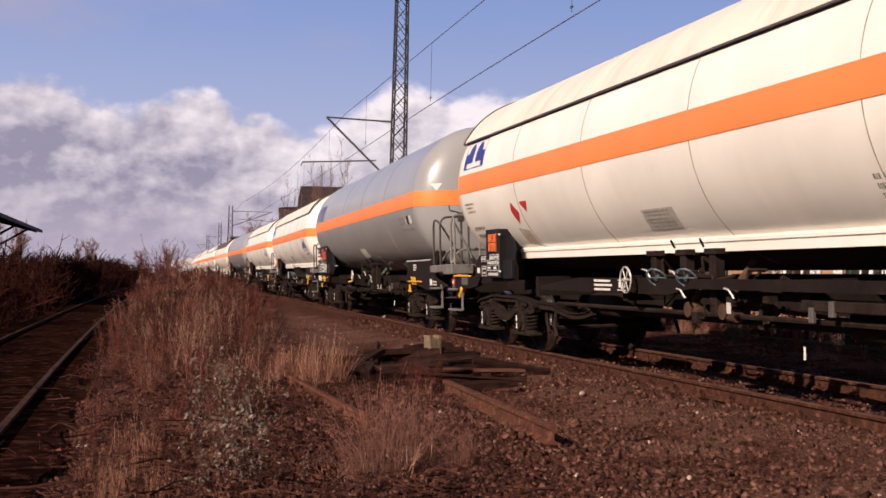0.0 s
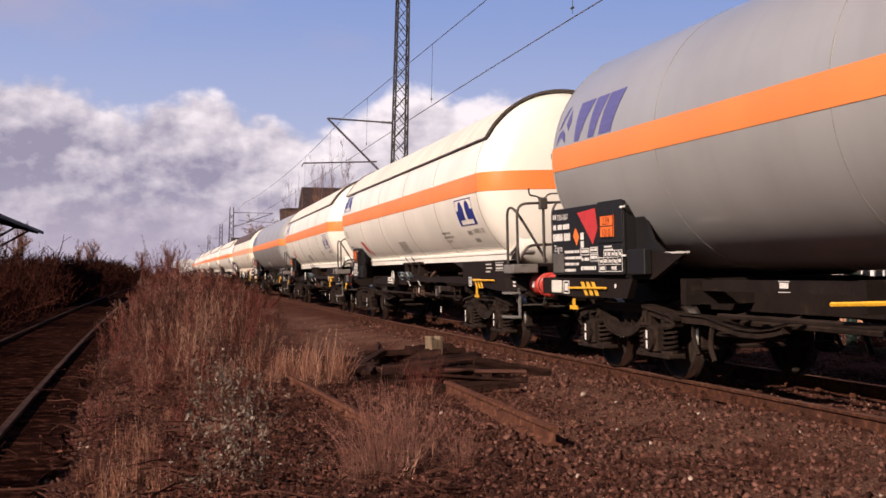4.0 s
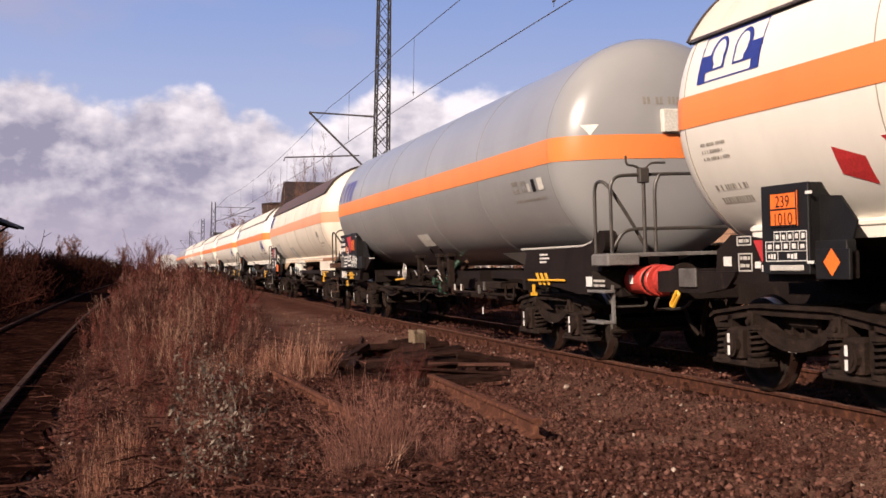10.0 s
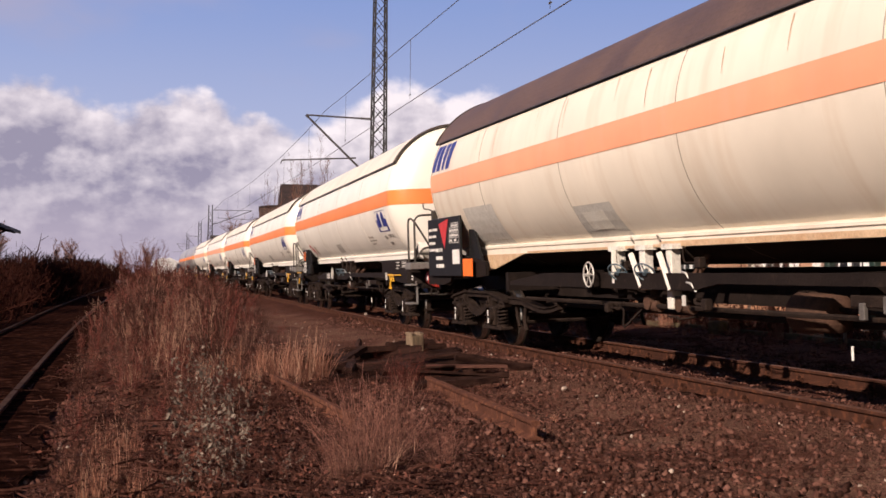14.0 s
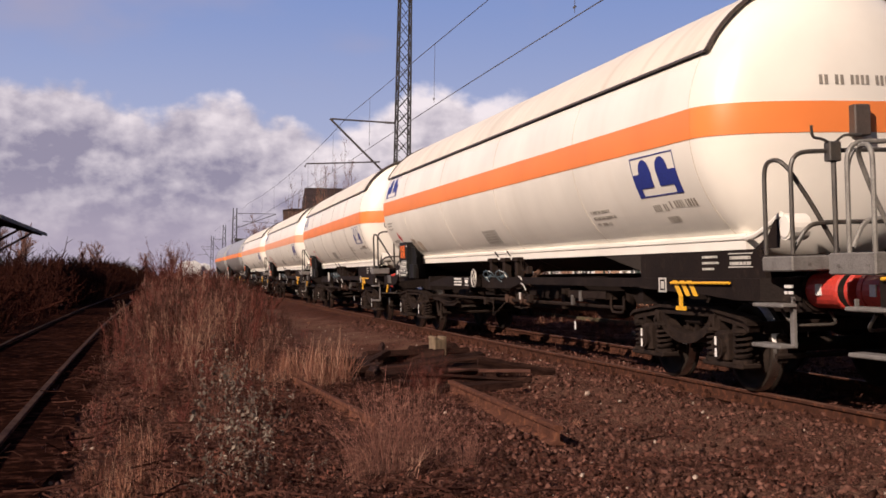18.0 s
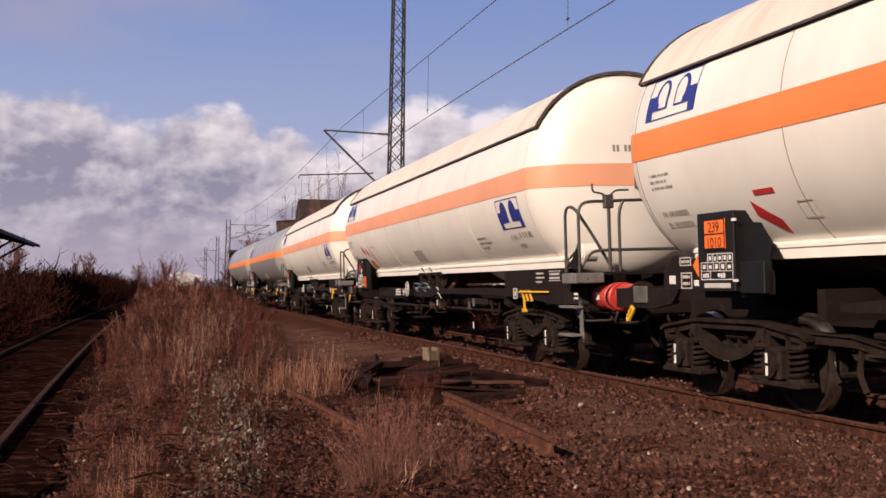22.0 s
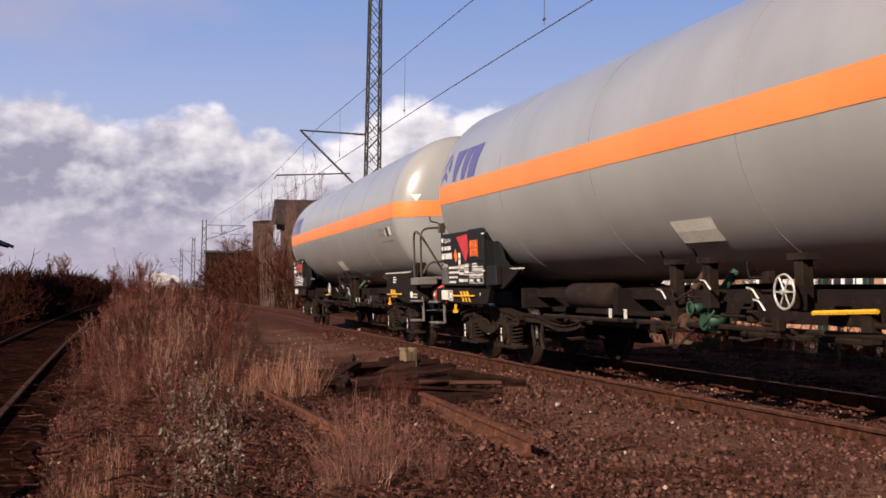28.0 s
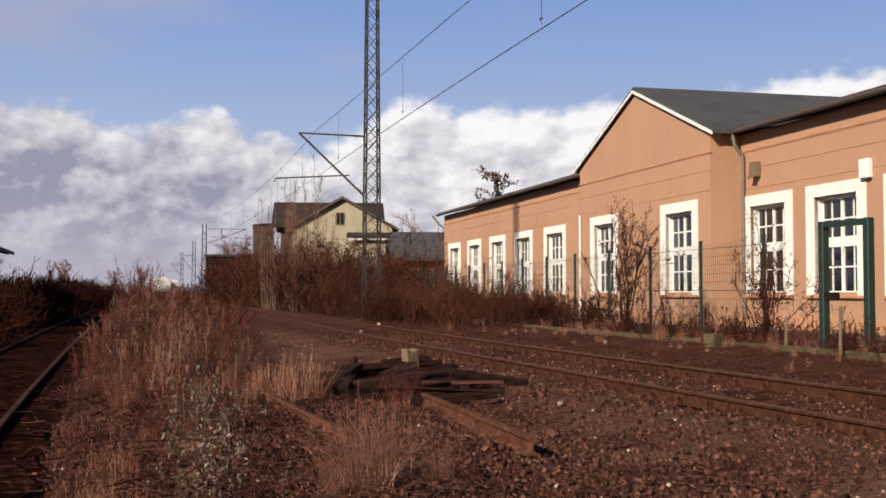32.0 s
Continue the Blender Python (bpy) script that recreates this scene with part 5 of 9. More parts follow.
def wagon_base(kind, L):
    """Running gear, frame, tank and fittings of one wagon; kind: 'white', 'long', 'aged' or 'grey'."""
    grey, aged = kind == "grey", kind == "aged"
    names = {"white": "white gas tank wagon with an orange band and cream sunshield",
             "long": "long white gas tank wagon with an orange band and cream sunshield",
             "aged": "dirty cream tank wagon with faded band, brown sunshield, rust runs",
             "grey": "grey gas tank wagon with an orange band and black panels"}
    w = thing("tank_wagon", names[kind], "tank wagon", "wagons of the train")
    F = lambda d: -L / 2 + d
    R = lambda d: L / 2 - d
    paint = M("grey") if grey else M("dirty_white") if aged else M("white")
    y0, y1 = F(TANK_F), R(TANK_R)
    part("tank", Shape().lathe_y(tank_profile(y0, y1), 72, cz=TZ), paint, w, smooth=True)
    # orange band round the whole tank; its ends follow the domes
    dome = [(0.0, 1.0)]
    for (d0, k0), (d1, k1) in zip(DOME, DOME[1:]):
        dome += [(d0 + (d1 - d0) * q, k0 + (k1 - k0) * q) for q in (0.5, 1.0)]
    zs = [TZ - 0.155 + 0.31 * i / 6 for i in range(7)]
    sh = Shape()
    for e, yb in ((-1, y0), (1, y1)):
        rows = []
        for x in [-TR] + [-TR * math.cos(math.pi * i / 40) for i in range(1, 40)] + [TR]:
            row = []
            for z in zs:
                rad = min(math.hypot(x, z - TZ) / TR, 1.0)
                dep = 0.0
                for (d0, k0), (d1, k1) in zip(dome, dome[1:]):
                    if k1 <= rad <= k0:
                        dep = d0 + (d1 - d0) * (k0 - rad) / max(k0 - k1, 1e-6)
                        break
                else:
                    dep = 0.0 if rad > 0.999 else 0.665
                k = math.hypot(x, z - TZ)
                f_ = (min(k, TR) + 0.006) / k if k > 0.3 else 1.0
                xx = x * f_ if abs(x) > 0.1 else x
                row.append((xx, yb + e * (dep + 0.005), z))
            rows.append(row)
        n = len(zs)
        o = len(sh.v)
        sh.v += [p for row in rows for p in row]
        for i in range(len(rows) - 1):
            for j in range(n - 1):
                q = (o + i * n + j, o + (i + 1) * n + j, o + (i + 1) * n + n - n + j + 1, o + i * n + j + 1)
                sh.f.append(q if e < 0 else q[::-1])
                sh.s.append(0)
    for s in (-1, 1):
        o = len(sh.v)
        ys = [y0 - 0.03] + [y0 + (y1 - y0) * i / 6 for i in range(1, 6)] + [y1 + 0.03]
        sh.v += [(s * math.sqrt((TR + 0.006) ** 2 - (z - TZ) ** 2), y, z) for y in ys for z in zs]
        n = len(zs)
        for i in range(6):
            for j in range(n - 1):
                q = (o + i * n + j, o + i * n + j + 1, o + (i + 1) * n + j + 1, o + (i + 1) * n + j)
                sh.f.append(q if s > 0 else q[::-1])
                sh.s.append(0)
    part("orange_band", sh, M("pale_orange") if aged else M("orange"), w, "faded orange band" if aged else "orange band", smooth=True)
    for d in SEAMS[kind] + (TANK_F,) + (L - TANK_R,):
        wd = 0.007 if kind != "long" else 0.004
        part("weld_seam", Shape().lathe_y([(F(d) - wd, TR + 0.001), (F(d) - wd * 0.5, TR + 0.0055), (F(d) + wd * 0.5, TR + 0.0055), (F(d) + wd, TR + 0.001)], 64, cz=TZ), M("grey_seam") if grey else M("long_seam") if kind == "long" else M("seam"), w, smooth=True)
    if not grey:
        a = radians(61)
        ys = (F(1.74), R(1.66))
        sh = Shape().lathe_y([(ys[0], TR + 0.008), (ys[0], TR + 0.032), (ys[1], TR + 0.032), (ys[1], TR + 0.008), (ys[0], TR + 0.008)], 28, -a, a, cz=TZ)
        part("sunshield", sh, M("brown_shield") if aged else M("shield"), w, "brown sunshield" if aged else "cream sunshield")
        for s in (-1, 1):
            a0, a1 = s * a, s * (a + 0.022)
            part("shield_rail", Shape().lathe_y([(ys[0], TR + 0.004), (ys[0], TR + 0.042), (ys[1], TR + 0.042), (ys[1], TR + 0.004), (ys[0], TR + 0.004)], 1, min(a0, a1), max(a0, a1), cz=TZ), M("gutter"), w, "dark edge rail")
        for yy, e in ((ys[0], -1), (ys[1], 1)):
            part("shield_rim", Shape().lathe_y([(yy, TR + 0.012), (yy + e * 0.035, TR + 0.012), (yy + e * 0.035, TR + 0.05), (yy, TR + 0.05), (yy, TR + 0.012)], 28, -a - 0.01, a + 0.01, cz=TZ), M("gutter"), w, "dark end rim")
        f0, r0 = F(1.62), R(2.2)
        for s in (-1, 1):
            sk = Shape()        # skirt: a rolled upper lip over a flat strip
            pol = [(s * 0.86, 1.66), (s * 1.02, 1.62), (s * 1.05, 1.60), (s * 1.05, 1.57), (s * 1.03, 1.555), (s * 1.03, 1.465), (s * 0.80, 1.465)]
            sk.extrude(pol if s > 0 else pol[::-1], 'y', f0, r0)
            part("tank_skirt", sk, paint, w, "painted lower skirt of the tank")
            for y_, e in ((f0, -1),):
                lip = [(s * 1.02, y_, 1.58), (s * 1.03, y_ + e * 0.22, 1.60), (s * 1.05, y_ + e * 0.50, 1.69), (s * 1.06, y_ + e * 0.72, 1.78)]
                part("skirt_pipe", Shape().tube(bent(lip, 0.2, 4), 0.032, 8), paint, w)
                yc = y_ + e * 0.78
                ear = Shape().cyl((s * 0.86, yc, 1.66), (s * 1.06, yc, 1.66), 0.125, 18)
                ear.cyl((s * 1.06, yc, 1.66), (s * 1.075, yc, 1.66), 0.10, 18)
                # flat black plate paints in the shade inside the open skirt end
                hol = [(F(1.36), 1.465), (F(1.10), 1.60), (F(0.95), 1.77), (F(0.90), 1.60), (F(0.92), 1.465)]
                part("skirt_hollow", Shape().extrude(hol, 'x', *sorted((s * 1.072, s * 1.082))), M("frame_black"), w, "flat dark plate for the shaded hollow end of the skirt")
                part("skirt_cap", ear, paint, w, "rounded cap at the end of the skirt", smooth=False)
        # dark sheet over the pale shell, painting in the shade of the belly
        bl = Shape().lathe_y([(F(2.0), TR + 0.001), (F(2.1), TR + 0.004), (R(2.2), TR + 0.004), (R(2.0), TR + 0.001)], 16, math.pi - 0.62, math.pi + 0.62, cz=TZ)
        part("tank_underside", bl, M("belly"), w, "underside sheet of the tank, coloured dark for shade", smooth=True)
    # saddles
    for s in (-1, 1):
        x0, x1 = sorted((s * 1.24, s * 1.30))
        if grey:
            pol = [(F(3.45), 1.185), (F(3.30), 1.44), (F(3.55), 1.48), (F(1.22), 1.485), (F(0.92), 1.54), (F(0.84), 1.60), (F(0.60), 1.39), (F(0.62), 1.185)]
            rim = [(s * 1.27, F(3.60), 1.495), (s * 1.27, F(1.22), 1.50), (s * 1.27, F(0.90), 1.56), (s * 1.27, F(0.78), 1.64)]
            part("saddle_rim", Shape().tube(bent(rim, 0.15, 4), 0.014, 6), M("pale_panel"), w, "worn pale edge of the saddle")
            cap = Shape().cyl((s * 1.12, F(0.66), 1.54), (s * 1.29, F(0.66), 1.54), 0.135, 18)
            part("saddle_cap", cap, M("frame_black"), w, "round dark cap at the end of the saddle")
        else:
            pol = [(F(3.53), 1.185), (F(3.53), 1.455), (F(0.98), 1.462), (F(0.86), 1.34), (F(0.80), 1.185)]
        part("saddle_plate", Shape().extrude(pol, 'x', x0, x1), M("dirty_white") if aged else M("frame_black"), w)
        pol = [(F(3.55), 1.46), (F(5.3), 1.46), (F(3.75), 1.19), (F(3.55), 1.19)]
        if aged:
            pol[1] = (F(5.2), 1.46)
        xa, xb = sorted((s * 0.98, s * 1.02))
        # white and grey wagons: wing shares the shade-dark colour of the tank underside
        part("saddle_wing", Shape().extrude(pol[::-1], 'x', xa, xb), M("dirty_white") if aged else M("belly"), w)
        pol = [(R(1.95), 1.06), (R(2.0), 1.40), (R(2.26), 1.54), (R(3.0), 1.46), (R(4.05), 1.36), (R(4.05), 1.14), (R(3.4), 1.10)] if not grey else [(R(1.2), 1.18), (R(1.42), 1.5), (R(4.3), 1.5), (R(4.9), 1.44), (R(4.2), 1.18)]
        part("saddle_plate", Shape().extrude(pol[::-1], 'x', x0, x1), M("frame_black"), w)
        if grey:
            part("saddle_rim", Shape().box(*sorted((s * 1.235, s * 1.29)), R(4.95), R(4.1), 1.465, 1.485), M("pale_panel"), w, "worn pale edge of the saddle")
    for d in (F(PIVOT), R(PIVOT)):
        sh = Shape().box(-1.24, 1.24, d - 0.35, d + 0.35, 1.12, 1.46, bevel=0.02)
        sh.box(-0.6, 0.6, d - 0.2, d + 0.2, 0.97, 1.12)
        part("bolster_cradle", sh, M("frame_black"), w)
    # frame
    for s in (-1, 1):
        x0, x1 = sorted((s * 1.26, s * 1.34))
        lo = 0.90 if grey else 0.975
        part("side_sill", Shape().extrude([(F(0.84), lo), (F(0.84), 1.185), (F(3.6), 1.185), (F(3.5), 1.07), (F(2.0), 1.02 if not grey else 0.97), (F(1.3), lo)], 'x', x0, x1), M("frame_black"), w)
        end = 3.75 if grey else 2.38
        part("side_sill", Shape().extrude([(R(0.84), 0.97), (R(0.84), 1.19), (R(end), 1.19), (R(end - 0.03), 1.14), (R(end - 0.16), 1.03 if not grey else 0.95), (R(1.8), 0.975 if not grey else 0.95)][::-1], 'x', x0, x1), M("frame_black"), w)
        for Y in (F, R):        # chamfered corner between headstock and sill
            pl = [(s * 1.08, Y(0.58)), (s * 1.34, Y(0.84)), (s * 1.26, Y(0.84)), (s * 1.06, Y(0.66))]
            ck = Shape().add([(a_, b_, z_) for z_ in (0.975, 1.19) for a_, b_ in pl], [(0, 1, 5, 4), (1, 2, 6, 5), (2, 3, 7, 6), (3, 0, 4, 7), (4, 5, 6, 7), (3, 2, 1, 0)])
            part("sill_corner", ck, M("frame_black"), w)
        x0, x1 = sorted((s * 1.14, s * 1.24)) if not grey else sorted((s * 0.86, s * 0.94))
        part("middle_sill", Shape().extrude([(F(3.6), 1.075), (F(8.2), 1.075), (F(8.7), 1.0), (R(5.0), 1.0), (R(5.0), 1.06), (R(6.4), 1.18), (F(3.6), 1.18)] if not grey else [(F(3.6), 1.05), (R(4.4), 1.05), (R(4.4), 1.17), (F(3.6), 1.17)][::-1], 'x', x0, x1), M("frame_black"), w)
    part("centre_sill", Shape().box(-0.3, 0.3, F(0.56), R(0.56), 0.80, 1.135), M("frame_black"), w)
    for d in (F(3.9), R(4.6), F(6.2), R(7.7)):
        part("cross_member", Shape().box(-1.14, 1.14, d - 0.06, d + 0.06, 0.90, 1.185), M("frame_black"), w)
    for y, s in ((F(0.60), -1), (R(0.60), 1)):
        sh = Shape().box(-1.08, 1.08, min(y, y - s * 0.14), max(y, y - s * 0.14), 0.86, 1.2, bevel=0.015)
        part("headstock", sh, M("frame_black"), w)
        for x in (-0.875, 0.875):
            b = part("buffer", buffer_shape(s, x), [M("buffer_orange") if aged and s < 0 else M("buffer_red"), M("frame_black"), M("bogie")], w, "red buffer with a dark greased face", at=pose(0, y, 0))
            if x < 0:
                part("buffer_label", Shape().box(-0.05, 0.0, *sorted((s * 0.20, s * 0.28)), -0.05, 0.05), M("lettering"), b, "small white buffer label", at=pose(x - 0.125, 0, 1.08))
        hk = Shape().tube(bent([(0, y, 1.0), (0, y + s * 0.35, 1.0), (0, y + s * 0.45, 0.9)], 0.08), 0.05, 8)
        hk.tube(bent([(-0.12, y + s * 0.2, 1.0), (-0.12, y + s * 0.5, 0.62), (0.12, y + s * 0.5, 0.62), (0.12, y + s * 0.2, 1.0)], 0.08), 0.022, 6)
        part("coupling_hook", hk, M("bogie"), w)
        hs = Shape().tube(bent([(-0.45, y, 0.95), (-0.45, y + s * 0.25, 0.9), (-0.4, y + s * 0.5, 0.5), (-0.35, y + s * 0.56, 0.42)], 0.15), 0.026, 6)
        part("brake_hose", hs, M("bogie"), w)
        sp = Shape().tube(bent([(-1.24, y - s * 0.05, 0.90), (-1.22, y + s * 0.10, 0.76), (-0.80, y + s * 0.16, 0.76), (-0.78, y - s * 0.02, 0.90)], 0.08), 0.016, 5)
        part("shunter_handle", sp, M("tube"), w)
    # front platform with hand rails and brake column
    part("platform", Shape().box(-1.32, 1.32, F(0.28), F(0.86), 1.345, 1.395, bevel=0.008), M("step_grey") if grey else M("frame_black"), w, "grey step platform" if grey else "dark step platform")
    for s in (-1, 1):
        part("platform_box", Shape().box(*sorted((s * 1.02, s * 1.42)), F(0.16), F(0.66), 1.25, 1.385, bevel=0.012), M("rust_valve") if aged else M("step_grey"), w, "rusty boxed corner step" if aged else "grey boxed corner step")
        end_steps(w, F, s, 0.48, M("rust_valve") if aged else M("step_grey"))
    for i in range(5):
        x = -0.8 + 0.4 * i
        part("platform_bracket", Shape().box(x - 0.03, x + 0.03, F(0.46), F(0.85), 1.18, 1.345), M("frame_black"), w)
    hand_rails(w, F, M("tube"))
    col = Shape().tube([(-0.86, F(0.34), 1.38), (-0.86, F(0.34), 2.40)], 0.024, 7)
    col.box(-0.92, -0.80, F(0.30), F(0.40), 2.22, 2.40, bevel=0.01)
    part("brake_column", col, M("tube"), w, "brake column on the platform")
    cr = Shape().tube(bent([(-1.10, F(0.30), 2.54), (-1.09, F(0.31), 2.43), (-0.98, F(0.33), 2.425), (-0.86, F(0.34), 2.37), (-0.76, F(0.33), 2.46), (-0.58, F(0.32), 2.46)], 0.05), 0.0135, 6)
    part("brake_crank", cr, M("tube"), w, "bent crank bar of the hand brake")
    yb = F(1.07)
    if not grey:
        part("dark_box", Shape().box(-0.10, 0.08, yb + 0.02, yb + 0.15, 2.55, 2.86, bevel=0.012), M("gutter"), w, "brown box on the tank end")
    else:
        part("number_board", Shape().box(-0.18, 0.09, yb + 0.06, yb + 0.20, 2.92, 3.22, bevel=0.012), M("cream_panel"), w, "pale ribbed box on the tank end")
    # lever, stripes and small plates on the front sill
    part("lever", Shape().tube([(-1.37, F(3.05 if grey else 2.62), 1.06 if grey else 1.135), (-1.37, F(1.68 if grey else 1.35), 1.07 if grey else 1.14)], 0.015, 6), M("yellow"), w, "yellow lever bar")
    st = Shape()
    b0 = 2.35 if grey else 2.15
    for i in range(3):
        st.extrude([(F(b0) + i * 0.17, 1.0), (F(b0 - 0.09) + i * 0.17, 1.0), (F(b0 + 0.05) + i * 0.17, 1.16), (F(b0 + 0.14) + i * 0.17, 1.16)], 'x', -1.349, -1.342)
    part("hazard_stripe", st, M("yellow"), w, "yellow warning stripes")
    ja = 2.88 if grey else 2.42
    an = Shape().box(-1.37, -1.345, F(ja + 0.025), F(ja - 0.025), 0.86, 1.0).box(-1.37, -1.345, F(ja + 0.10), F(ja - 0.10), 0.845, 0.89)
    part("jacking_mark", an, M("yellow"), w, "yellow anchor-shaped jacking mark")
    if grey:
        part("inspection_plate", Shape().box(-1.346, -1.341, F(1.02), F(0.83), 1.0, 1.12), M("lettering"), w, "white inspection plate")
        pl = flat_bars(Shape(), -1.343, F(0.78), 1.085, (0.34, 0.34), 0.035, 0.02, random.Random(2))
        part("sill_label", pl, M("pale_panel"), w, "row of small grey stencil marks")
    else:
        fr = Shape()
        for a_, b_, c_, d_ in ((2.98, 2.79, 1.03, 1.05), (2.98, 2.79, 1.17, 1.19), (2.98, 2.95, 1.05, 1.17), (2.82, 2.79, 1.05, 1.17), (2.92, 2.85, 1.07, 1.15)):
            fr.box(-1.346, -1.341, F(a_), F(b_), c_, d_)
        part("inspection_plate", fr, M("pale_panel"), w, "pale framed stencil mark")
        part("sill_label", flat_bars(Shape(), -1.343, F(0.42), 1.13, (0.14, 0.14), 0.035, 0.02, random.Random(4)), M("lettering"), w)
        part("saddle_label", flat_bars(Shape(), -1.303, F(2.02), 1.41, (0.32, 0.36, 0.24), 0.03, 0.03, random.Random(5)), M("pale_panel"), w)
        part("saddle_label", flat_bars(Shape().box(-1.306, -1.301, F(1.48), F(1.02), 1.29, 1.30).box(-1.306, -1.301, F(1.48), F(1.02), 1.42, 1.43), -1.303, F(1.45), 1.40, (0.4, 0.4), 0.04, 0.015, random.Random(6)), M("pale_panel"), w)
    # brake gear and valves between the bogies
    hw = WHEEL_AT[kind]
    part("brake_handwheel", handwheel(Shape(), (-1.37, F(hw), 1.165), 0.15, 6, 0.011), M("silver"), w, "pale spoked brake handwheel")
    part("handwheel_bracket", Shape().box(-1.34, -1.18, F(hw) - 0.05, F(hw) + 0.05, 1.0, 1.22), M("frame_black"), w)
    legs = (hw - 0.16, hw - 1.75, hw - 2.45) if grey else (hw - 0.22, hw - 0.95, hw - 1.6)
    for k, d in enumerate(legs):
        yy = F(d)
        lg = Shape().box(-1.12, -1.0, yy - 0.065, yy + 0.065, 0.98 if k < 2 else 0.78, 1.45, bevel=0.01)
        lg.box(-1.14, -0.98, yy - 0.13, yy + 0.13, 1.44, 1.50)
        if k:
            lg.tube([(-1.2, yy + 0.02, 1.52), (-1.28, yy - 0.05, 1.60)], 0.012, 5)
        part("valve_bracket", lg, M("cream_panel") if aged else M("bogie"), w)
    for k, d in enumerate((hw - 1.75, hw - 2.35) if grey else (hw - 1.0, hw - 1.75)):
        yy = F(d)
        vb = Shape().cyl((-1.08, yy, 0.84), (-0.8, yy, 0.84), 0.055, 12)
        vb.cyl((-1.10, yy, 0.84), (-1.08, yy, 0.84), 0.085, 14)
        vb.tube(bent([(-1.0, yy, 0.84), (-1.0, yy, 1.0), (-0.7, yy, 1.35)], 0.15), 0.045, 10)
        vb.box(-1.08, -0.94, yy - 0.10, yy + 0.05, 0.74, 0.92, bevel=0.03)
        vb.cyl((-1.02, yy - 0.19, 0.80), (-1.02, yy - 0.10, 0.80), 0.07, 14)
        part("valve", vb, M("green_valve") if grey and k == 0 else M("rust_valve"), w, "green shut-off valve" if grey and k == 0 else "rusty outlet valve", smooth=False)
    if not grey:
        for d in (hw - 0.60, hw - 1.30):
            part("valve_handwheel", handwheel(Shape(), (0, 0, 0), 0.125, 4, 0.010), M("blue_wheel"), w, "small blue valve handwheel", at=pose(-1.26, F(d), 1.19, 0, -38, 30))
    else:
        gv = Shape().cyl((-1.16, F(hw - 1.60), 0.98), (-1.0, F(hw - 1.60), 0.98), 0.05, 12)
        gv.ring_x((-1.17, F(hw - 1.60), 0.98), 0.065, 0.013, 14, 6)
        gv.cyl((-1.16, F(hw - 1.95), 0.86), (-0.95, F(hw - 1.95), 0.86), 0.055, 12)
        gv.tube([(-1.16, F(hw - 2.06), 0.96), (-1.16, F(hw - 1.84), 0.80)], 0.014, 6)
        part("valve_gear", gv, M("green_valve"), w, "green valve gear", smooth=True)
        part("lever", Shape().tube([(-1.3, F(hw + 1.12), 0.985), (-1.3, F(hw + 0.30), 1.015)], 0.022, 6), M("yellow"), w, "yellow lever bar")
    rp = random.Random(len(kind) * 7)
    pw = Shape()            # tangle of small pipes, cocks and rods round the valves
    for _ in range(13):
        ya, za, xx = F(hw - rp.uniform(-0.2, 2.6)), rp.uniform(0.66, 1.30), -rp.uniform(0.95, 1.22)
        ln = rp.uniform(0.15, 0.6) * rp.choice((-1, 1))
        pw.tube(bent([(xx, ya, za), (xx, ya + ln, za), (xx - 0.02, ya + ln, za + rp.uniform(-0.25, 0.25)), (xx + 0.2, ya + ln * 1.2, za)], 0.05, 3), rp.uniform(0.010, 0.022), 5)
        if rp.random() < 0.5:
            pw.box(xx - 0.04, xx + 0.05, ya - 0.05, ya + 0.05, za - 0.06, za + 0.06, bevel=0.012)
    tagged(part("valve_pipework", pw, M("bogie"), w, "tangle of small dark pipes and cocks"), label="tangle of small dark pipes and cocks", kind="stuff")
    for _ in range(4):
        ya, za = F(hw - rp.uniform(0.3, 2.4)), rp.uniform(0.95, 1.34)
        part("valve_lever", Shape().tube(bent([(-1.22, ya, za), (-1.25, ya + 0.05, za + 0.09), (-1.25, ya + 0.14, za + 0.10)], 0.03, 3), 0.011, 5), M("silver"), w, "small bare-metal lever")
    for d in ((3.35, 3.75) if grey else (2.15,)):
        part("paper_tag", Shape().box(-1.25, -1.245, F(hw - d) - 0.04, F(hw - d) + 0.04, 0.84, 0.95), M("pale_panel"), w, "stained paper tag")
    pp = Shape().tube([(-1.05, F(4.6), 0.80), (-1.05, R(5.2), 0.80)], 0.028, 6)
    pp.tube([(-0.6, F(4.2), 0.70), (-0.6, R(4.9), 0.70)], 0.035, 6)
    part("brake_pipe", pp, M("bogie"), w)
    cyl = Shape().lathe_y([(-0.32, 0.005), (-0.32, 0.17), (0.25, 0.20), (0.32, 0.1), (0.32, 0.005)], 16)
    part("brake_cylinder", cyl, M("rust_valve") if aged else M("bogie"), w, smooth=True, at=pose(-0.75, F(7.25 if aged else 5.6), 0.80))
    rod = Shape().tube([(-0.75, F(5.9), 0.80), (-0.75, F(7.4), 0.86)], 0.025, 6)
    rod.box(-0.80, -0.70, F(7.5), F(7.36), 0.70, 1.0)
    part("brake_rod", rod, M("bogie"), w)
    for d, z0 in ((6.05, 0.80), (5.75, 0.86)):
        part("brake_tag", Shape().box(-1.20, -1.16, F(d) - 0.035, F(d) + 0.035, z0, z0 + 0.14, bevel=0.006), M("rail_steel"), w, "dull brake plate")
    part("hanging_chain", Shape().tube([(-1.0, F(6.45), 0.56), (-1.0, F(6.45), 0.44)], 0.011, 5), M("lettering"), w, "white-painted hanging drain pipe")
    bx = Shape().box(-1.18, -0.9, F(6.2), F(4.9), 0.90, 1.0, bevel=0.01)
    part("cable_tray", bx, M("bogie"), w)
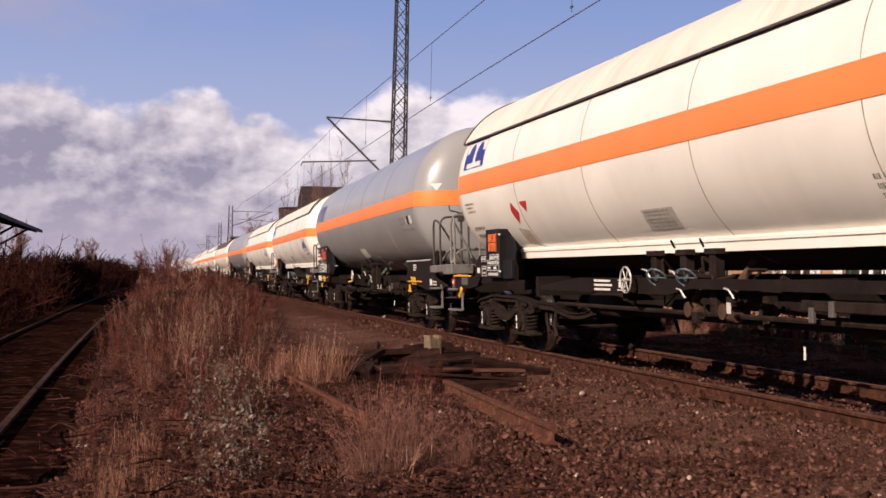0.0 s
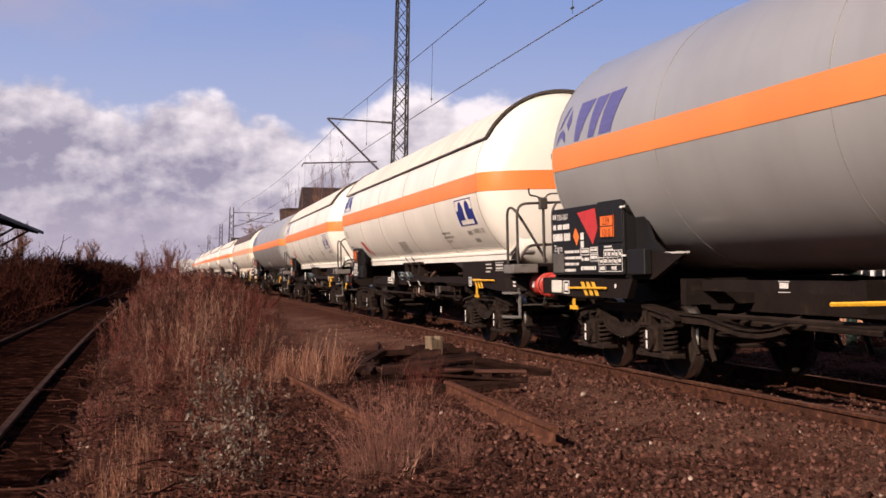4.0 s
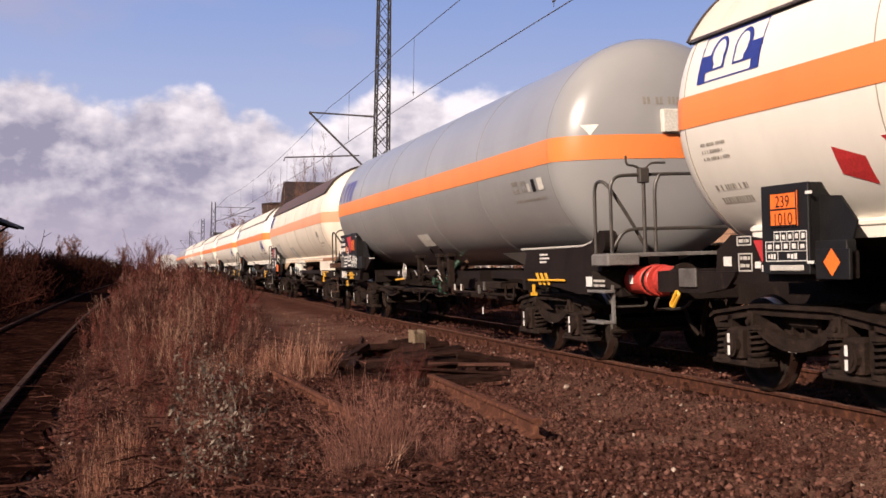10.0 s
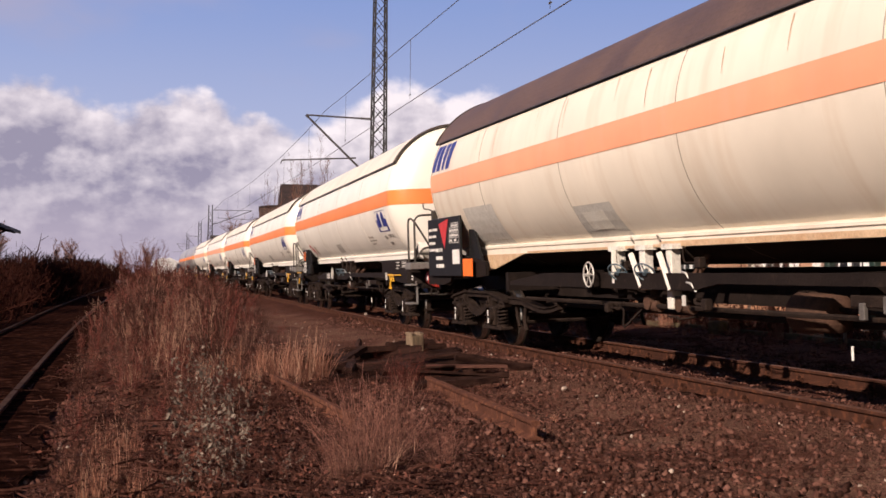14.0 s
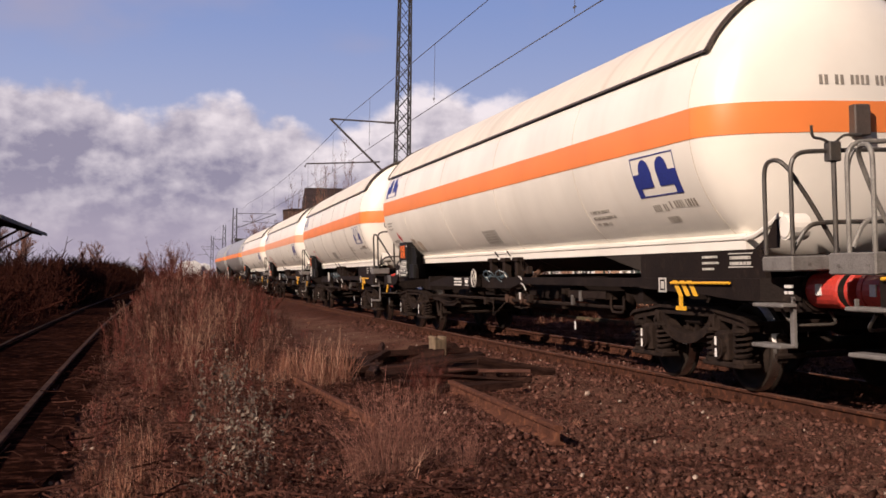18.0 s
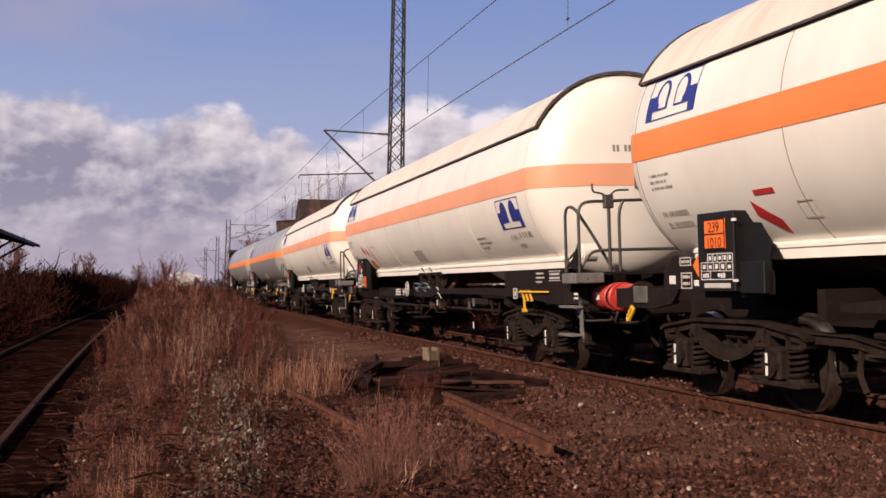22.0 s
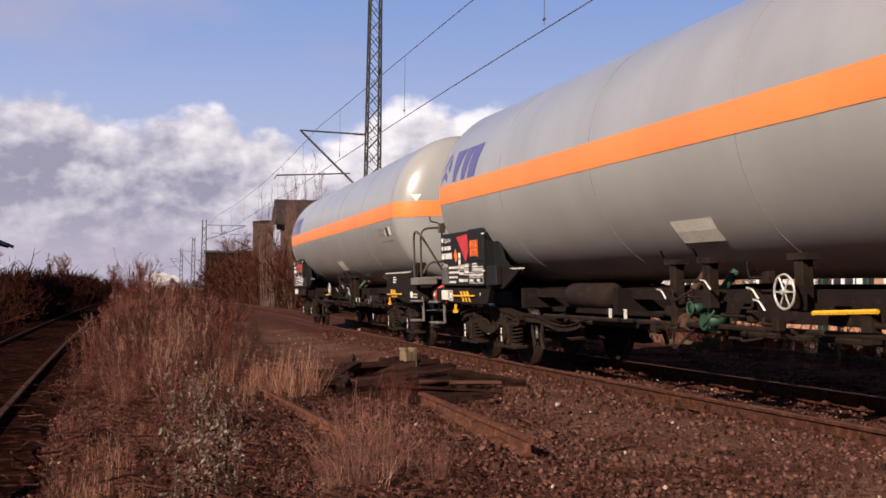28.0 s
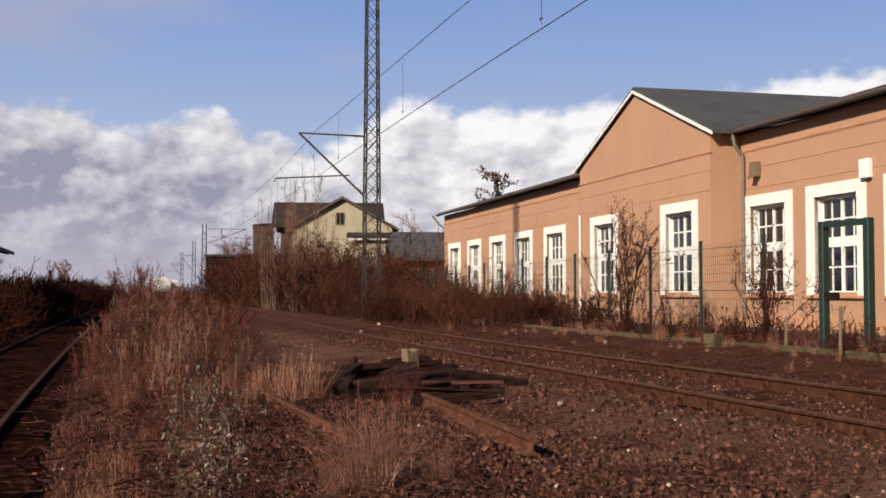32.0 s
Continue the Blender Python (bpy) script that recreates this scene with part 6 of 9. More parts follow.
    kl = Shape().tube(bent([(-1.1, F(4.9), 0.95), (-1.1, F(4.9), 0.74), (-1.1, F(4.5), 0.74), (-1.1, F(4.5), 0.95)], 0.08), 0.018, 6)
    part("pipe_loop", kl, M("bogie"), w)
    if kind in ("long", "white"):
        part("air_reservoir", Shape().lathe_y([(-0.5, 0.005), (-0.5, 0.10), (-0.44, 0.165), (0.44, 0.165), (0.5, 0.10), (0.5, 0.005)], 20), M("bogie"), w, "black air reservoir", smooth=True, at=pose(-0.72, R(6.35), 0.80))
    add_bogie(w, F(PIVOT), 1)
    add_bogie(w, R(PIVOT), -1)
    return w


RND = random.Random(11)


def pair_logo(w, y_left, z0, wd, ht, hollow):
    """Blue framed emblem: two rounded blobs, each with a block at the outer edge."""
    sh = frame_lines(Shape(), y_left, wd, z0, ht, 0.014)
    inner = Shape()
    for m in (1, -1):
        U = (lambda u: u) if m > 0 else (lambda u: 1 - u)
        def blk(sp, u0, u1, v0, v1, lift):
            a, b_ = sorted((U(u0), U(u1)))
            decal(sp, rect(y_left - wd * a, wd * (b_ - a), z0 + ht * v0, ht * (v1 - v0)), lift=lift)
        decal(sh, disc(y_left - wd * U(0.30), z0 + ht * 0.58, wd * 0.14, ht * 0.34), lift=0.006)
        blk(sh, 0.01, 0.20, 0.22, 0.58, 0.0065)
        blk(sh, 0.19, 0.43, 0.22, 0.52, 0.007)
        blk(sh, 0.01, 0.13, 0.0, 0.23, 0.0065)
        if hollow:
            decal(inner, disc(y_left - wd * U(0.31), z0 + ht * 0.58, wd * 0.095, ht * 0.26), lift=0.009)
            blk(inner, 0.26, 0.40, 0.26, 0.46, 0.0095)
    part("emblem", sh, M("logo_blue"), w, "blue framed emblem of two plain shapes")
    if hollow:
        part("emblem_filling", inner, M("lettering"), w, "white filling of the emblem")


def word_logo(w, y_left, z0, ht, mat, sizes, mark=True):
    """A company mark as plain slanted shapes."""
    sh = Shape()
    y = y_left
    sl = 0.42 * ht
    if mark:
        decal(sh, [(y, z0 + 0.02 * ht), (y - 0.30 * ht, z0 + 0.22 * ht), (y - 0.62 * ht, z0 + 0.02 * ht), (y - 0.55 * ht, z0 + 0.26 * ht), (y - 0.36 * ht, z0 + 0.42 * ht), (y - 0.12 * ht, z0 + 0.30 * ht)][::1])
        decal(sh, [(y - 0.04 * ht, z0 + 0.38 * ht), (y - 0.24 * ht, z0 + 0.52 * ht), (y - 0.52 * ht, z0 + 1.02 * ht), (y - 0.34 * ht, z0 + 0.96 * ht)])
        decal(sh, [(y - 0.52 * ht, z0 + 0.52 * ht), (y - 0.74 * ht, z0 + 0.34 * ht), (y - 0.82 * ht, z0 + 0.60 * ht), (y - 0.62 * ht, z0 + 0.92 * ht)])
        y -= 0.95 * ht
    for a, b_ in sizes:     # foot and head widths of each slanted shape
        o = max(0.0, b_ - a) / 2
        decal(sh, [(y - o * ht, z0), (y - (o + a) * ht, z0), (y - (o + a + b_) / 2 * ht - b_ / 2 * ht * 0.5 - sl * 0.5, z0 + ht), (y - sl * 0.5, z0 + ht)])
        y -= (max(a, b_) + 0.16) * ht
    part("company_mark", sh, mat, w, "company mark in plain slanted shapes")


def orange_plate(w, x, y_left, z0, wd=0.40, ht=0.30):
    p = part("hazard_plate", Shape().box(x - 0.012, x, y_left - wd, y_left, z0, z0 + ht, bevel=0.003), M("sign_orange"), w, "orange hazard number plate")
    fr = Shape()
    for a, b_, c, d in ((0, wd, 0, 0.014), (0, wd, ht - 0.014, ht), (0, wd, ht / 2 - 0.007, ht / 2 + 0.007), (0, 0.014, 0.014, ht - 0.014), (wd - 0.014, wd, 0.014, ht - 0.014)):
        fr.box(x - 0.0155, x - 0.0125, y_left - b_, y_left - a, z0 + c, z0 + d)
    word_flat(fr, "239", x - 0.015, y_left - wd * 0.22, z0 + ht * 0.56, ht * 0.48)
    word_flat(fr, "1010", x - 0.015, y_left - wd * 0.13, z0 + ht * 0.06, ht * 0.48)
    part("plate_number", fr, M("black_panel"), p)


def stencil_grid(sh, x, y_left, z0, wd, rows=3, cols=5):
    """Ruled boxes: a short row of letters over a full row of figures over a row of two wide boxes."""
    rh, rr = 0.084, random.Random(rows)
    for k in range(rows):
        a = 0.22 if k == rows - 1 else 0.0
        cells = (a, 0.30, 1.0) if k == 0 else tuple(a + (1 - a) * j / cols for j in range(cols + 1))
        for zz in (z0 + rh * k, z0 + rh * (k + 1)):
            sh.box(x - 0.003, x, y_left - wd, y_left - wd * a, zz - 0.004, zz + 0.004)
        for c in cells:
            yy = y_left - wd * c
            sh.box(x - 0.003, x, yy - 0.0035, yy + 0.0035, z0 + rh * k, z0 + rh * (k + 1))
        for c0, c1 in zip(cells, cells[1:]):
            mid, half = (c0 + c1) / 2 * wd, min((c1 - c0) * wd * 0.34, 0.075)
            n = max(1, int(half / 0.021)) if k else 3
            for j in range(n):
                yy = y_left - mid + half * ((2 * j + 1) / n - 1)
                sh.box(x - 0.004, x, yy - half / n * 0.62, yy + half / n * 0.62, z0 + rh * k + rr.uniform(0.016, 0.024), z0 + rh * k + rr.uniform(0.056, 0.066))


def small_placard(w, L, i, kind):
    """Narrow dark board at the rear of a white wagon, with orange plate and stencilled boxes."""
    R = lambda d: L / 2 - d
    brd = part("placard_board", Shape().box(-1.40, -1.37, R(3.62), R(2.93), 1.17, 1.945, bevel=0.006), M("black_panel"), w, "dark placard board")
    # bracket plate that joins the board to the tank
    br = [(R(3.60), 1.45), (R(4.04), 1.45), (R(4.10), 1.60), (R(3.90), 1.81), (R(3.60), 1.83)]
    part("board_bracket", Shape().extrude(br, 'x', -1.29, -1.27), M("black_panel"), w)
    part("side_box", Shape().box(-1.355, -1.26, R(4.05), R(3.63), 1.15, 1.45, bevel=0.008), M("black_panel"), w, "dark box beside the board")
    part("board_bracket", Shape().box(-1.37, -0.98, R(3.62), R(3.58), 1.17, 1.94), M("black_panel"), w)
    part("board_bracket", Shape().box(-1.37, -0.98, R(2.97), R(2.93), 1.17, 1.94), M("black_panel"), w)
    if kind != "low":
        orange_plate(w, -1.402, R(3.08), 1.58)
    else:
        orange_plate(w, -1.386, R(3.66), 1.19)
        part("flame_label", Shape().add([(-1.4035, R(3.13), 1.70), (-1.4035, R(3.27), 1.84), (-1.4035, R(3.41), 1.70), (-1.4035, R(3.27), 1.56)], [(0, 3, 2, 1)]), M("sign_red"), brd, "red diamond label")
        part("inspection_label", Shape().box(-1.4045, -1.401, R(3.54), R(3.44), 1.58, 1.68), M("lettering"), brd, "small white label")
    sh = Shape()
    stencil_grid(sh, -1.4005, R(2.99), 1.285, 0.60)
    part("stencil_grid_mark", sh, M("lettering"), brd, "white stencilled boxes")
    part("label_holder", Shape().box(-1.415, -1.401, R(3.55), R(3.06), 1.20, 1.25, bevel=0.006), M("pale_panel"), w, "grey label clip")
    if i in (6, 8):
        part("flame_label", Shape().add([(-1.3055, R(2.64), 1.43), (-1.3055, R(2.76), 1.54), (-1.3055, R(2.87), 1.42), (-1.3055, R(2.76), 1.31)], [(0, 3, 2, 1)]), M("sign_orange"), w, "orange diamond label")
    else:
        part("red_triangle", Shape().add([(-1.3055, R(2.64), 1.475), (-1.3055, R(2.92), 1.475), (-1.3055, R(2.78), 1.27)], [(0, 2, 1)]), [M("sign_red")], w, "red label")
    for y_, w_, z_, h_ in ((R(2.36), 0.24, 1.43, 0.09), (R(2.38), 0.23, 1.19, 0.17)):
        fr = Shape()
        for a_, b_, c_, d_ in ((0, w_, 0, 0.012), (0, w_, h_ - 0.012, h_), (0, 0.012, 0.012, h_ - 0.012), (w_ - 0.012, w_, 0.012, h_ - 0.012)):
            fr.box(-1.3065, -1.301, y_ - b_, y_ - a_, z_ + c_, z_ + d_)
        flat_bars(fr, -1.3025, y_ - 0.035, z_ + h_ - 0.03, (w_ - 0.07,) * (1 if h_ < 0.12 else 2), 0.04, 0.03, RND)
        part("label_frame", fr, M("pale_panel"), w, "pale framed stencil box")
    for y_, z_, s_ in ((R(2.12), 1.24, 0.09), (R(2.66), 1.22, 0.06), (R(2.77), 1.19, 0.06)):
        part("inspection_label", Shape().box(-1.3065, -1.301, y_ - s_ * 1.5, y_, z_, z_ + s_), M("lettering"), w, "small white label")
    if i == 3:
        part("rear_plate", Shape().box(-1.372, -1.34, R(4.10), R(3.66), 1.13, 1.38, bevel=0.005), M("black_panel"), w, "dark end plate")
        part("flame_label", Shape().add([(-1.3745, R(3.77), 1.27), (-1.3745, R(3.88), 1.385), (-1.3745, R(3.99), 1.27), (-1.3745, R(3.88), 1.155)], [(0, 3, 2, 1)]), M("sign_orange"), w, "orange diamond label")
    for z_ in (1.84, 1.26):
        part("corner_clip", Shape().box(-1.41, -1.398, R(3.68), R(3.60), z_, z_ + 0.025), M("lettering"), w, "white corner clip")
    link = [(R(1.26), 0.985), (R(1.315), 0.955), (R(1.17), 0.815), (R(1.12), 0.84)]
    part("yellow_hook", Shape().tube(bent([(-1.345, a_, b_) for a_, b_ in link + link[:1]], 0.035, 4), 0.020, 6), M("yellow"), w, "yellow hook link")
    part("grey_sign", Shape().box(-1.365, -1.342, R(1.68), R(1.34), 1.03, 1.22, bevel=0.006), M("rail_steel"), w, "grey ribbed plate")


REAR_LABELS = {      # hazard labels on the tank above the rear bogie: kind, far edge, height, width, height, slant
    0: (("poly", (4.30, 2.32), (4.53, 2.15), (4.34, 1.98), (4.21, 2.19)), ("tri", 4.67, 2.30, 0.33, 0.16, 0), ("torn", 4.16, 1.93, 0.40, 0.24, 0.05)),
    2: (("poly", (3.91, 2.10), (4.26, 2.08), (4.08, 1.93)), ("poly", (4.29, 2.07), (4.47, 1.87), (4.28, 1.73), (4.09, 1.90)), ("poly", (4.64, 1.87), (4.74, 1.78), (4.64, 1.72), (4.54, 1.80))),
    3: (("red", 3.95, 2.20, 0.36, 0.22, 0.11), ("tri", 4.56, 2.22, 0.34, 0.17, 0), ("torn", 4.60, 1.92, 0.36, 0.26, 0.04)),
    6: (("tri", 3.85, 2.07, 0.36, 0.17, 0), ("red", 4.25, 2.05, 0.30, 0.18, 0.16), ("plate", 4.72, 2.03, 0.36, 0.24, 0.03)),
    7: (("red", 2.62, 2.20, 0.24, 0.13, 0.14), ("plate", 3.65, 2.01, 0.36, 0.26, 0.02), ("torn", 4.1, 1.95, 0.3, 0.2, 0.03)),
    8: (("red", 3.90, 2.11, 0.34, 0.05, 0.0), ("red", 3.78, 2.02, 0.34, 0.14, 0.2), ("outline", 4.49, 1.97, 0.24, 0.16, 0)),
    9: (("red", 3.54, 2.28, 0.28, 0.16, 0.14), ("red", 4.00, 2.22, 0.22, 0.14, 0.15), ("torn", 4.42, 2.26, 0.36, 0.30, 0.26), ("orange", 3.80, 1.885, 0.46, 0.21, 0.0), ("outline", 4.67, 2.2, 0.55, 0.52, 0)),
    10: (("red", 3.95, 2.20, 0.30, 0.18, 0.15), ("outline", 4.6, 2.0, 0.3, 0.2, 0)),
}


def rear_labels(w, L, i):
    R = lambda d: L / 2 - d
    for row in REAR_LABELS[i]:
        if row[0] == "poly":
            part("hazard_label", decal(Shape(), [(R(d), z) for d, z in row[1:]]), M("sign_red"), w, "red hazard label")
            continue
        kind, d, z, wd, ht, sl = row
        y = R(d)
        quad = [(y, z), (y - wd, z - sl), (y - wd, z - sl - ht), (y, z - ht)]
        if kind == "tri":
            quad = [(y, z), (y - wd, z), (y - wd * 0.6, z - ht)]
        sh = Shape()
        if kind == "outline":
            frame_lines(sh, y, wd, z - ht, ht, 0.012)
        else:
            decal(sh, quad)
        mat, lab = {"red": ("sign_red", "red hazard label"), "tri": ("sign_red", "torn red hazard label"), "torn": ("worn_label", "scraped remains of a pale label"), "plate": ("worn_label", "faded hazard number sticker"), "outline": ("worn_label", "dirty outline of a removed label"), "orange": ("sign_orange", "orange hazard number sticker")}[kind]
        part("hazard_label", sh, M(mat), w, lab)
        if kind in ("plate", "orange"):
            bars = Shape()
            text_lines(bars, y - wd * 0.2, z - ht * 0.12, (wd * 0.6, wd * 0.7), ht * 0.5, ht * 0.05, random.Random(i))
            part("sticker_text", Shape().add([(p[0] - 0.003, p[1], p[2]) for p in bars.v], bars.f), M("dark_lettering"), w)


def white_marks(w, L, i, low_plate=False):
    R = lambda d: L / 2 - d
    F = lambda d: -L / 2 + d
    r = random.Random(i)
    hollow = i in (3, 8)
    pair_logo(w, R(2.02), 2.99, 1.06, 0.46, hollow)
    pair_logo(w, F(3.36), 2.09, 1.08, 0.45, hollow)
    small_placard(w, L, i, "low" if low_plate else "")
    for y_, z_, wd_, h_, g_ in ((R(2.02), 2.42, (0.44, 0.36, 0.46), 0.05, 0.02), (R(2.02), 2.02, (0.55, 0.52), 0.085, 0.04), (F(4.98), 2.03, (0.62, 0.72, 0.45), 0.06, 0.02), (F(3.16), 2.0, (0.34,), 0.12, 0.03), (F(2.74), 2.02, (0.32,), 0.12, 0.03), (F(2.36), 2.02, (0.24,), 0.13, 0.03), (F(2.98), 1.86, (0.28,), 0.10, 0.03)):
        part("lettering", text_lines(Shape(), y_, z_, wd_, h_, g_, r), M("dark_lettering"), w, "dark stencilled lettering")
    rear_labels(w, L, i)
    dp = 8.5 if L < 18.5 else 9.05
    part("data_plate", decal(Shape(), [(R(dp), 1.97), (R(dp + 0.78), 1.97), (R(dp + 0.74), 1.74), (R(dp - 0.06), 1.74)]), M("pale_panel"), w, "pale data plate")
    sh = Shape()
    for k in range(5):
        text_lines(sh, R(dp + 0.04), 1.95 - 0.042 * k, (0.62,), 0.028, 0.02, r)
    part("plate_text", Shape().add([(p[0] - 0.003, p[1], p[2]) for p in sh.v], sh.f), M("seam"), w)
    fb = flat_bars(Shape(), -1.243, R(7.0), 1.16, (0.5, 0.55, 0.5), 0.036, 0.018, r)
    part("sill_lettering", fb, M("lettering"), w)
    fb = flat_bars(Shape().box(-1.246, -1.241, R(8.0), R(7.72), 1.03, 1.04).box(-1.246, -1.241, R(8.0), R(7.72), 1.15, 1.16), -1.243, R(7.76), 1.13, (0.2,), 0.08, 0.02, r)
    part("sill_lettering", fb, M("lettering"), w)


def dome_depth(x, z):
    rad = math.hypot(x, z - TZ) / TR
    for (d0, k0), (d1, k1) in zip(DOME, DOME[1:]):
        if k1 <= rad <= k0:
            return d0 + (d1 - d0) * (k0 - rad) / (k0 - k1)
    return 0.0 if rad > 0.5 else 0.665


def end_number(w, L, seed, kind):
    """The number on the front end: plain bars on the dome, above the band."""
    rr = random.Random(seed)
    y0 = -L / 2 + TANK_F
    sh = Shape()
    x, z0 = -0.40, 3.29 if kind == "grey" else 3.07
    groups = (2, 2, 4, 4)
    for n in groups:
        for _ in range(n):
            k = 0.036
            ya, yb = y0 - dome_depth(x, z0) - 0.006, y0 - dome_depth(x + k, z0) - 0.006
            yt, yu = y0 - dome_depth(x, z0 + 0.095) - 0.006, y0 - dome_depth(x + k, z0 + 0.095) - 0.006
            sh.add([(x, ya, z0), (x + k, yb, z0), (x + k, yu, z0 + 0.095), (x, yt, z0 + 0.095)], [(0, 1, 2, 3)])
            x += k + 0.022
        x += 0.055
    part("end_lettering", sh, M("dark_lettering"), w, "dark stencilled number as plain bars")


def grey_marks(w, L, i):
    R = lambda d: L / 2 - d
    F = lambda d: -L / 2 + d
    r = random.Random(i)
    word_logo(w, R(1.83), 2.93, 0.50, M("violet"), ((0.26, 0.86), (0.36, 0.62), (0.70, 0.70)))
    x = -1.40
    pan = part("end_panel", Shape().box(x, -1.365, R(3.66), R(1.39), 1.235, 2.11, bevel=0.008), M("black_panel"), w, "black lettered end panel")
    for a, b_, z0, z1 in ((2.95, 3.66, 1.62, 2.125), (2.95, 3.66, 1.235, 1.60)):
        part("panel_board", Shape().box(x - 0.016, x, R(b_), R(a), z0, z1, bevel=0.004), M("black_panel"), pan)
    sh = flat_bars(Shape(), x, R(1.44), 2.04, (0.10,), 0.085, 0.05, r)
    word_flat(sh, "TEN-RIV", x - 0.002, R(1.58), 1.96, 0.105)
    flat_bars(sh, x, R(1.44), 1.90, (0.10, ), 0.085, 0.05, r)
    flat_bars(sh, x, R(1.60), 1.90, (0.40, ), 0.085, 0.05, r)
    flat_bars(sh, x, R(1.43), 1.78, (0.60,), 0.125, 0.05, r)
    word_flat(sh, "Zagns", x - 0.002, R(1.46), 1.545, 0.125)
    part("panel_lettering", sh, M("lettering"), pan, "white panel lettering")
    part("panel_lettering", flat_bars(Shape(), x, R(1.84), 1.55, (0.48, 0.56, 0.46, 0.36), 0.045, 0.035, r), M("lettering"), pan, "small white panel lettering")
    sh = Shape()
    for y_, z_, w_, h_ in ((R(2.36), 1.48, 0.28, 0.09), (R(2.68), 1.50, 0.24, 0.08), (R(2.68), 1.40, 0.24, 0.09)):
        for a_, b_, c_, d_ in ((0, w_, 0, 0.010), (0, w_, h_ - 0.010, h_), (0, 0.010, 0.01, h_ - 0.01), (w_ - 0.010, w_, 0.01, h_ - 0.01)):
            sh.box(x - 0.004, x - 0.0005, y_ - b_, y_ - a_, z_ + c_, z_ + d_)
        flat_bars(sh, x, y_ - 0.03, z_ + h_ - 0.02, (w_ - 0.06,), h_ - 0.04, 0.02, r)
    flat_bars(sh, x, R(2.40), 1.45, (0.24,), 0.05, 0.02, r)
    flat_bars(sh, x, R(2.38), 1.34, (0.46,), 0.06, 0.02, r)
    part("panel_stencil", sh, M("lettering"), pan, "white ruled stencil boxes")
    sh = Shape()
    stencil_grid(sh, x - 0.0165, R(2.98), 1.275, 0.67)
    flat_bars(sh, x - 0.0165, R(3.14), 1.585, (0.22, 0.26), 0.026, 0.014, r)
    part("stencil_grid_mark", sh, M("lettering"), pan, "white stencilled boxes")
    orange_plate(w, x - 0.018, R(3.05), 1.68, 0.39, 0.28)
    for z_, d_ in ((2.02, 3.70), (1.45, 3.70)):
        part("corner_clip", Shape().box(x - 0.03, x - 0.012, R(d_ + 0.05), R(d_ - 0.06), z_, z_ + 0.022), M("lettering"), w, "white corner clip")
    red, small = Shape(), Shape()
    if i in (1, 4, 11):
        red.add([(x - 0.004, R(2.29), 2.03), (x - 0.004, R(2.86), 2.06), (x - 0.004, R(2.93), 1.81), (x - 0.004, R(2.77), 1.61)], [(0, 3, 2, 1)])
        small.add([(x - 0.004, R(2.13), 1.74), (x - 0.004, R(2.23), 1.84), (x - 0.004, R(2.34), 1.72), (x - 0.004, R(2.25), 1.61)], [(0, 3, 2, 1)])
        part("flame_label", small, M("sign_orange"), pan, "orange diamond label")
    else:
        red.add([(x - 0.004, R(2.22), 1.90), (x - 0.004, R(2.48), 2.08), (x - 0.004, R(2.66), 1.90), (x - 0.004, R(2.50), 1.67)], [(0, 3, 2, 1)])
        red.add([(x - 0.0045, R(2.64), 1.95), (x - 0.0045, R(2.92), 1.96), (x - 0.0045, R(2.84), 1.72)], [(0, 2, 1)])
    part("hazard_label", red, M("sign_red"), pan, "red diamond hazard label")
    part("inspection_label", Shape().box(x - 0.004, x - 0.0005, R(2.48), R(2.38), 1.68, 1.77), M("lettering"), pan, "small white label")
    part("inspection_label", Shape().box(x - 0.004, x - 0.0005, R(2.48), R(2.38), 1.58, 1.66), M("lettering"), pan, "small white label")
    part("mesh_plate", Shape().box(x - 0.012, x, R(1.80), R(1.44), 1.26, 1.52, bevel=0.005), M("rail_steel"), pan, "grey mesh plate")
    # bracket plates that join the panel to the tank, and the box behind it
    br = [(R(3.66), 1.20), (R(4.35), 1.50), (R(4.1), 1.62), (R(3.85), 1.95), (R(3.66), 2.11)]
    part("panel_bracket", Shape().extrude(br, 'x', -1.24, -1.20), M("black_panel"), w)
    for a in (3.66, 1.43):
        part("panel_bracket", Shape().box(-1.365, -0.98, R(a), R(a - 0.04), 1.2, 2.05), M("black_panel"), w)
    part("side_box", Shape().box(-1.395, -1.30, R(4.18), R(3.72), 1.235, 1.53, bevel=0.01), M("black_panel"), w, "dark box beside the panel")
    part("label_holder", Shape().box(-1.372, -1.342, R(1.58), R(1.25), 0.99, 1.155, bevel=0.006), M("cream_panel"), w, "white label holder")
    fr = Shape()
    for a_, b_, c_, d_ in ((1.62, 1.82, 0.98, 0.995), (1.62, 1.82, 1.14, 1.155), (1.62, 1.635, 0.995, 1.14), (1.805, 1.82, 0.995, 1.14), (1.67, 1.77, 1.02, 1.12)):
        fr.box(-1.348, -1.342, R(b_), R(a_), c_, d_)
    part("box_mark", fr, M("lettering"), w, "white framed stencil mark")
    if i != 12:
        part("lever", Shape().tube([(-1.37, R(1.85), 1.06), (-1.37, R(3.05), 1.07)], 0.015, 6), M("yellow"), w, "yellow lever bar")
        st = Shape()
        for k in range(3):
            st.extrude([(R(2.70) + k * 0.17, 0.97), (R(2.79) + k * 0.17, 0.97), (R(2.65) + k * 0.17, 1.14), (R(2.56) + k * 0.17, 1.14)][::-1], 'x', -1.349, -1.342)
        part("hazard_stripe", st, M("yellow"), w, "yellow warning stripes")
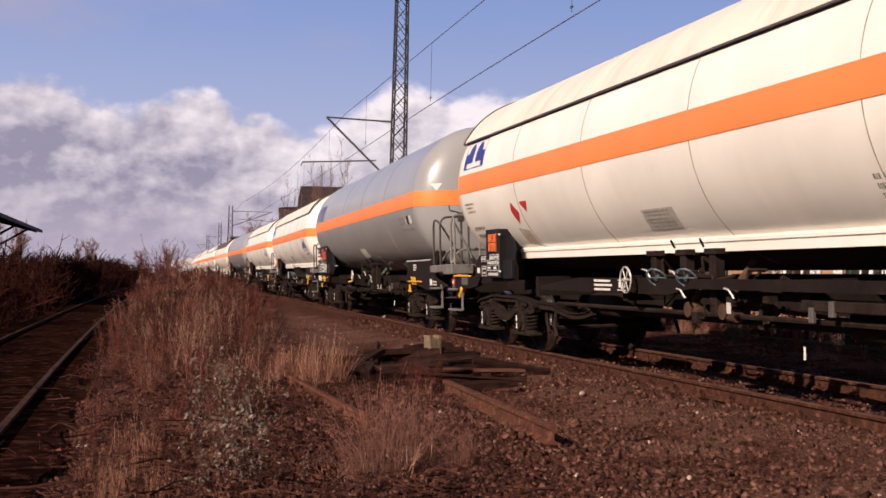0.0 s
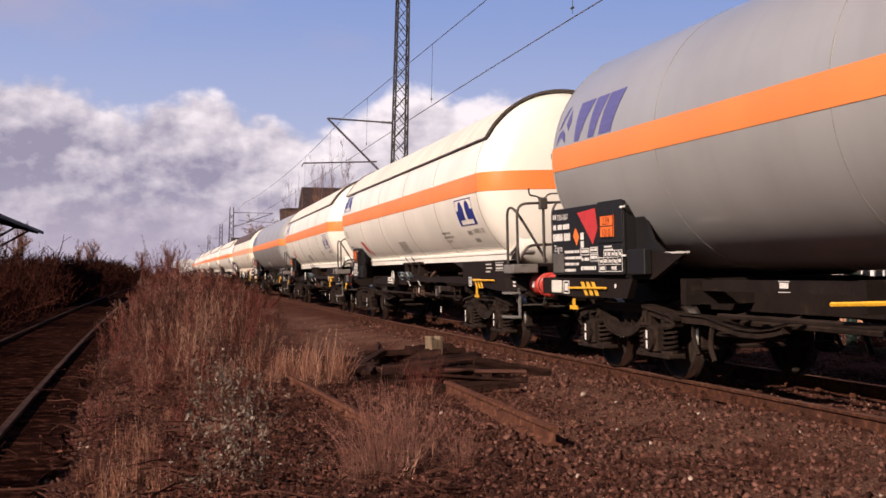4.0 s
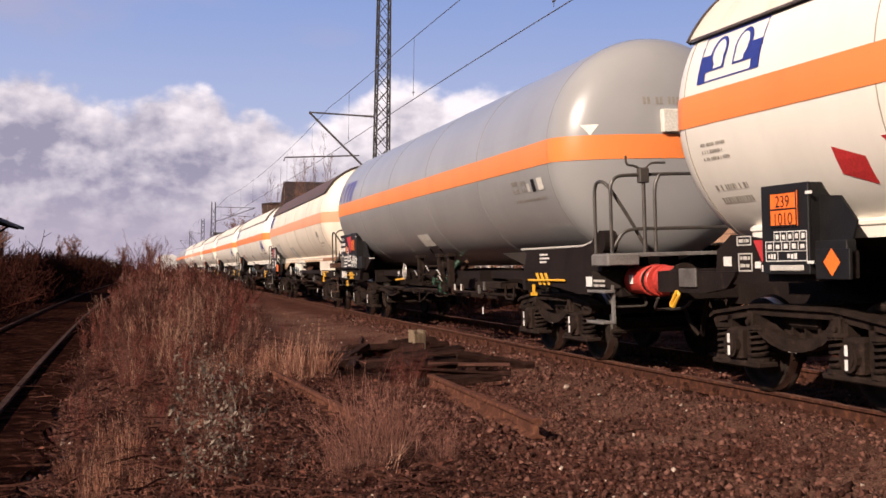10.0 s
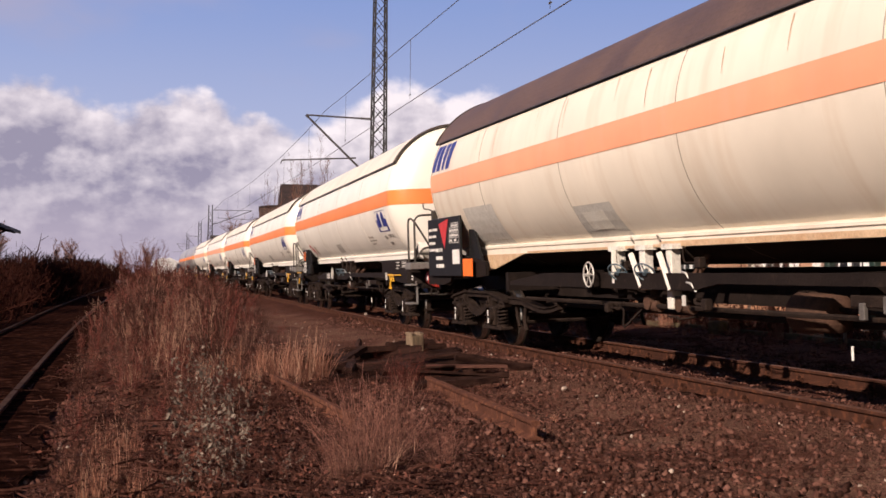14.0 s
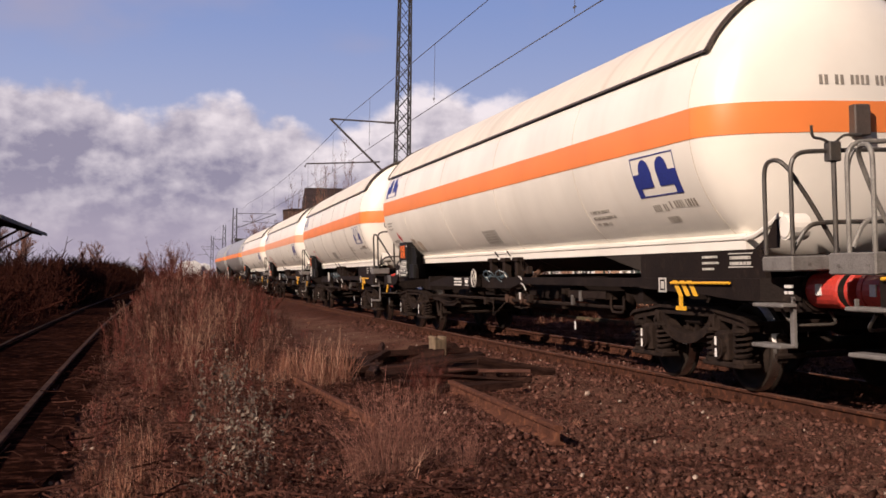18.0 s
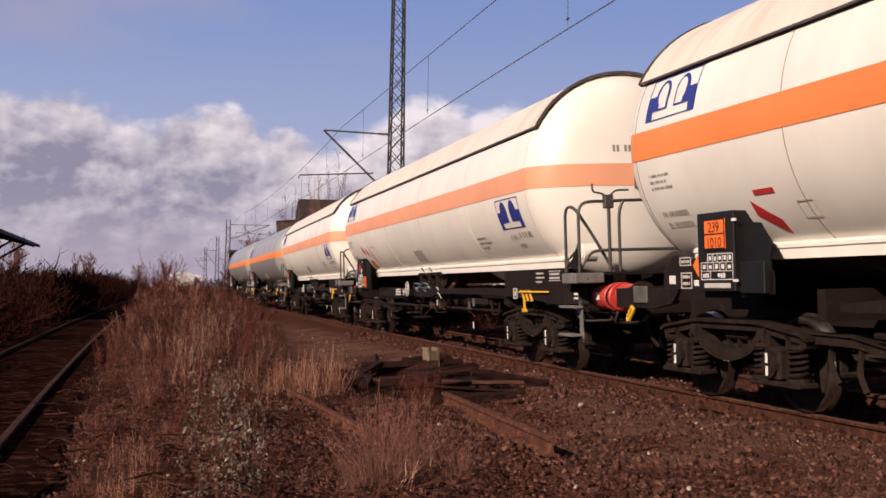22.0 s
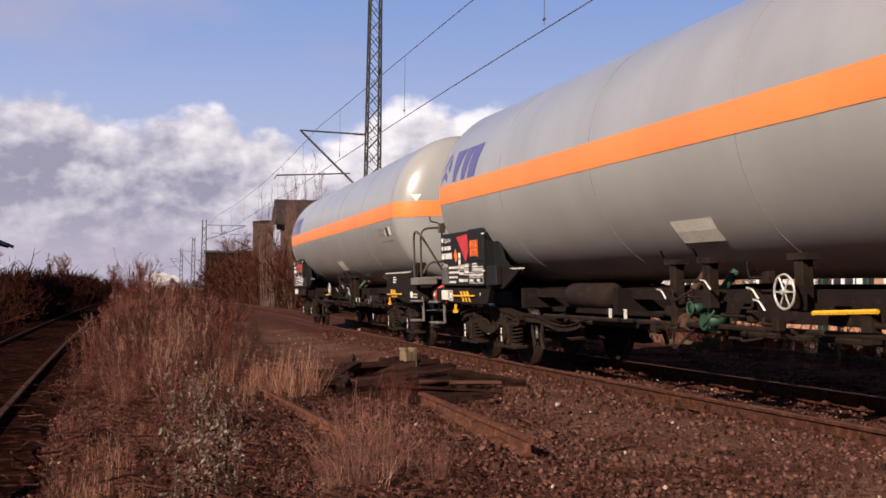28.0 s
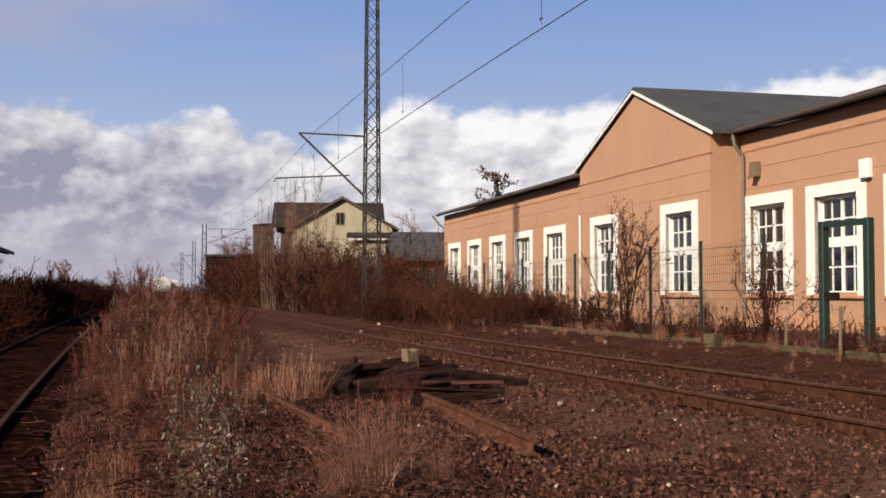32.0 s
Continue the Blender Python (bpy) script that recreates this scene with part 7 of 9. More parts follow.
        part("yellow_hook", Shape().box(-1.37, -1.345, R(2.03), R(1.98), 0.80, 0.92).box(-1.37, -1.345, R(2.12), R(1.89), 0.78, 0.83), M("yellow"), w, "yellow anchor-shaped jacking mark")
    for d, wd, z0, h in ((3.40, 0.26, 2.28, 0.17), (3.03, 0.20, 2.29, 0.15)):
        sh = frame_lines(Shape(), F(d), wd, z0, h, 0.012)
        text_lines(sh, F(d) - 0.03, z0 + h - 0.02, (wd - 0.06, wd - 0.06), 0.07, 0.02, r)
        part("tank_label", sh, M("dark_lettering"), w, "framed stencil box")
    part("tank_label", decal(Shape(), rect(F(2.60), 0.13, 2.27, 0.17), lift=0.007), M("black_panel"), w, "small black label")
    part("tank_label", decal(Shape(), rect(F(2.36), 0.20, 2.28, 0.16), lift=0.008), M("cream_panel"), w, "white square label")
    part("tank_label", decal(Shape(), rect(F(2.78), 0.10, 2.28, 0.11), lift=0.008), M("pale_panel"), w, "small pale label")
    part("lettering", text_lines(Shape(), F(3.42), 2.19, (1.25,), 0.06, 0.02, r), M("dark_lettering"), w, "dark stencilled lettering")
    pl = decal(Shape(), [(F(9.97), 1.89), (F(9.13), 1.89), (F(9.17), 1.66), (F(9.99), 1.66)], lift=0.02)
    part("data_plate", pl, M("cream_panel"), w, "worn white data plate")
    yz = lambda x_, z_: (x_, F(TANK_F) - dome_depth(x_, z_) - 0.008, z_)
    part("end_triangle", Shape().add([yz(-1.20, 3.04), yz(-0.98, 3.04), yz(-1.09, 2.90)], [(0, 2, 1)]), M("lettering"), w, "white warning triangle")
    part("saddle_label", flat_bars(Shape(), -1.302, F(2.75), 1.42, (0.3, 0.36, 0.25), 0.03, 0.02, r), M("lettering"), w)
    part("saddle_label", flat_bars(Shape(), -1.344, R(3.26), 1.12, (0.06,), 0.06, 0.02, r), M("lettering"), w)
    part("sill_label", flat_bars(Shape().box(-0.946, -0.941, R(6.35), R(6.15), 1.055, 1.06).box(-0.946, -0.941, R(6.35), R(6.15), 1.16, 1.165), -0.943, R(6.18), 1.15, (0.14,), 0.07, 0.02, r), M("lettering"), w)
    if i == 11:
        part("air_reservoir", Shape().lathe_y([(-0.62, 0.005), (-0.62, 0.10), (-0.56, 0.16), (0.56, 0.16), (0.62, 0.10), (0.62, 0.005)], 20), M("bogie"), w, "dark air reservoir", smooth=True, at=pose(-1.05, F(12.4), 1.09))


def aged_marks(w, L):
    R = lambda d: L / 2 - d
    F = lambda d: -L / 2 + d
    r = random.Random(77)
    word_logo(w, R(1.80), 2.96, 0.44, M("logo_blue"), ((0.42, 0.42), (0.46, 0.30), (0.26, 0.46), (0.46, 0.46)), False)
    pan = part("end_panel", Shape().box(-1.40, -1.36, R(3.05), R(1.10), 1.13, 2.15, bevel=0.008), M("black_panel"), w, "black lettered end panel")
    part("panel_bracket", Shape().extrude([(R(3.05), 1.13), (R(3.75), 1.30), (R(3.5), 1.62), (R(3.25), 2.0), (R(3.05), 2.15)], 'x', -1.24, -1.20), M("black_panel"), w)
    sh = flat_bars(Shape(), -1.401, R(1.16), 1.98, (0.55, 0.5, 0.4, 0.45), 0.06, 0.06, r)
    flat_bars(sh, -1.401, R(1.6), 1.62, (0.4, 0.4, 0.5), 0.08, 0.06, r)
    part("panel_lettering", sh, M("lettering"), pan, "white panel lettering")
    sh = Shape()
    stencil_grid(sh, -1.401, R(2.45), 1.70, 0.52, 4, 4)
    sh.box(-1.404, -1.401, R(3.0), R(2.6), 1.34, 1.58)
    part("stencil_grid_mark", sh, M("lettering"), pan, "white stencilled boxes")
    part("hazard_label", Shape().add([(-1.405, R(1.8), 2.05), (-1.405, R(2.4), 2.12), (-1.405, R(2.15), 1.6)], [(0, 2, 1)]), M("sign_red"), pan, "red hazard label")
    part("orange_plate", Shape().box(-1.40, -1.37, R(3.62), R(3.16), 1.13, 1.42, bevel=0.004), M("sign_orange"), w, "orange plate")
    for y, wd, z0, h in ((R(3.20), 1.55, 1.60, 0.64), (R(7.55), 1.22, 1.60, 0.43)):
        part("patch", decal(Shape(), [(y, z0), (y - wd, z0), (y - wd, z0 + h), (y - 0.12, z0 + h)]), M("pale_panel"), w, "grey repainted patch")
    part("data_plate", decal(Shape(), rect(R(7.85), 0.62, 1.72, 0.22), lift=0.01), M("cream_panel"), w, "white data plate")
    part("tank_label", text_lines(decal(Shape(), rect(F(3.36), 0.36, 2.20, 0.17), lift=0.004), F(3.28), 2.17, (0.2, 0.12), 0.07, 0.02, r), M("dark_lettering"), w, "dark stencil box")
    part("lettering", text_lines(Shape(), F(3.3), 2.03, (0.95, 0.4), 0.06, 0.03, r), M("dark_lettering"), w, "dark stencilled lettering")
    for k in range(11):
        y = R(2.8) - 1.25 * k + r.uniform(-0.3, 0.3)
        z1 = r.uniform(3.3, 3.48)
        z0 = z1 - r.uniform(0.25, 0.55)
        part("rust_run", decal(Shape(), [(y, z1), (y - 0.016, z1), (y - 0.05, z0), (y - 0.045, z0)], lift=0.007), M("rust_stain"), w, "rust run")
    for s_, a_, b_ in ((0, 2.2, 5.4), (1, 5.4, 9.8), (2, 9.8, 14.0)):
        part("rust_edge", Shape().box(-1.036, -1.031, F(b_), F(a_), 1.468, 1.50 + 0.03 * (s_ % 2)), M("rust_stain"), w, "rust along the skirt")
    # skirt folded down over the bogie at each end, streaked with rust
    part("rust_edge", Shape().box(-1.056, -1.0, F(4.6), F(1.58), 1.47, 1.565, bevel=0.006), M("rust_band"), w, "brown rust along the front of the skirt")
    pol = [(R(3.2), 1.20), (R(3.75), 1.23), (R(5.2), 1.47), (R(3.3), 1.47)]
    part("skirt_flap", Shape().extrude(pol[::-1], 'x', -1.06, -1.03), M("rust_stain"), w, "rust-stained skirt flap")
    for d, z0, z1, b_ in ((10.6, 1.06, 1.46, 0), (9.9, 1.02, 1.40, 1), (9.2, 1.0, 1.40, 1)):
        part("white_leg", Shape().tube([(-1.22, F(d) + 0.25 * b_, z1), (-1.22, F(d), z0)], 0.035, 6), M("cream_panel"), w, "white-painted valve strut")


def rear_platform(w, L):
    """A second set of rails and steps at the rear end, in pale grey."""
    R = lambda d: L / 2 - d
    hand_rails(w, R, M("pale_rail"))
    part("platform", Shape().box(-1.32, 1.32, R(0.86), R(0.28), 1.345, 1.395, bevel=0.008), M("step_grey"), w, "grey step platform")
    part("platform_box", Shape().box(-1.42, -1.0, R(0.9), R(0.30), 1.22, 1.40, bevel=0.012), M("step_grey"), w, "grey boxed corner step")
    for s in (-1, 1):
        end_steps(w, R, s, 0.92, M("step_grey"))
    part("lever", Shape().tube([(-1.37, R(0.9), 1.19), (-1.37, R(1.9), 1.19)], 0.016, 6), M("yellow"), w, "yellow lever bar")


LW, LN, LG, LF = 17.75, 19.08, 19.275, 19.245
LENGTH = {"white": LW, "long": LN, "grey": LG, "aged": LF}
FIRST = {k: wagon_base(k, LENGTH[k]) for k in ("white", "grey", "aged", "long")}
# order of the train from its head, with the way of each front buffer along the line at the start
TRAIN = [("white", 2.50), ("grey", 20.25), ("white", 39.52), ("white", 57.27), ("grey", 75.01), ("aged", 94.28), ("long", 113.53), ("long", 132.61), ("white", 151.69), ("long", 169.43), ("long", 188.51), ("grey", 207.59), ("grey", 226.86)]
WAGONS = []
used = set()
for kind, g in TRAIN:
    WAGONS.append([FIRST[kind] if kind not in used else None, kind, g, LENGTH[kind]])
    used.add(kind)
for row in WAGONS:
    if row[0] is None:
        row[0] = copy_thing(FIRST[row[1]], Matrix())
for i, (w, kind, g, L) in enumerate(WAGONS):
    if kind in ("white", "long"):
        white_marks(w, L, i, i == 9)
    elif kind == "grey":
        grey_marks(w, L, i)
    else:
        aged_marks(w, L)
    if i == 11:
        for s in (-1, 1):
            end_steps(w, lambda d, k=L / 2: k - d, s, 0.92, M("step_grey"))
    if i == 11:     # this one carries its valve gear the other way round
        for o in w.children:
            if o.name.split(".")[0] in ("brake_handwheel", "handwheel_bracket", "valve_bracket", "valve", "valve_gear", "paper_tag") or (o.name.startswith("lever") and abs(o.bound_box[0][1] + L / 2 - 11.0) < 1.2):
                mid = 0.5 * (o.bound_box[0][1] + o.bound_box[6][1]) + o.matrix_basis.translation.y + L / 2
                o.matrix_basis = pose(0, 18.4 - 2 * mid, 0) @ o.matrix_basis
    if i in (0, 6):
        rear_platform(w, L)
    end_number(w, L, i, kind)
    if i in (9, 10):
        for o in w.children:
            if o.name.startswith("orange_band"):
                o.material_slots[0].link = 'OBJECT'
                o.material_slots[0].material = M("pale_orange")
                tagged(o, label="sun-bleached orange band")


# ---- sleepers, clips and loose things by the track ----
_sl = Shape().box(-1.3, 1.3, -0.125, 0.125, -0.32, -0.165, bevel=0.02).mesh("sleeper", M("old_wood"))
_sl2 = Shape().box(-1.3, 1.3, -0.125, 0.125, -0.32, -0.165, bevel=0.02).mesh("sleeper", M("siding_shade"))
_cs = Shape().box(-0.035, 0.035, -0.045, 0.045, -0.165, -0.105, bevel=0.01)
_cs.cyl((0, 0, -0.105), (0, 0, -0.065), 0.02, 6)
_cs.box(-0.022, 0.022, -0.022, 0.022, -0.095, -0.075)
_cl = _cs.mesh("rail_clip", M("rust"))
s = -24.0
k = 0
while s < 62:
    m = main_frame(s, 0)
    share("sleeper", _sl, main_track, m @ pose(noise.noise((k, 1, 1)) * 0.05, 0, 0, 0, 0, noise.noise((k, 4, 1)) * 1.2))
    if s < 34:
        for n_off in (-HALF, HALF):
            for e in (-0.085, 0.085):
                share("rail_clip", _cl, main_track, m @ pose(n_off + e, 0, 0))
    s += 0.64
    k += 1
for k in range(118):
    y = -23.68 + 0.66 * k
    share("sleeper", _sl2, left_track, left_frame(y, 0) @ pose(noise.noise((k, 9, 1)) * 0.06, 0, 0, 0, 0, noise.noise((k, 6, 3)) * 1.5))


def loose_rail(a, b_, label, roll=0.0):
    a, b_ = Vector(a), Vector(b_)
    d = b_ - a
    m = Matrix.Translation(a) @ pose(0, 0, 0, 0, 0, -math.degrees(math.atan2(d.x, d.y))) @ pose(0, 0, 0, math.degrees(math.asin(d.z / d.length))) @ pose(0, 0, 0, 0, roll)
    n = 12
    fr = [m @ pose(0, d.length * i / n, 0) for i in range(n + 1)]
    ob = sweep_rail(fr, "loose_rail", None)
    ob.data.materials.clear()
    ob.data.materials.append(M("loose_rust"))
    ob.data.materials.append(M("loose_rust"))
    tagged(ob, label=label, category="rail", group="scrapped rails")


loose_rail((3.36, 8.25, -0.035), (3.62, 12.1, -0.03), "cut length of rusty rail lying on the gravel")
loose_rail((2.0, 8.75, -0.01), (1.86, 12.0, 0.03), "rusty rail half buried in dead weeds", roll=12)


def old_beam(x0, y0, x1, y1, z, w, h, label, mat="old_wood", roll=0.0, pitch=0.0):
    a, b_ = Vector((x0, y0, z)), Vector((x1, y1, z))
    d = b_ - a
    ln = d.length
    n, sh = 7, Shape()
    rows = []
    for i in range(n + 1):
        q = i / n
        e = 0.012 * math.sin(i * 2.3 + x0 * 5)
        ww, hh = w / 2 * (1 - 0.06 * abs(math.sin(i * 1.7))), h / 2 * (1 - 0.08 * abs(math.sin(i * 2.9)))
        rows.append([(ln * q, -ww + e, -hh + 0.01), (ln * q, ww + e, -hh), (ln * q, ww + e - 0.012, hh), (ln * q, -ww + e + 0.014, hh - 0.012)])
    v = [p for r in rows for p in r]
    f = [(0, 1, 2, 3), tuple(range(4 * n, 4 * n + 4))[::-1]]
    for i in range(n):
        for j in range(4):
            f.append((4 * i + j, 4 * i + 4 + j, 4 * i + 4 + (j + 1) % 4, 4 * i + (j + 1) % 4))
    sh.add(v, f)
    ob = part("old_sleeper", sh, M(mat), at=Matrix.Translation(a) @ pose(0, 0, 0, 0, 0, math.degrees(math.atan2(d.y, d.x))) @ pose(0, 0, 0, roll, pitch))
    tagged(ob, label=label, category="sleeper", group="heap of old sleepers")


for args in ((2.55, 13.2, 4.3, 12.95, -0.14, 0.22, 0.12), (2.7, 13.9, 4.7, 13.6, -0.12, 0.24, 0.12), (2.6, 14.7, 4.4, 15.3, -0.10, 0.24, 0.13), (3.55, 12.35, 4.6, 12.55, -0.16, 0.2, 0.10), (2.75, 13.7, 4.6, 14.5, -0.03, 0.22, 0.11),
             (3.0, 15.3, 4.9, 15.8, -0.08, 0.24, 0.13), (3.3, 15.2, 4.9, 15.6, 0.04, 0.22, 0.11), (2.7, 14.2, 3.9, 15.6, 0.02, 0.18, 0.09), (3.4, 14.6, 5.1, 14.3, -0.10, 0.2, 0.10), (2.45, 12.6, 3.3, 13.3, -0.12, 0.18, 0.10),
             (4.0, 15.9, 5.3, 16.4, -0.08, 0.22, 0.12), (4.35, 13.35, 5.0, 13.2, -0.13, 0.16, 0.09), (2.9, 13.0, 3.3, 14.4, -0.02, 0.12, 0.06), (3.7, 13.9, 4.9, 14.9, 0.03, 0.14, 0.06)):
    old_beam(*args, "rotten dark wooden sleeper thrown on the heap", roll=noise.noise((args[0], args[1], 0)) * 25, pitch=noise.noise((args[1], args[0], 3)) * 6)
_hr = random.Random(23)
for _ in range(26):
    x_, y_ = _hr.uniform(2.5, 4.9), _hr.uniform(12.5, 16.0)
    a_, l_ = _hr.uniform(-0.5, 0.6) + (1.5 if _hr.random() < 0.15 else 0), _hr.uniform(0.35, 1.3)
    old_beam(x_, y_, x_ + l_ * math.cos(a_), y_ + l_ * math.sin(a_), _hr.uniform(-0.12, 0.06), _hr.uniform(0.05, 0.2), _hr.uniform(0.04, 0.11), "broken dark piece of rotten sleeper on the heap", roll=_hr.uniform(-35, 35), pitch=_hr.uniform(-9, 9))
old_beam(3.95, 13.3, 4.95, 13.12, -0.02, 0.10, 0.05, "split reddish timber on the sleeper heap", "rotten_red")
blk = Shape().box(-0.10, 0.10, -0.09, 0.09, -0.05, 0.20, bevel=0.015)
blk.box(-0.10, -0.045, -0.09, 0.09, 0.20, 0.235)
blk.box(0.045, 0.10, -0.09, 0.09, 0.20, 0.225)
tagged(part("timber_stub", blk, M("pale_wood"), at=pose(4.42, 15.45, 0.06, 3, -4, 14)), label="pale sawn timber stub standing on the sleeper heap", category="timber")


# ---- bulk meshes: twigs, blades, leaves and stones ----
def bulk(name, v, f, mats, slots=None, parent=None, smooth=False):
    v, f = np.asarray(v, dtype=np.float32), np.asarray(f, dtype=np.int32)
    me = bpy.data.meshes.new(name)
    me.vertices.add(len(v))
    me.vertices.foreach_set("co", v.ravel())
    me.loops.add(f.size)
    me.loops.foreach_set("vertex_index", f.ravel())
    me.polygons.add(len(f))
    me.polygons.foreach_set("loop_start", np.arange(0, f.size, f.shape[1], dtype=np.int32))
    for m in mats:
        me.materials.append(m)
    if slots is not None:
        me.polygons.foreach_set("material_index", np.asarray(slots, dtype=np.int32))
    if smooth:
        me.polygons.foreach_set("use_smooth", np.ones(len(f), dtype=bool))
    me.update(calc_edges=True)
    ob = new(name, me)
    if parent is not None:
        ob.parent = parent
    return ob


def tubes(paths, radii, sides=3):
    """paths: (N, K, 3); radii: (N, K). Open tubes as quads."""
    P = np.asarray(paths, float)
    N, K, _ = P.shape
    if sides == 1:      # hair-thin twigs: one strip each, turned at random
        d = np.gradient(P, axis=1)
        d /= np.linalg.norm(d, axis=2, keepdims=True) + 1e-9
        f = np.random.default_rng(N).normal(0, 1, (N, 1, 3))
        u = np.cross(d, f)
        u *= np.asarray(radii)[..., None] * 1.25 / (np.linalg.norm(u, axis=2, keepdims=True) + 1e-9)
        V = np.stack([P - u, P + u], 2)
        idx = np.arange(N * K * 2).reshape(N, K, 2)
        return V.reshape(-1, 3), np.stack([idx[:, :-1, 0], idx[:, :-1, 1], idx[:, 1:, 1], idx[:, 1:, 0]], -1).reshape(-1, 4)
    d = np.gradient(P, axis=1)
    d /= np.linalg.norm(d, axis=2, keepdims=True) + 1e-9
    ref = np.where(np.abs(d[..., 2:3]) > 0.9, np.array([1.0, 0, 0]), np.array([0, 0, 1.0]))
    u = np.cross(d, ref)
    u /= np.linalg.norm(u, axis=2, keepdims=True) + 1e-9
    w = np.cross(d, u)
    a = np.arange(sides) * 2 * np.pi / sides
    r = np.asarray(radii)[..., None, None]
    V = P[:, :, None, :] + r * (u[:, :, None, :] * np.cos(a)[:, None] + w[:, :, None, :] * np.sin(a)[:, None])
    idx = np.arange(N * K * sides).reshape(N, K, sides)
    q = np.stack([idx[:, :-1, :], np.roll(idx, -1, 2)[:, :-1, :], np.roll(idx, -1, 2)[:, 1:, :], idx[:, 1:, :]], -1)
    return V.reshape(-1, 3), q.reshape(-1, 4)


def arcs(rng, base, direc, length, k=4, droop=0.3, wob=0.06):
    """Curved paths: base (N,3), direc (N,3) unit, length (N,)."""
    t = np.linspace(0, 1, k)[None, :, None]
    L = length[:, None, None]
    p = base[:, None, :] + direc[:, None, :] * L * t
    p[..., 2] -= (droop * L * t ** 2)[..., 0]
    n = len(base)
    p += np.cumsum(rng.normal(0, 1, (n, k, 3)), 1) * wob * L * (t > 0)
    return p


def unit(v):
    return v / (np.linalg.norm(v, axis=-1, keepdims=True) + 1e-9)


class Plant:
    """A template plant: quads and their material slots, grown from stems and side shoots."""

    def __init__(self, seed):
        self.rng = np.random.default_rng(seed)
        self.v, self.f, self.s, self.n = [], [], [], 0

    def put(self, v, f, slot):
        self.v.append(v)
        self.f.append(f + self.n)
        self.s.append(np.full(len(f), slot))
        self.n += len(v)

    def stems(self, n, h, spread, r, lean=0.4, droop=0.15, k=5, foot=0.1, slot=0, wob=0.04, sides=3):
        g = self.rng
        a = g.uniform(0, 2 * np.pi, n)
        base = np.stack([np.cos(a) * g.uniform(0, foot, n), np.sin(a) * g.uniform(0, foot, n), np.zeros(n)], 1)
        e = np.abs(g.normal(0, lean, n))
        d = unit(np.stack([np.cos(a) * np.sin(e), np.sin(a) * np.sin(e), np.cos(e)], 1))
        P = arcs(g, base, d, h * g.uniform(0.55, 1.0, n), k, droop, wob)
        R = r * np.linspace(1, 0.35, k)[None, :] * g.uniform(0.6, 1.1, (n, 1))
        self.put(*tubes(P, R, sides), slot)
        return P

    def shoots(self, P, per, length, r, up=0.3, droop=0.1, k=3, lo=0.25, slot=0, wob=0.06, spread=0.9, sides=3):
        g = self.rng
        n, K, _ = P.shape
        i = np.repeat(np.arange(n), per)
        t = g.uniform(lo, 1.0, len(i)) * (K - 1)
        j = np.minimum(t.astype(int), K - 2)
        fr = (t - j)[:, None]
        base = P[i, j] * (1 - fr) + P[i, j + 1] * fr
        along = unit(P[i, j + 1] - P[i, j])
        d = unit(along * 0.6 + g.normal(0, spread, (len(i), 3)) * 0.6 + np.array([0, 0, up]))
        ln = length * g.uniform(0.35, 1.0, len(i)) * (1.15 - 0.55 * t / (K - 1))
        Q = arcs(g, base, d, ln, k, droop, wob)
        R = r * np.linspace(1, 0.3, k)[None, :] * g.uniform(0.7, 1.1, (len(i), 1))
        self.put(*tubes(Q, R, sides), slot)
        return Q

    def leaves(self, P, per, size, slot, lo=0.2, hang=0.2):
        g = self.rng
        n, K, _ = P.shape
        i = np.repeat(np.arange(n), per)
        t = g.uniform(lo, 1.0, len(i)) * (K - 1)
        j = np.minimum(t.astype(int), K - 2)
        fr = (t - j)[:, None]
        c = P[i, j] * (1 - fr) + P[i, j + 1] * fr
        a = unit(g.normal(0, 1, (len(i), 3)) - np.array([0, 0, hang]))
        b_ = unit(np.cross(a, g.normal(0, 1, (len(i), 3))))
        z = np.cross(a, b_)
        L = size * g.uniform(0.5, 1.2, (len(i), 1))
        v = np.stack([c, c + a * L * 0.5 + b_ * L * 0.26 + z * L * 0.10, c + a * L, c + a * L * 0.5 - b_ * L * 0.26 + z * L * 0.10], 1).reshape(-1, 3)
        self.put(v, np.arange(len(v)).reshape(-1, 4), slot)

    def blades(self, n, h, r, slot, lean=0.35, foot=0.1, k=4):
        g = self.rng
        a = g.uniform(0, 2 * np.pi, n)
        rr = foot * np.sqrt(g.uniform(0, 1, n))
        b2 = g.uniform(0, 2 * np.pi, n)
        base = np.stack([np.cos(b2) * rr, np.sin(b2) * rr, np.zeros(n)], 1)
        e = np.abs(g.normal(0, lean, n))
        d = unit(np.stack([np.cos(a) * np.sin(e), np.sin(a) * np.sin(e), np.cos(e)], 1))
        P = arcs(g, base, d, h * g.uniform(0.4, 1.0, n), k, 0.22, 0.03)
        sx = np.stack([-np.sin(a), np.cos(a), np.zeros(n)], 1)[:, None, :]
        W = (r * np.array([1.0, 0.9, 0.6, 0.1])[:k][None, :, None]) * g.uniform(0.6, 1.2, (n, 1, 1))
        V = np.stack([P - sx * W, P + sx * W], 2)
        idx = np.arange(n * k * 2).reshape(n, k, 2)
        q = np.stack([idx[:, :-1, 0], idx[:, :-1, 1], idx[:, 1:, 1], idx[:, 1:, 0]], -1).reshape(-1, 4)
        self.put(V.reshape(-1, 3), q, slot)
        return P

    def done(self):
        self.V, self.F, self.S = np.concatenate(self.v), np.concatenate(self.f), np.concatenate(self.s)
        return self


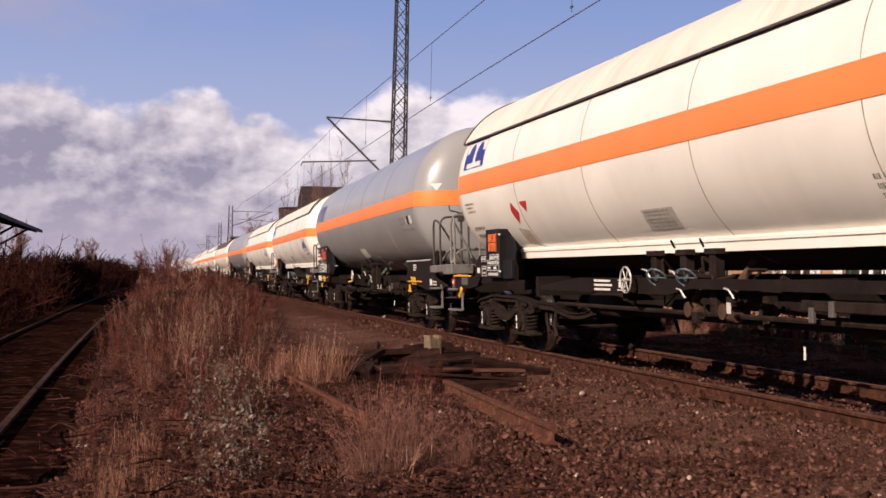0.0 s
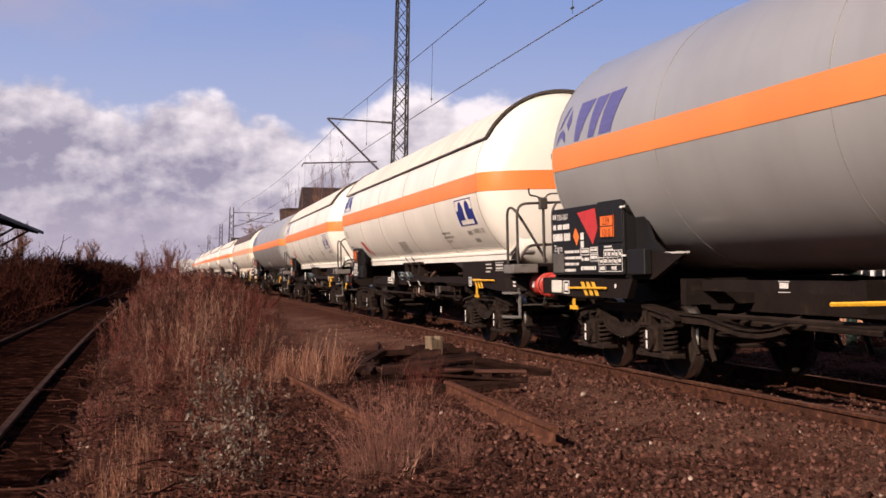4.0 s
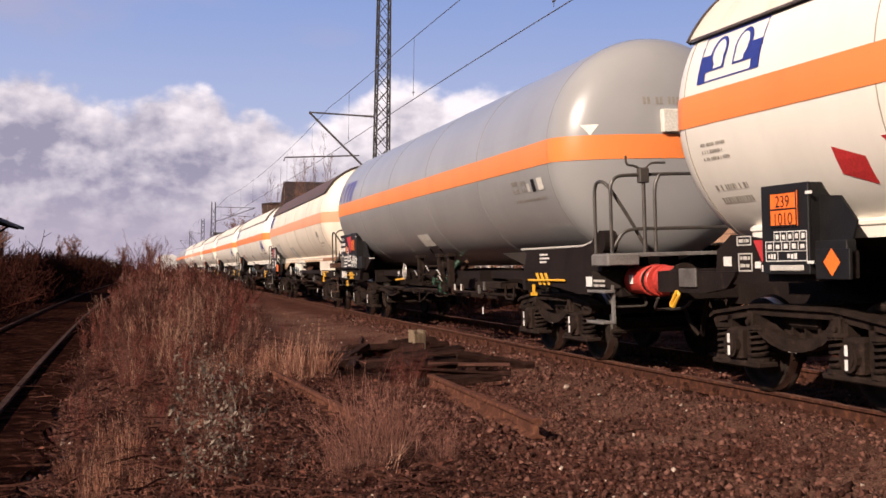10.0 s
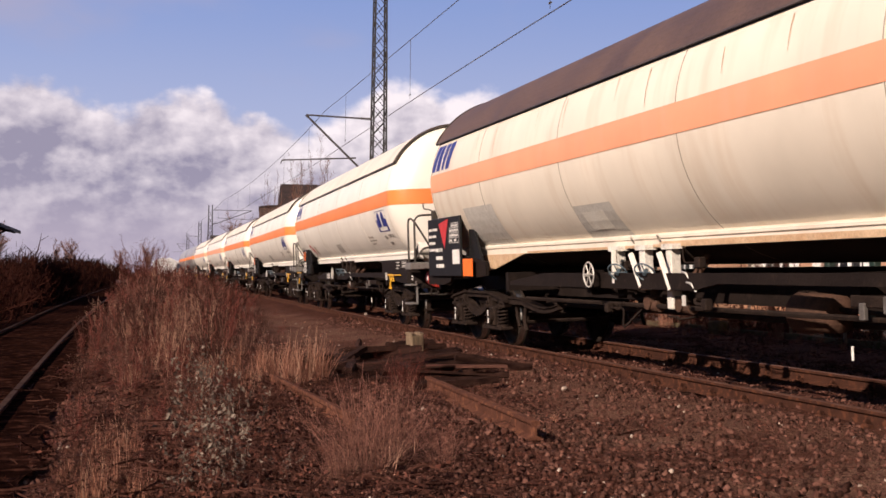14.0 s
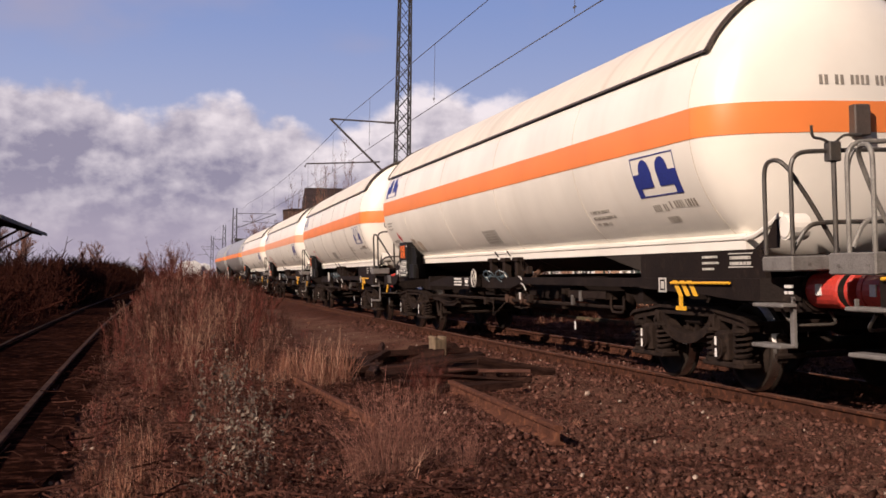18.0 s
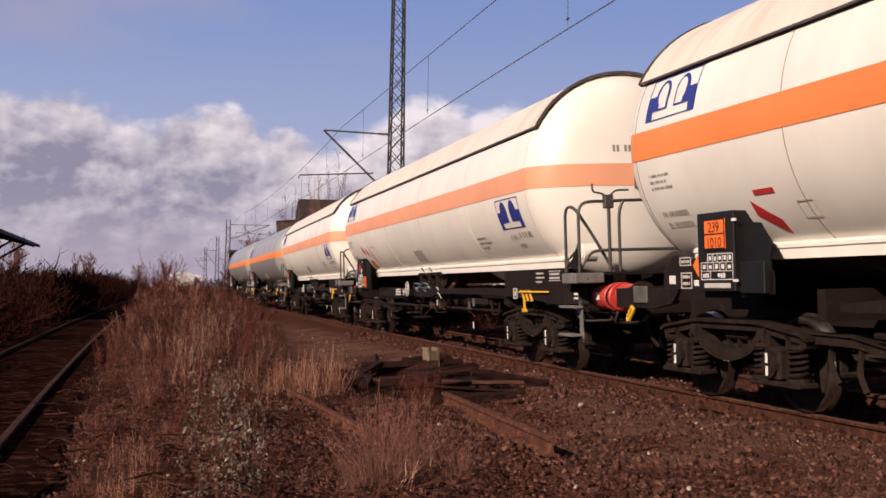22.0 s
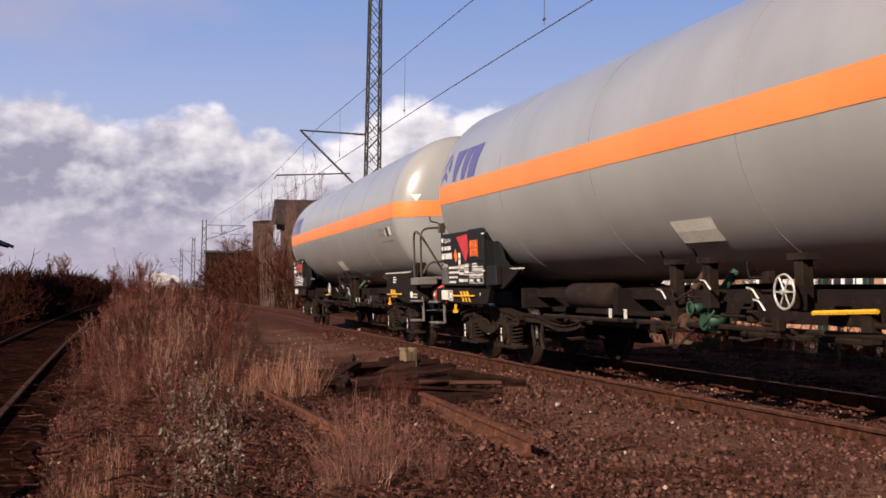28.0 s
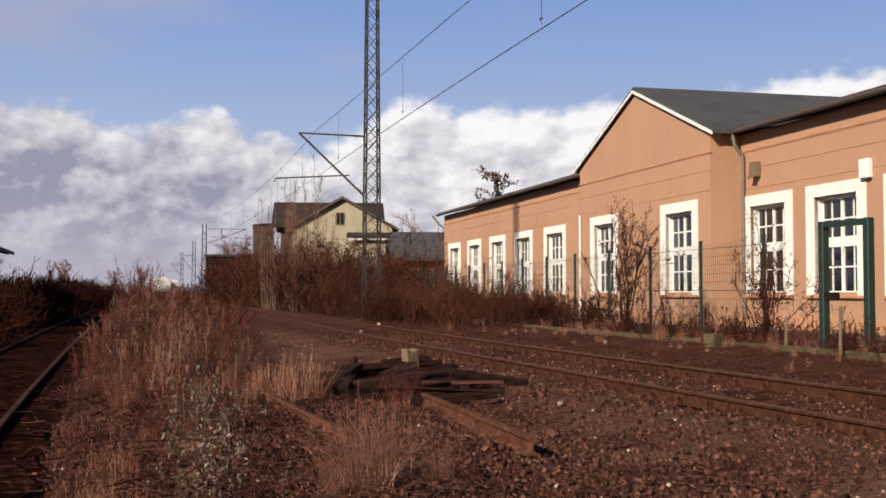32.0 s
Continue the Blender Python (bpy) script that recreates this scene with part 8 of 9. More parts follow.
def scatter(name, templates, spots, mats, label, category, kind="stuff", seed=3):
    """Joins turned and scaled copies of the templates at spots (x, y, z, size) into one mesh."""
    rng = np.random.default_rng(seed)
    V, F, S, n = [], [], [], 0
    for x, y, z, size in spots:
        t = templates[rng.integers(len(templates))]
        a = rng.uniform(0, 2 * np.pi)
        c, s_ = np.cos(a), np.sin(a)
        v = t.V * np.array([size * rng.uniform(0.85, 1.15), size * rng.uniform(0.85, 1.15), size])
        V.append(np.stack([v[:, 0] * c - v[:, 1] * s_ + x, v[:, 0] * s_ + v[:, 1] * c + y, v[:, 2] + z], 1))
        F.append(t.F + n)
        S.append(t.S)
        n += len(v)
    ob = bulk(name, np.concatenate(V), np.concatenate(F), mats, np.concatenate(S))
    return tagged(ob, label=label, category=category, kind=kind)


def bramble(seed, n=14):
    p = Plant(seed)
    P = p.stems(n, 1.25, 1, 0.0062, lean=0.85, droop=0.55, k=6, foot=0.35, wob=0.035)
    Q = p.shoots(P, 5, 0.38, 0.0034, 0.2, 0.2)
    p.leaves(P, 6, 0.050, 1)
    p.leaves(Q, 2, 0.042, 1)
    return p.done()


def weed(seed, n=13):
    p = Plant(seed)
    P = p.stems(n, 1.15, 1, 0.0050, lean=0.30, droop=0.05, k=5, foot=0.24)
    Q = p.shoots(P, 7, 0.30, 0.0028, 0.5, 0.0, lo=0.3)
    p.shoots(Q, 1, 0.14, 0.0022, 0.45, 0.0, sides=1)
    p.leaves(Q, 1, 0.030, 1, 0.4)
    p.blades(22, 0.55, 0.0034, 2, 0.45, 0.3)
    return p.done()


def stalks(seed, n=9):
    p = Plant(seed)
    P = p.stems(n, 1.2, 1, 0.0095, lean=0.30, droop=0.06, k=6, foot=0.26, wob=0.03)
    Q = p.shoots(P, 6, 0.34, 0.0058, 0.5, 0.0, lo=0.25)
    p.shoots(Q, 2, 0.15, 0.0042, 0.4, 0.0, sides=1)
    p.leaves(Q, 1, 0.050, 1, 0.3)
    p.leaves(P, 3, 0.062, 1, 0.1)
    return p.done()


def mugwort(seed):
    p = Plant(seed)
    P = p.stems(8, 0.85, 1, 0.0038, lean=0.36, droop=0.10, k=6, foot=0.18)
    Q = p.shoots(P, 5, 0.17, 0.0022, 0.4, 0.1, lo=0.2)
    p.leaves(P, 7, 0.062, 1, 0.15, 0.6)
    p.leaves(Q, 2, 0.050, 1, 0.2, 0.5)
    low_ = p.stems(9, 0.28, 1, 0.0026, lean=0.9, droop=0.3, k=4, foot=0.25)
    p.leaves(low_, 6, 0.060, 1, 0.1, 0.2)
    p.blades(20, 0.4, 0.003, 2, 0.6, 0.3)
    return p.done()


def tuft(seed, n=80, h=0.6):
    p = Plant(seed)
    p.blades(n, h, 0.0030, 0, 0.36, 0.15)
    p.blades(n // 3, h * 1.25, 0.0022, 1, 0.3, 0.12)
    return p.done()


def litter(seed):
    """Dead leaves, bits of stalk and twigs lying on the soil."""
    p = Plant(seed)
    g = p.rng
    n = 22
    base = np.stack([g.normal(0, 0.26, n), g.normal(0, 0.26, n), g.uniform(0.012, 0.05, n)], 1)
    a = g.uniform(0, 2 * np.pi, n)
    P = arcs(g, base, unit(np.stack([np.cos(a), np.sin(a), g.uniform(0, 0.25, n)], 1)), g.uniform(0.05, 0.32, n), 3, 0.15, 0.07)
    p.put(*tubes(P, np.full((n, 3), 0.0030) * g.uniform(0.5, 1.4, (n, 1)), 1), 0)
    p.leaves(P, 1, 0.045, 1, 0.0, 0.0)
    R = p.stems(10, 0.26, 1, 0.002, lean=1.0, droop=0.3, k=4, foot=0.4)
    p.leaves(R, 2, 0.03, 1)
    p.blades(16, 0.18, 0.0026, 2, 0.8, 0.35)
    return p.done()


def thicket(seed, n=10, per=5, twigs=2, fat=1.0, leaf=0):
    p = Plant(seed)
    P = p.stems(n, 1.0, 1, 0.011 * fat, lean=0.4, droop=0.1, k=5, foot=0.3, wob=0.05)
    Q = p.shoots(P, per, 0.45, 0.0062 * fat, 0.35, 0.05, sides=1)
    if twigs:
        p.shoots(Q, twigs, 0.22, 0.0042 * fat, 0.25, 0.0, sides=1)
    if leaf:
        p.leaves(Q, leaf + 1, 0.052, 0, 0.1)
        p.leaves(P, leaf * 2, 0.065, 0, 0.05)
    return p.done()


def canes(seed):
    """Long arching bramble canes with short side shoots."""
    p = Plant(seed)
    P = p.stems(4, 1.7, 1, 0.0085, lean=0.95, droop=0.62, k=8, foot=0.2, wob=0.02, sides=4)
    Q = p.shoots(P, 4, 0.22, 0.004, 0.3, 0.1)
    p.leaves(Q, 1, 0.05, 1, 0.2)
    return p.done()


def dead_stems(seed):
    """Thin bleached stems with small branching heads."""
    p = Plant(seed)
    P = p.stems(7, 1.05, 1, 0.0045, lean=0.22, droop=0.03, k=6, foot=0.22, wob=0.03)
    Q = p.shoots(P, 6, 0.20, 0.0026, 0.6, 0.0, lo=0.5)
    p.shoots(Q, 2, 0.08, 0.002, 0.5, 0.0, sides=1)
    return p.done()


# dry weeds and brambles on the spoil between the tracks
rng = np.random.default_rng(5)


def band(n, y0, y1, inner=1.0, bias=1.5, gain=1.0):
    """Spots on the spoil strip: low and thin near by, taller and denser along it."""
    out = []
    while len(out) < n:
        y = y0 + (y1 - y0) * rng.uniform() ** bias
        lo = left_x(y) + 1.25
        hi = 1.70 if y < 12.5 else 1.70 + 0.125 * (y - 12.5)
        mid, half = (lo + hi) / 2, (hi - lo) / 2 * inner
        if y < 14.5 and rng.uniform() > 0.30 + 0.08 * max(0.0, y - 7):
            continue
        u = np.clip(rng.normal(0.05, 0.56), -0.85, 1.5)
        if noise.noise((mid + half * u, y * 0.45, 9.0)) < -0.22 and rng.uniform() < 0.75:
            continue
        x = mid + half * u
        tall = float(np.interp(y, [7, 10, 14, 20, 30, 50], [0.30, 0.38, 0.60, 1.02, 1.30, 1.25])) * max(0.35, 1 - 0.42 * u * u)
        out.append((x, y, ground_z(x, y) - 0.02, rng.uniform(0.6, 1.05) * tall * gain))
    return out


brambles = [bramble(i) for i in (1, 2, 3)]
weeds = [weed(i) for i in (11, 12, 13, 14)]
tufts = [tuft(i) for i in (21, 22, 23)]
mugs = [mugwort(i) for i in (31, 32, 33)]
thick = [thicket(i) for i in (41, 42, 43)]
thick_far = [thicket(i, 7, 4, 1, 1.7) for i in (44, 45, 46)]
thick_fine = [thicket(i, 9, 6, 2, 0.9) for i in (54, 55, 56)]
thick_low = [thicket(i, 8, 4, 0, 1.0, 4) for i in (47, 48, 49)]
cane_sets = [canes(i) for i in (81, 82, 83)]
stem_sets = [dead_stems(i) for i in (86, 87, 88)]
litters = [litter(i) for i in (51, 52, 53)]
scatter("bramble_tangle", brambles, band(84, 7.6, 50, 0.95, 1.2, 0.95), [M("red_twig"), M("dead_leaf")], "tangle of reddish bare brambles with dead leaves", "brambles", seed=1)
scatter("dry_weeds", weeds, band(46, 7.6, 26, 1.0, 1.0), [M("bark"), M("dead_leaf"), M("dry_grass")], "dry brown weed stalks on the spoil strip", "weeds", seed=2)
stalk_sets = [stalks(i) for i in (71, 72, 73)]
clumps = [[], [], []]
for sp_ in band(185, 9.5, 50, 1.05, 1.15):
    v_ = noise.noise((sp_[0] * 0.9, sp_[1] * 0.33, 4.0)) + rng.normal(0, 0.12)
    clumps[0 if v_ < -0.06 else 1 if v_ < 0.26 else 2].append(sp_)
scatter("dark_weeds", stalk_sets, clumps[0], [M("soil_twig"), M("dead_leaf")], "clumps of dark withered weed stalks", "weeds", seed=22)
scatter("red_weeds", stalk_sets, clumps[1], [M("red_twig"), M("dead_leaf")], "clumps of reddish withered weed stalks", "weeds", seed=23)
scatter("tan_weeds", stalk_sets, clumps[2], [M("tan_twig"), M("dry_grass")], "clumps of tan withered weed stalks", "weeds", seed=24)
scatter("bramble_canes", cane_sets, band(46, 8.5, 34, 1.0, 1.0, 1.15), [M("soil_twig"), M("dead_leaf")], "long arching dark red bramble canes", "brambles", seed=31)
scatter("bleached_stems", stem_sets, band(46, 8.5, 30, 1.0, 1.0, 1.12), [M("straw")], "thin bleached stems of dead weeds", "weeds", seed=32)
l_spots = [(x, y, ground_z(x, y), rng.uniform(0.8, 1.3)) for x, y in zip(rng.uniform(-0.9, 2.1, 260), 6.0 + 12 * rng.uniform(0, 1, 260) ** 1.4) if x > left_x(y) + 1.5]
l_spots += [(x, y, ground_z(x, y), rng.uniform(0.6, 1.1)) for x, y in zip(rng.uniform(1.9, 4.9, 110), rng.uniform(6.2, 17, 110))]
l_spots += [(track_x(y) + e, y, ground_z(track_x(y) + e, y), rng.uniform(0.7, 1.3)) for y, e in zip(rng.uniform(9, 42, 240), rng.uniform(1.6, 5.4, 240))]
l_spots += [(x, y, ground_z(x, y), rng.uniform(0.7, 1.2)) for x, y in zip(rng.uniform(-1.0, 5.0, 60), rng.uniform(-8, 6, 60)) if x > left_x(max(y, -20)) + 1.5]
scatter("litter", litters, l_spots, [M("soil_twig"), M("dead_leaf"), M("soil_twig")], "dead leaves, stalks and twigs lying on the soil", "litter", seed=17)
low = [(x, y, ground_z(x, y) - 0.02, s_) for x, y, s_ in ((0.62, 7.0, 0.55), (0.84, 6.95, 0.45), (0.72, 7.5, 0.8), (0.95, 7.8, 0.6), (1.12, 8.8, 0.7), (0.80, 8.9, 0.7), (0.9, 10.6, 0.8), (1.15, 7.1, 0.35), (1.15, 12.2, 0.8), (1.05, 9.6, 0.8))]


def dock(seed):
    """A withered stalk with a dark seed head, bent over."""
    p = Plant(seed)
    P = p.stems(2, 0.75, 1, 0.006, lean=0.55, droop=0.35, k=8, foot=0.05, wob=0.02, sides=5)
    for j in range(3, 8):
        p.leaves(P[:, j - 1:j + 1], 16, 0.022, 0, 0.0, 0.0)
    return p.done()


docks = [dock(i) for i in (61, 62, 63, 64)]
k_spots = [(x, y, ground_z(x, y) - 0.01, s_) for x, y, s_ in ((0.45, 9.6, 0.9), (0.7, 11.5, 1.1), (1.9, 13.2, 0.9), (2.2, 14.2, 1.0), (1.6, 12.4, 0.9), (0.4, 7.5, 0.55), (0.25, 8.0, 0.6), (1.3, 14.5, 1.1), (0.8, 15.5, 1.2), (0.5, 13.0, 1.0), (1.1, 17.0, 1.2), (2.3, 16.0, 1.0))]
scatter("dock_stalks", docks, k_spots, [M("soil_twig")], "bent dark dock stalks with withered seed heads", "weeds", seed=19)
f_spots = []
for _ in range(60):
    y = rng.uniform(12, 46)
    f_spots.append((12.9 + 0.03 * y + 0.0009 * y * y + rng.uniform(-0.6, 0.9), y, -0.06, rng.uniform(0.45, 0.85)))
for _ in range(50):     # dark low thicket at the foot of the fence, by the gate
    y = rng.uniform(5, 24)
    f_spots.append((12.9 + 0.03 * y + rng.normal(0.1, 0.35), y, -0.06, rng.uniform(0.6, 0.95)))
scatter("fence_brambles", brambles, f_spots, [M("red_twig"), M("dead_leaf")], "bare brambles grown through the foot of the fence", "brambles", seed=15)
scatter("mugwort", mugs, low, [M("bark"), M("grey_leaf"), M("dry_grass")], "withered weeds with curled grey-green leaves", "weeds", seed=3)
g_spots = [(x, y, ground_z(x, y) - 0.01, s_) for x, y, s_ in ((2.15, 11.9, 1.15), (2.0, 12.3, 1.1), (2.35, 12.3, 1.2), (2.2, 12.8, 1.0), (2.5, 13.0, 1.0), (1.95, 12.9, 0.9), (2.0, 13.6, 0.8), (1.7, 12.2, 0.7), (1.6, 13.2, 0.8), (1.2, 12.6, 0.7),
                                                                (0.0, 7.0, 0.6), (0.12, 7.3, 0.7), (0.2, 7.8, 0.65), (-0.05, 7.7, 0.6), (0.25, 8.5, 0.6), (0.1, 8.9, 0.6), (0.3, 7.1, 0.5), (-0.15, 8.2, 0.45))]
g_spots += [(a, b_, c, max(0.25, d * 0.62)) for a, b_, c, d in band(90, 8.5, 45, 1.0)]
for _ in range(150):     # thin grass along the far side of the line
    y = rng.uniform(12, 62)
    tx = track_x(y)
    x = tx + 2.4 + rng.uniform() ** 0.6 * (13.0 + 0.03 * y + 0.0009 * y * y - tx - 2.2)
    g_spots.append((x, y, ground_z(x, y) - 0.02, rng.uniform(0.25, 0.6)))
for _ in range(40):      # thin grass beside the near rail
    y = rng.uniform(9, 40)
    g_spots.append((track_x(y) - rng.uniform(1.6, 3.4), y, ground_z(5, y) - 0.02, rng.uniform(0.12, 0.25)))
for _ in range(130):     # growth at the foot of the fence
    y = rng.uniform(13, 50)
    x = 12.9 + 0.03 * y + 0.0009 * y * y + rng.normal(-0.2, 0.5)
    g_spots.append((x, y, ground_z(x, y) - 0.02, rng.uniform(0.5, 1.05)))
scatter("dry_grass", tufts, g_spots, [M("dry_grass"), M("straw")], "dry tan grass tufts beside the tracks", "grass", seed=4)

# dark hedge beyond the siding
h_spots = []
far_spots = []
for _ in range(640):
    # near stretch, from y = 4, stands out of view and shades the siding
    y = 4 + 136 * rng.uniform() ** 1.35
    x = left_x(y) - 1.55 - rng.uniform() ** 1.3 * (5.5 + 0.02 * y)
    (h_spots if y < 42 else far_spots).append((x, y, -0.4, rng.uniform(1.6, 2.45) * (0.9 + 0.004 * y)))
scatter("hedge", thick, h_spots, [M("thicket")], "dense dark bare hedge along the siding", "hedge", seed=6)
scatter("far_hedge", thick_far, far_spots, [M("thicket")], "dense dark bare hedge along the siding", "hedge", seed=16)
h_spots = []
for _ in range(90):     # far scrub between the converging tracks
    y = 45 + 110 * rng.uniform()
    x0, x1 = left_x(y) + 1.3, track_x(y) - 2.2
    if x1 > x0:
        h_spots.append((rng.uniform(x0, x1), y, -0.3, rng.uniform(1.1, 1.9)))
scatter("far_scrub", thick_far, h_spots, [M("scrub_brown")], "far reddish scrub between the tracks", "scrub", seed=7)

# scrub right of the line, before the houses
h_spots = []
for _ in range(380):
    y = 46 + 62 * rng.uniform()
    x = track_x(y) + 2.7 + rng.uniform() ** 1.2 * (11 if y < 75 else 8)
    if math.hypot(x - MX, y - MY) < 0.5:
        continue
    h_spots.append((x, y, -0.15, rng.uniform(1.3, 3.0) * (1.75 if y > 66 else 1.3 if y > 58 else 0.8)))
for _ in range(70):
    y = 34 + 14 * rng.uniform()
    x = track_x(y) + 3.4 + rng.uniform() * 3.4
    h_spots.append((x, y, -0.1, rng.uniform(0.9, 1.9)))
for _ in range(110):    # tall growth before the far hut
    y = rng.uniform(92, 130)
    h_spots.append((track_x(y) + 2.6 + rng.uniform() * 8.0, y, -0.2, rng.uniform(3.6, 5.5)))
for _ in range(60):
    y = rng.uniform(112, 133)
    h_spots.append((track_x(y) + 1.9 + rng.uniform() * 4.5, y, -0.2, rng.uniform(3.6, 5.4)))
for _ in range(26):     # growth round the foot of the near mast
    h_spots.append((MX + rng.uniform(-0.9, 1.6), MY + rng.uniform(-3.2, -0.5), -0.1, rng.uniform(0.9, 1.9)))
w_spots = []
for _ in range(250):     # thicket at the foot of the fence
    y = rng.uniform(5, 46)
    low_ = 1.0 if y < 23.5 else 0.7 if y < 30 else 1.5
    w_spots.append((12.75 + 0.03 * y + 0.0009 * y * y + rng.normal(-0.1, 0.34), y, -0.10, rng.uniform(0.5, 0.9) * low_))
scatter("fence_thicket", thick_low, w_spots, [M("scrub_brown")], "brown leafless thicket along the foot of the fence", "scrub", seed=26)
scatter("railside_scrub", thick_fine, h_spots, [M("scrub_brown")], "brown bare scrub beside the line", "scrub", seed=8)

# far woods on the skyline
h_spots = []
for _ in range(300):
    az = rng.uniform(-30, 14)
    r = rng.uniform(190, 420)
    h_spots.append((r * math.sin(radians(az)), r * math.cos(radians(az)), -0.5, rng.uniform(3.2, 5.6)))
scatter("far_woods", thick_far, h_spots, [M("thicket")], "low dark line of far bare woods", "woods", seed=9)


# ---- single shrubs and trees ----
def shrub_thing(name, label, category, x, y, size, make, mats, group="", z=None):
    t = thing(name, label, category, group, pose(x, y, (ground_z(x, y) if z is None else z) - 0.03))
    p = make
    for slot, part_name in enumerate(p.names):
        sel = p.S == slot
        if not sel.any():
            continue
        f = p.F[sel]
        used_v, inv = np.unique(f, return_inverse=True)
        tagged(bulk(part_name, p.V[used_v] * size, inv.reshape(f.shape), [mats[slot]], None, t), kind="stuff" if slot else "")
    return t


def twig_bush(seed, n=120):
    p = Plant(seed)
    P = p.stems(n, 0.85, 1, 0.0022, lean=0.50, droop=0.06, k=5, foot=0.13, wob=0.025)
    p.shoots(P, 3, 0.20, 0.0013, 0.6, 0.0, lo=0.35, slot=1)
    p.blades(40, 0.45, 0.0028, 2, 0.6, 0.25)
    p.names = ("cane", "twig_spray", "grass_spray")
    return p.done()


for x, y, s_, mt, lab in ((1.72, 7.15, 0.95, "tan_twig", "wiry tan twig bush in the gravel"), (2.02, 7.55, 0.8, "tan_twig", "wiry tan twig bush in the gravel"), (1.5, 7.0, 0.55, "tan_twig", "low wiry tan twig bush in the gravel"), (2.3, 7.3, 0.45, "tan_twig", "low wiry tan twig bush in the gravel"),
                          (3.42, 12.35, 0.8, "red_twig", "small dark red twig bush by the loose rail"), (3.25, 12.0, 0.6, "red_twig", "small dark red twig bush by the loose rail"), (3.6, 12.7, 0.6, "red_twig", "small dark red twig bush by the loose rail")):
    shrub_thing("twig_bush", lab, "bush", x, y, s_, twig_bush(int(x * 100), 120 if mt == "tan_twig" else 60), [M(mt), M(mt), M("straw")], "twig bushes")


def bare_shrub(seed, h=3.2, leaf=2):
    p = Plant(seed)
    P = p.stems(14, h, 1, 0.022, lean=0.33, droop=0.04, k=7, foot=0.18, wob=0.03, sides=5)
    Q = p.shoots(P, 9, h * 0.33, 0.009, 0.45, 0.02, k=4, lo=0.2, slot=1)
    q2 = p.shoots(Q, 5, h * 0.13, 0.0045, 0.35, 0.0, slot=1)
    if leaf:
        p.leaves(q2, leaf, 0.06, 2, 0.3)
    p.names = ("trunk", "branch_crown", "dead_leaf_spray")
    return p.done()


for x, y, s_, lf, lab in ((13.75, 27.4, 1.1, 3, "tall bare shrub with withered leaves at the fence"), (13.6, 20.4, 0.8, 3, "thin shrub with withered leaves at the gate"), (14.0, 34.0, 0.62, 0, "bare shrub at the fence"), (14.4, 38.0, 0.8, 0, "bare shrub at the fence"), (15.0, 45.5, 0.7, 1, "bare shrub at the fence"), (13.2, 23.6, 0.5, 0, "low bare shrub at the fence"), (13.3, 25.2, 0.42, 0, "low bare shrub at the fence"), (12.9, 21.6, 0.36, 0, "low bare shrub at the fence"), (14.3, 30.5, 0.4, 0, "low bare shrub at the fence")):
    shrub_thing("bare_shrub", lab, "shrub", x, y, s_, bare_shrub(int(x * 10 + y), 3.2, lf + 1), [M("scrub_brown"), M("scrub_brown"), M("dead_leaf")], "shrubs at the fence")


for az, r, s_, lab in ((2.45, 120, 1.75, "tall reddish bare shrub between the far tracks"), (1.5, 126, 1.35, "reddish bare shrub between the far tracks"), (3.1, 118, 1.1, "reddish bare shrub between the far tracks"), (2.0, 96, 0.8, "low reddish bare shrub between the far tracks"), (3.6, 46, 0.62, "reddish bare shrub on the spoil strip"), (3.1, 53, 0.66, "reddish bare shrub on the spoil strip"), (4.3, 41, 0.52, "low reddish bare shrub on the spoil strip"), (3.9, 60, 0.72, "reddish bare shrub on the spoil strip"), (2.6, 50, 0.5, "low reddish bare shrub on the spoil strip"), (4.9, 37, 0.42, "low reddish bare shrub on the spoil strip"), (3.2, 70, 0.8, "reddish bare shrub on the spoil strip")):
    x, y = r * math.sin(radians(az)), r * math.cos(radians(az))
    shrub_thing("bare_shrub", lab, "shrub", x, y, s_, bare_shrub(int(az * 100), 3.2, 0), [M("red_twig"), M("red_twig"), M("dead_leaf")], "shrubs between the far tracks", z=-0.3)


def sapling(seed, h):
    p = Plant(seed)
    P = p.stems(3, h, 1, 0.024, lean=0.11, droop=0.01, k=9, foot=0.25, wob=0.008, sides=5)
    Q = p.shoots(P, 22, h * 0.16, 0.010, 0.9, 0.0, k=4, lo=0.25, slot=1, spread=0.6)
    p.shoots(Q, 4, h * 0.06, 0.007, 0.6, 0.0, slot=1, sides=1)
    p.names = ("trunk", "branch_crown")
    return p.done()


for i in range(22):
    y = rng.uniform(68, 86)
    az = 8.4 + 3.4 * rng.uniform()
    shrub_thing("sapling", "slim pale-barked bare sapling in the scrub", "sapling", y * math.tan(radians(az)), y, 1.0, sapling(300 + i, rng.uniform(5.5, 10.8) * (0.75 if az < 9.3 else 1)), [M("pale_bark"), M("bark")], "saplings by the houses")


def bare_tree(seed, h):
    p = Plant(seed)
    P = p.stems(1, h * 0.9, 1, 0.2, lean=0.03, droop=0.0, k=8, foot=0.02, wob=0.01, sides=7)
    Q = p.shoots(P, 26, h * 0.42, 0.06, 0.5, 0.0, k=5, lo=0.25, slot=1, spread=0.9)
    q2 = p.shoots(Q, 9, h * 0.17, 0.022, 0.3, 0.0, slot=1)
    p.shoots(q2, 5, h * 0.08, 0.012, 0.2, 0.0, slot=1, sides=1)
    p.names = ("trunk", "crown")
    return p.done()


def polar(az, r):
    return r * math.sin(radians(az)), r * math.cos(radians(az))


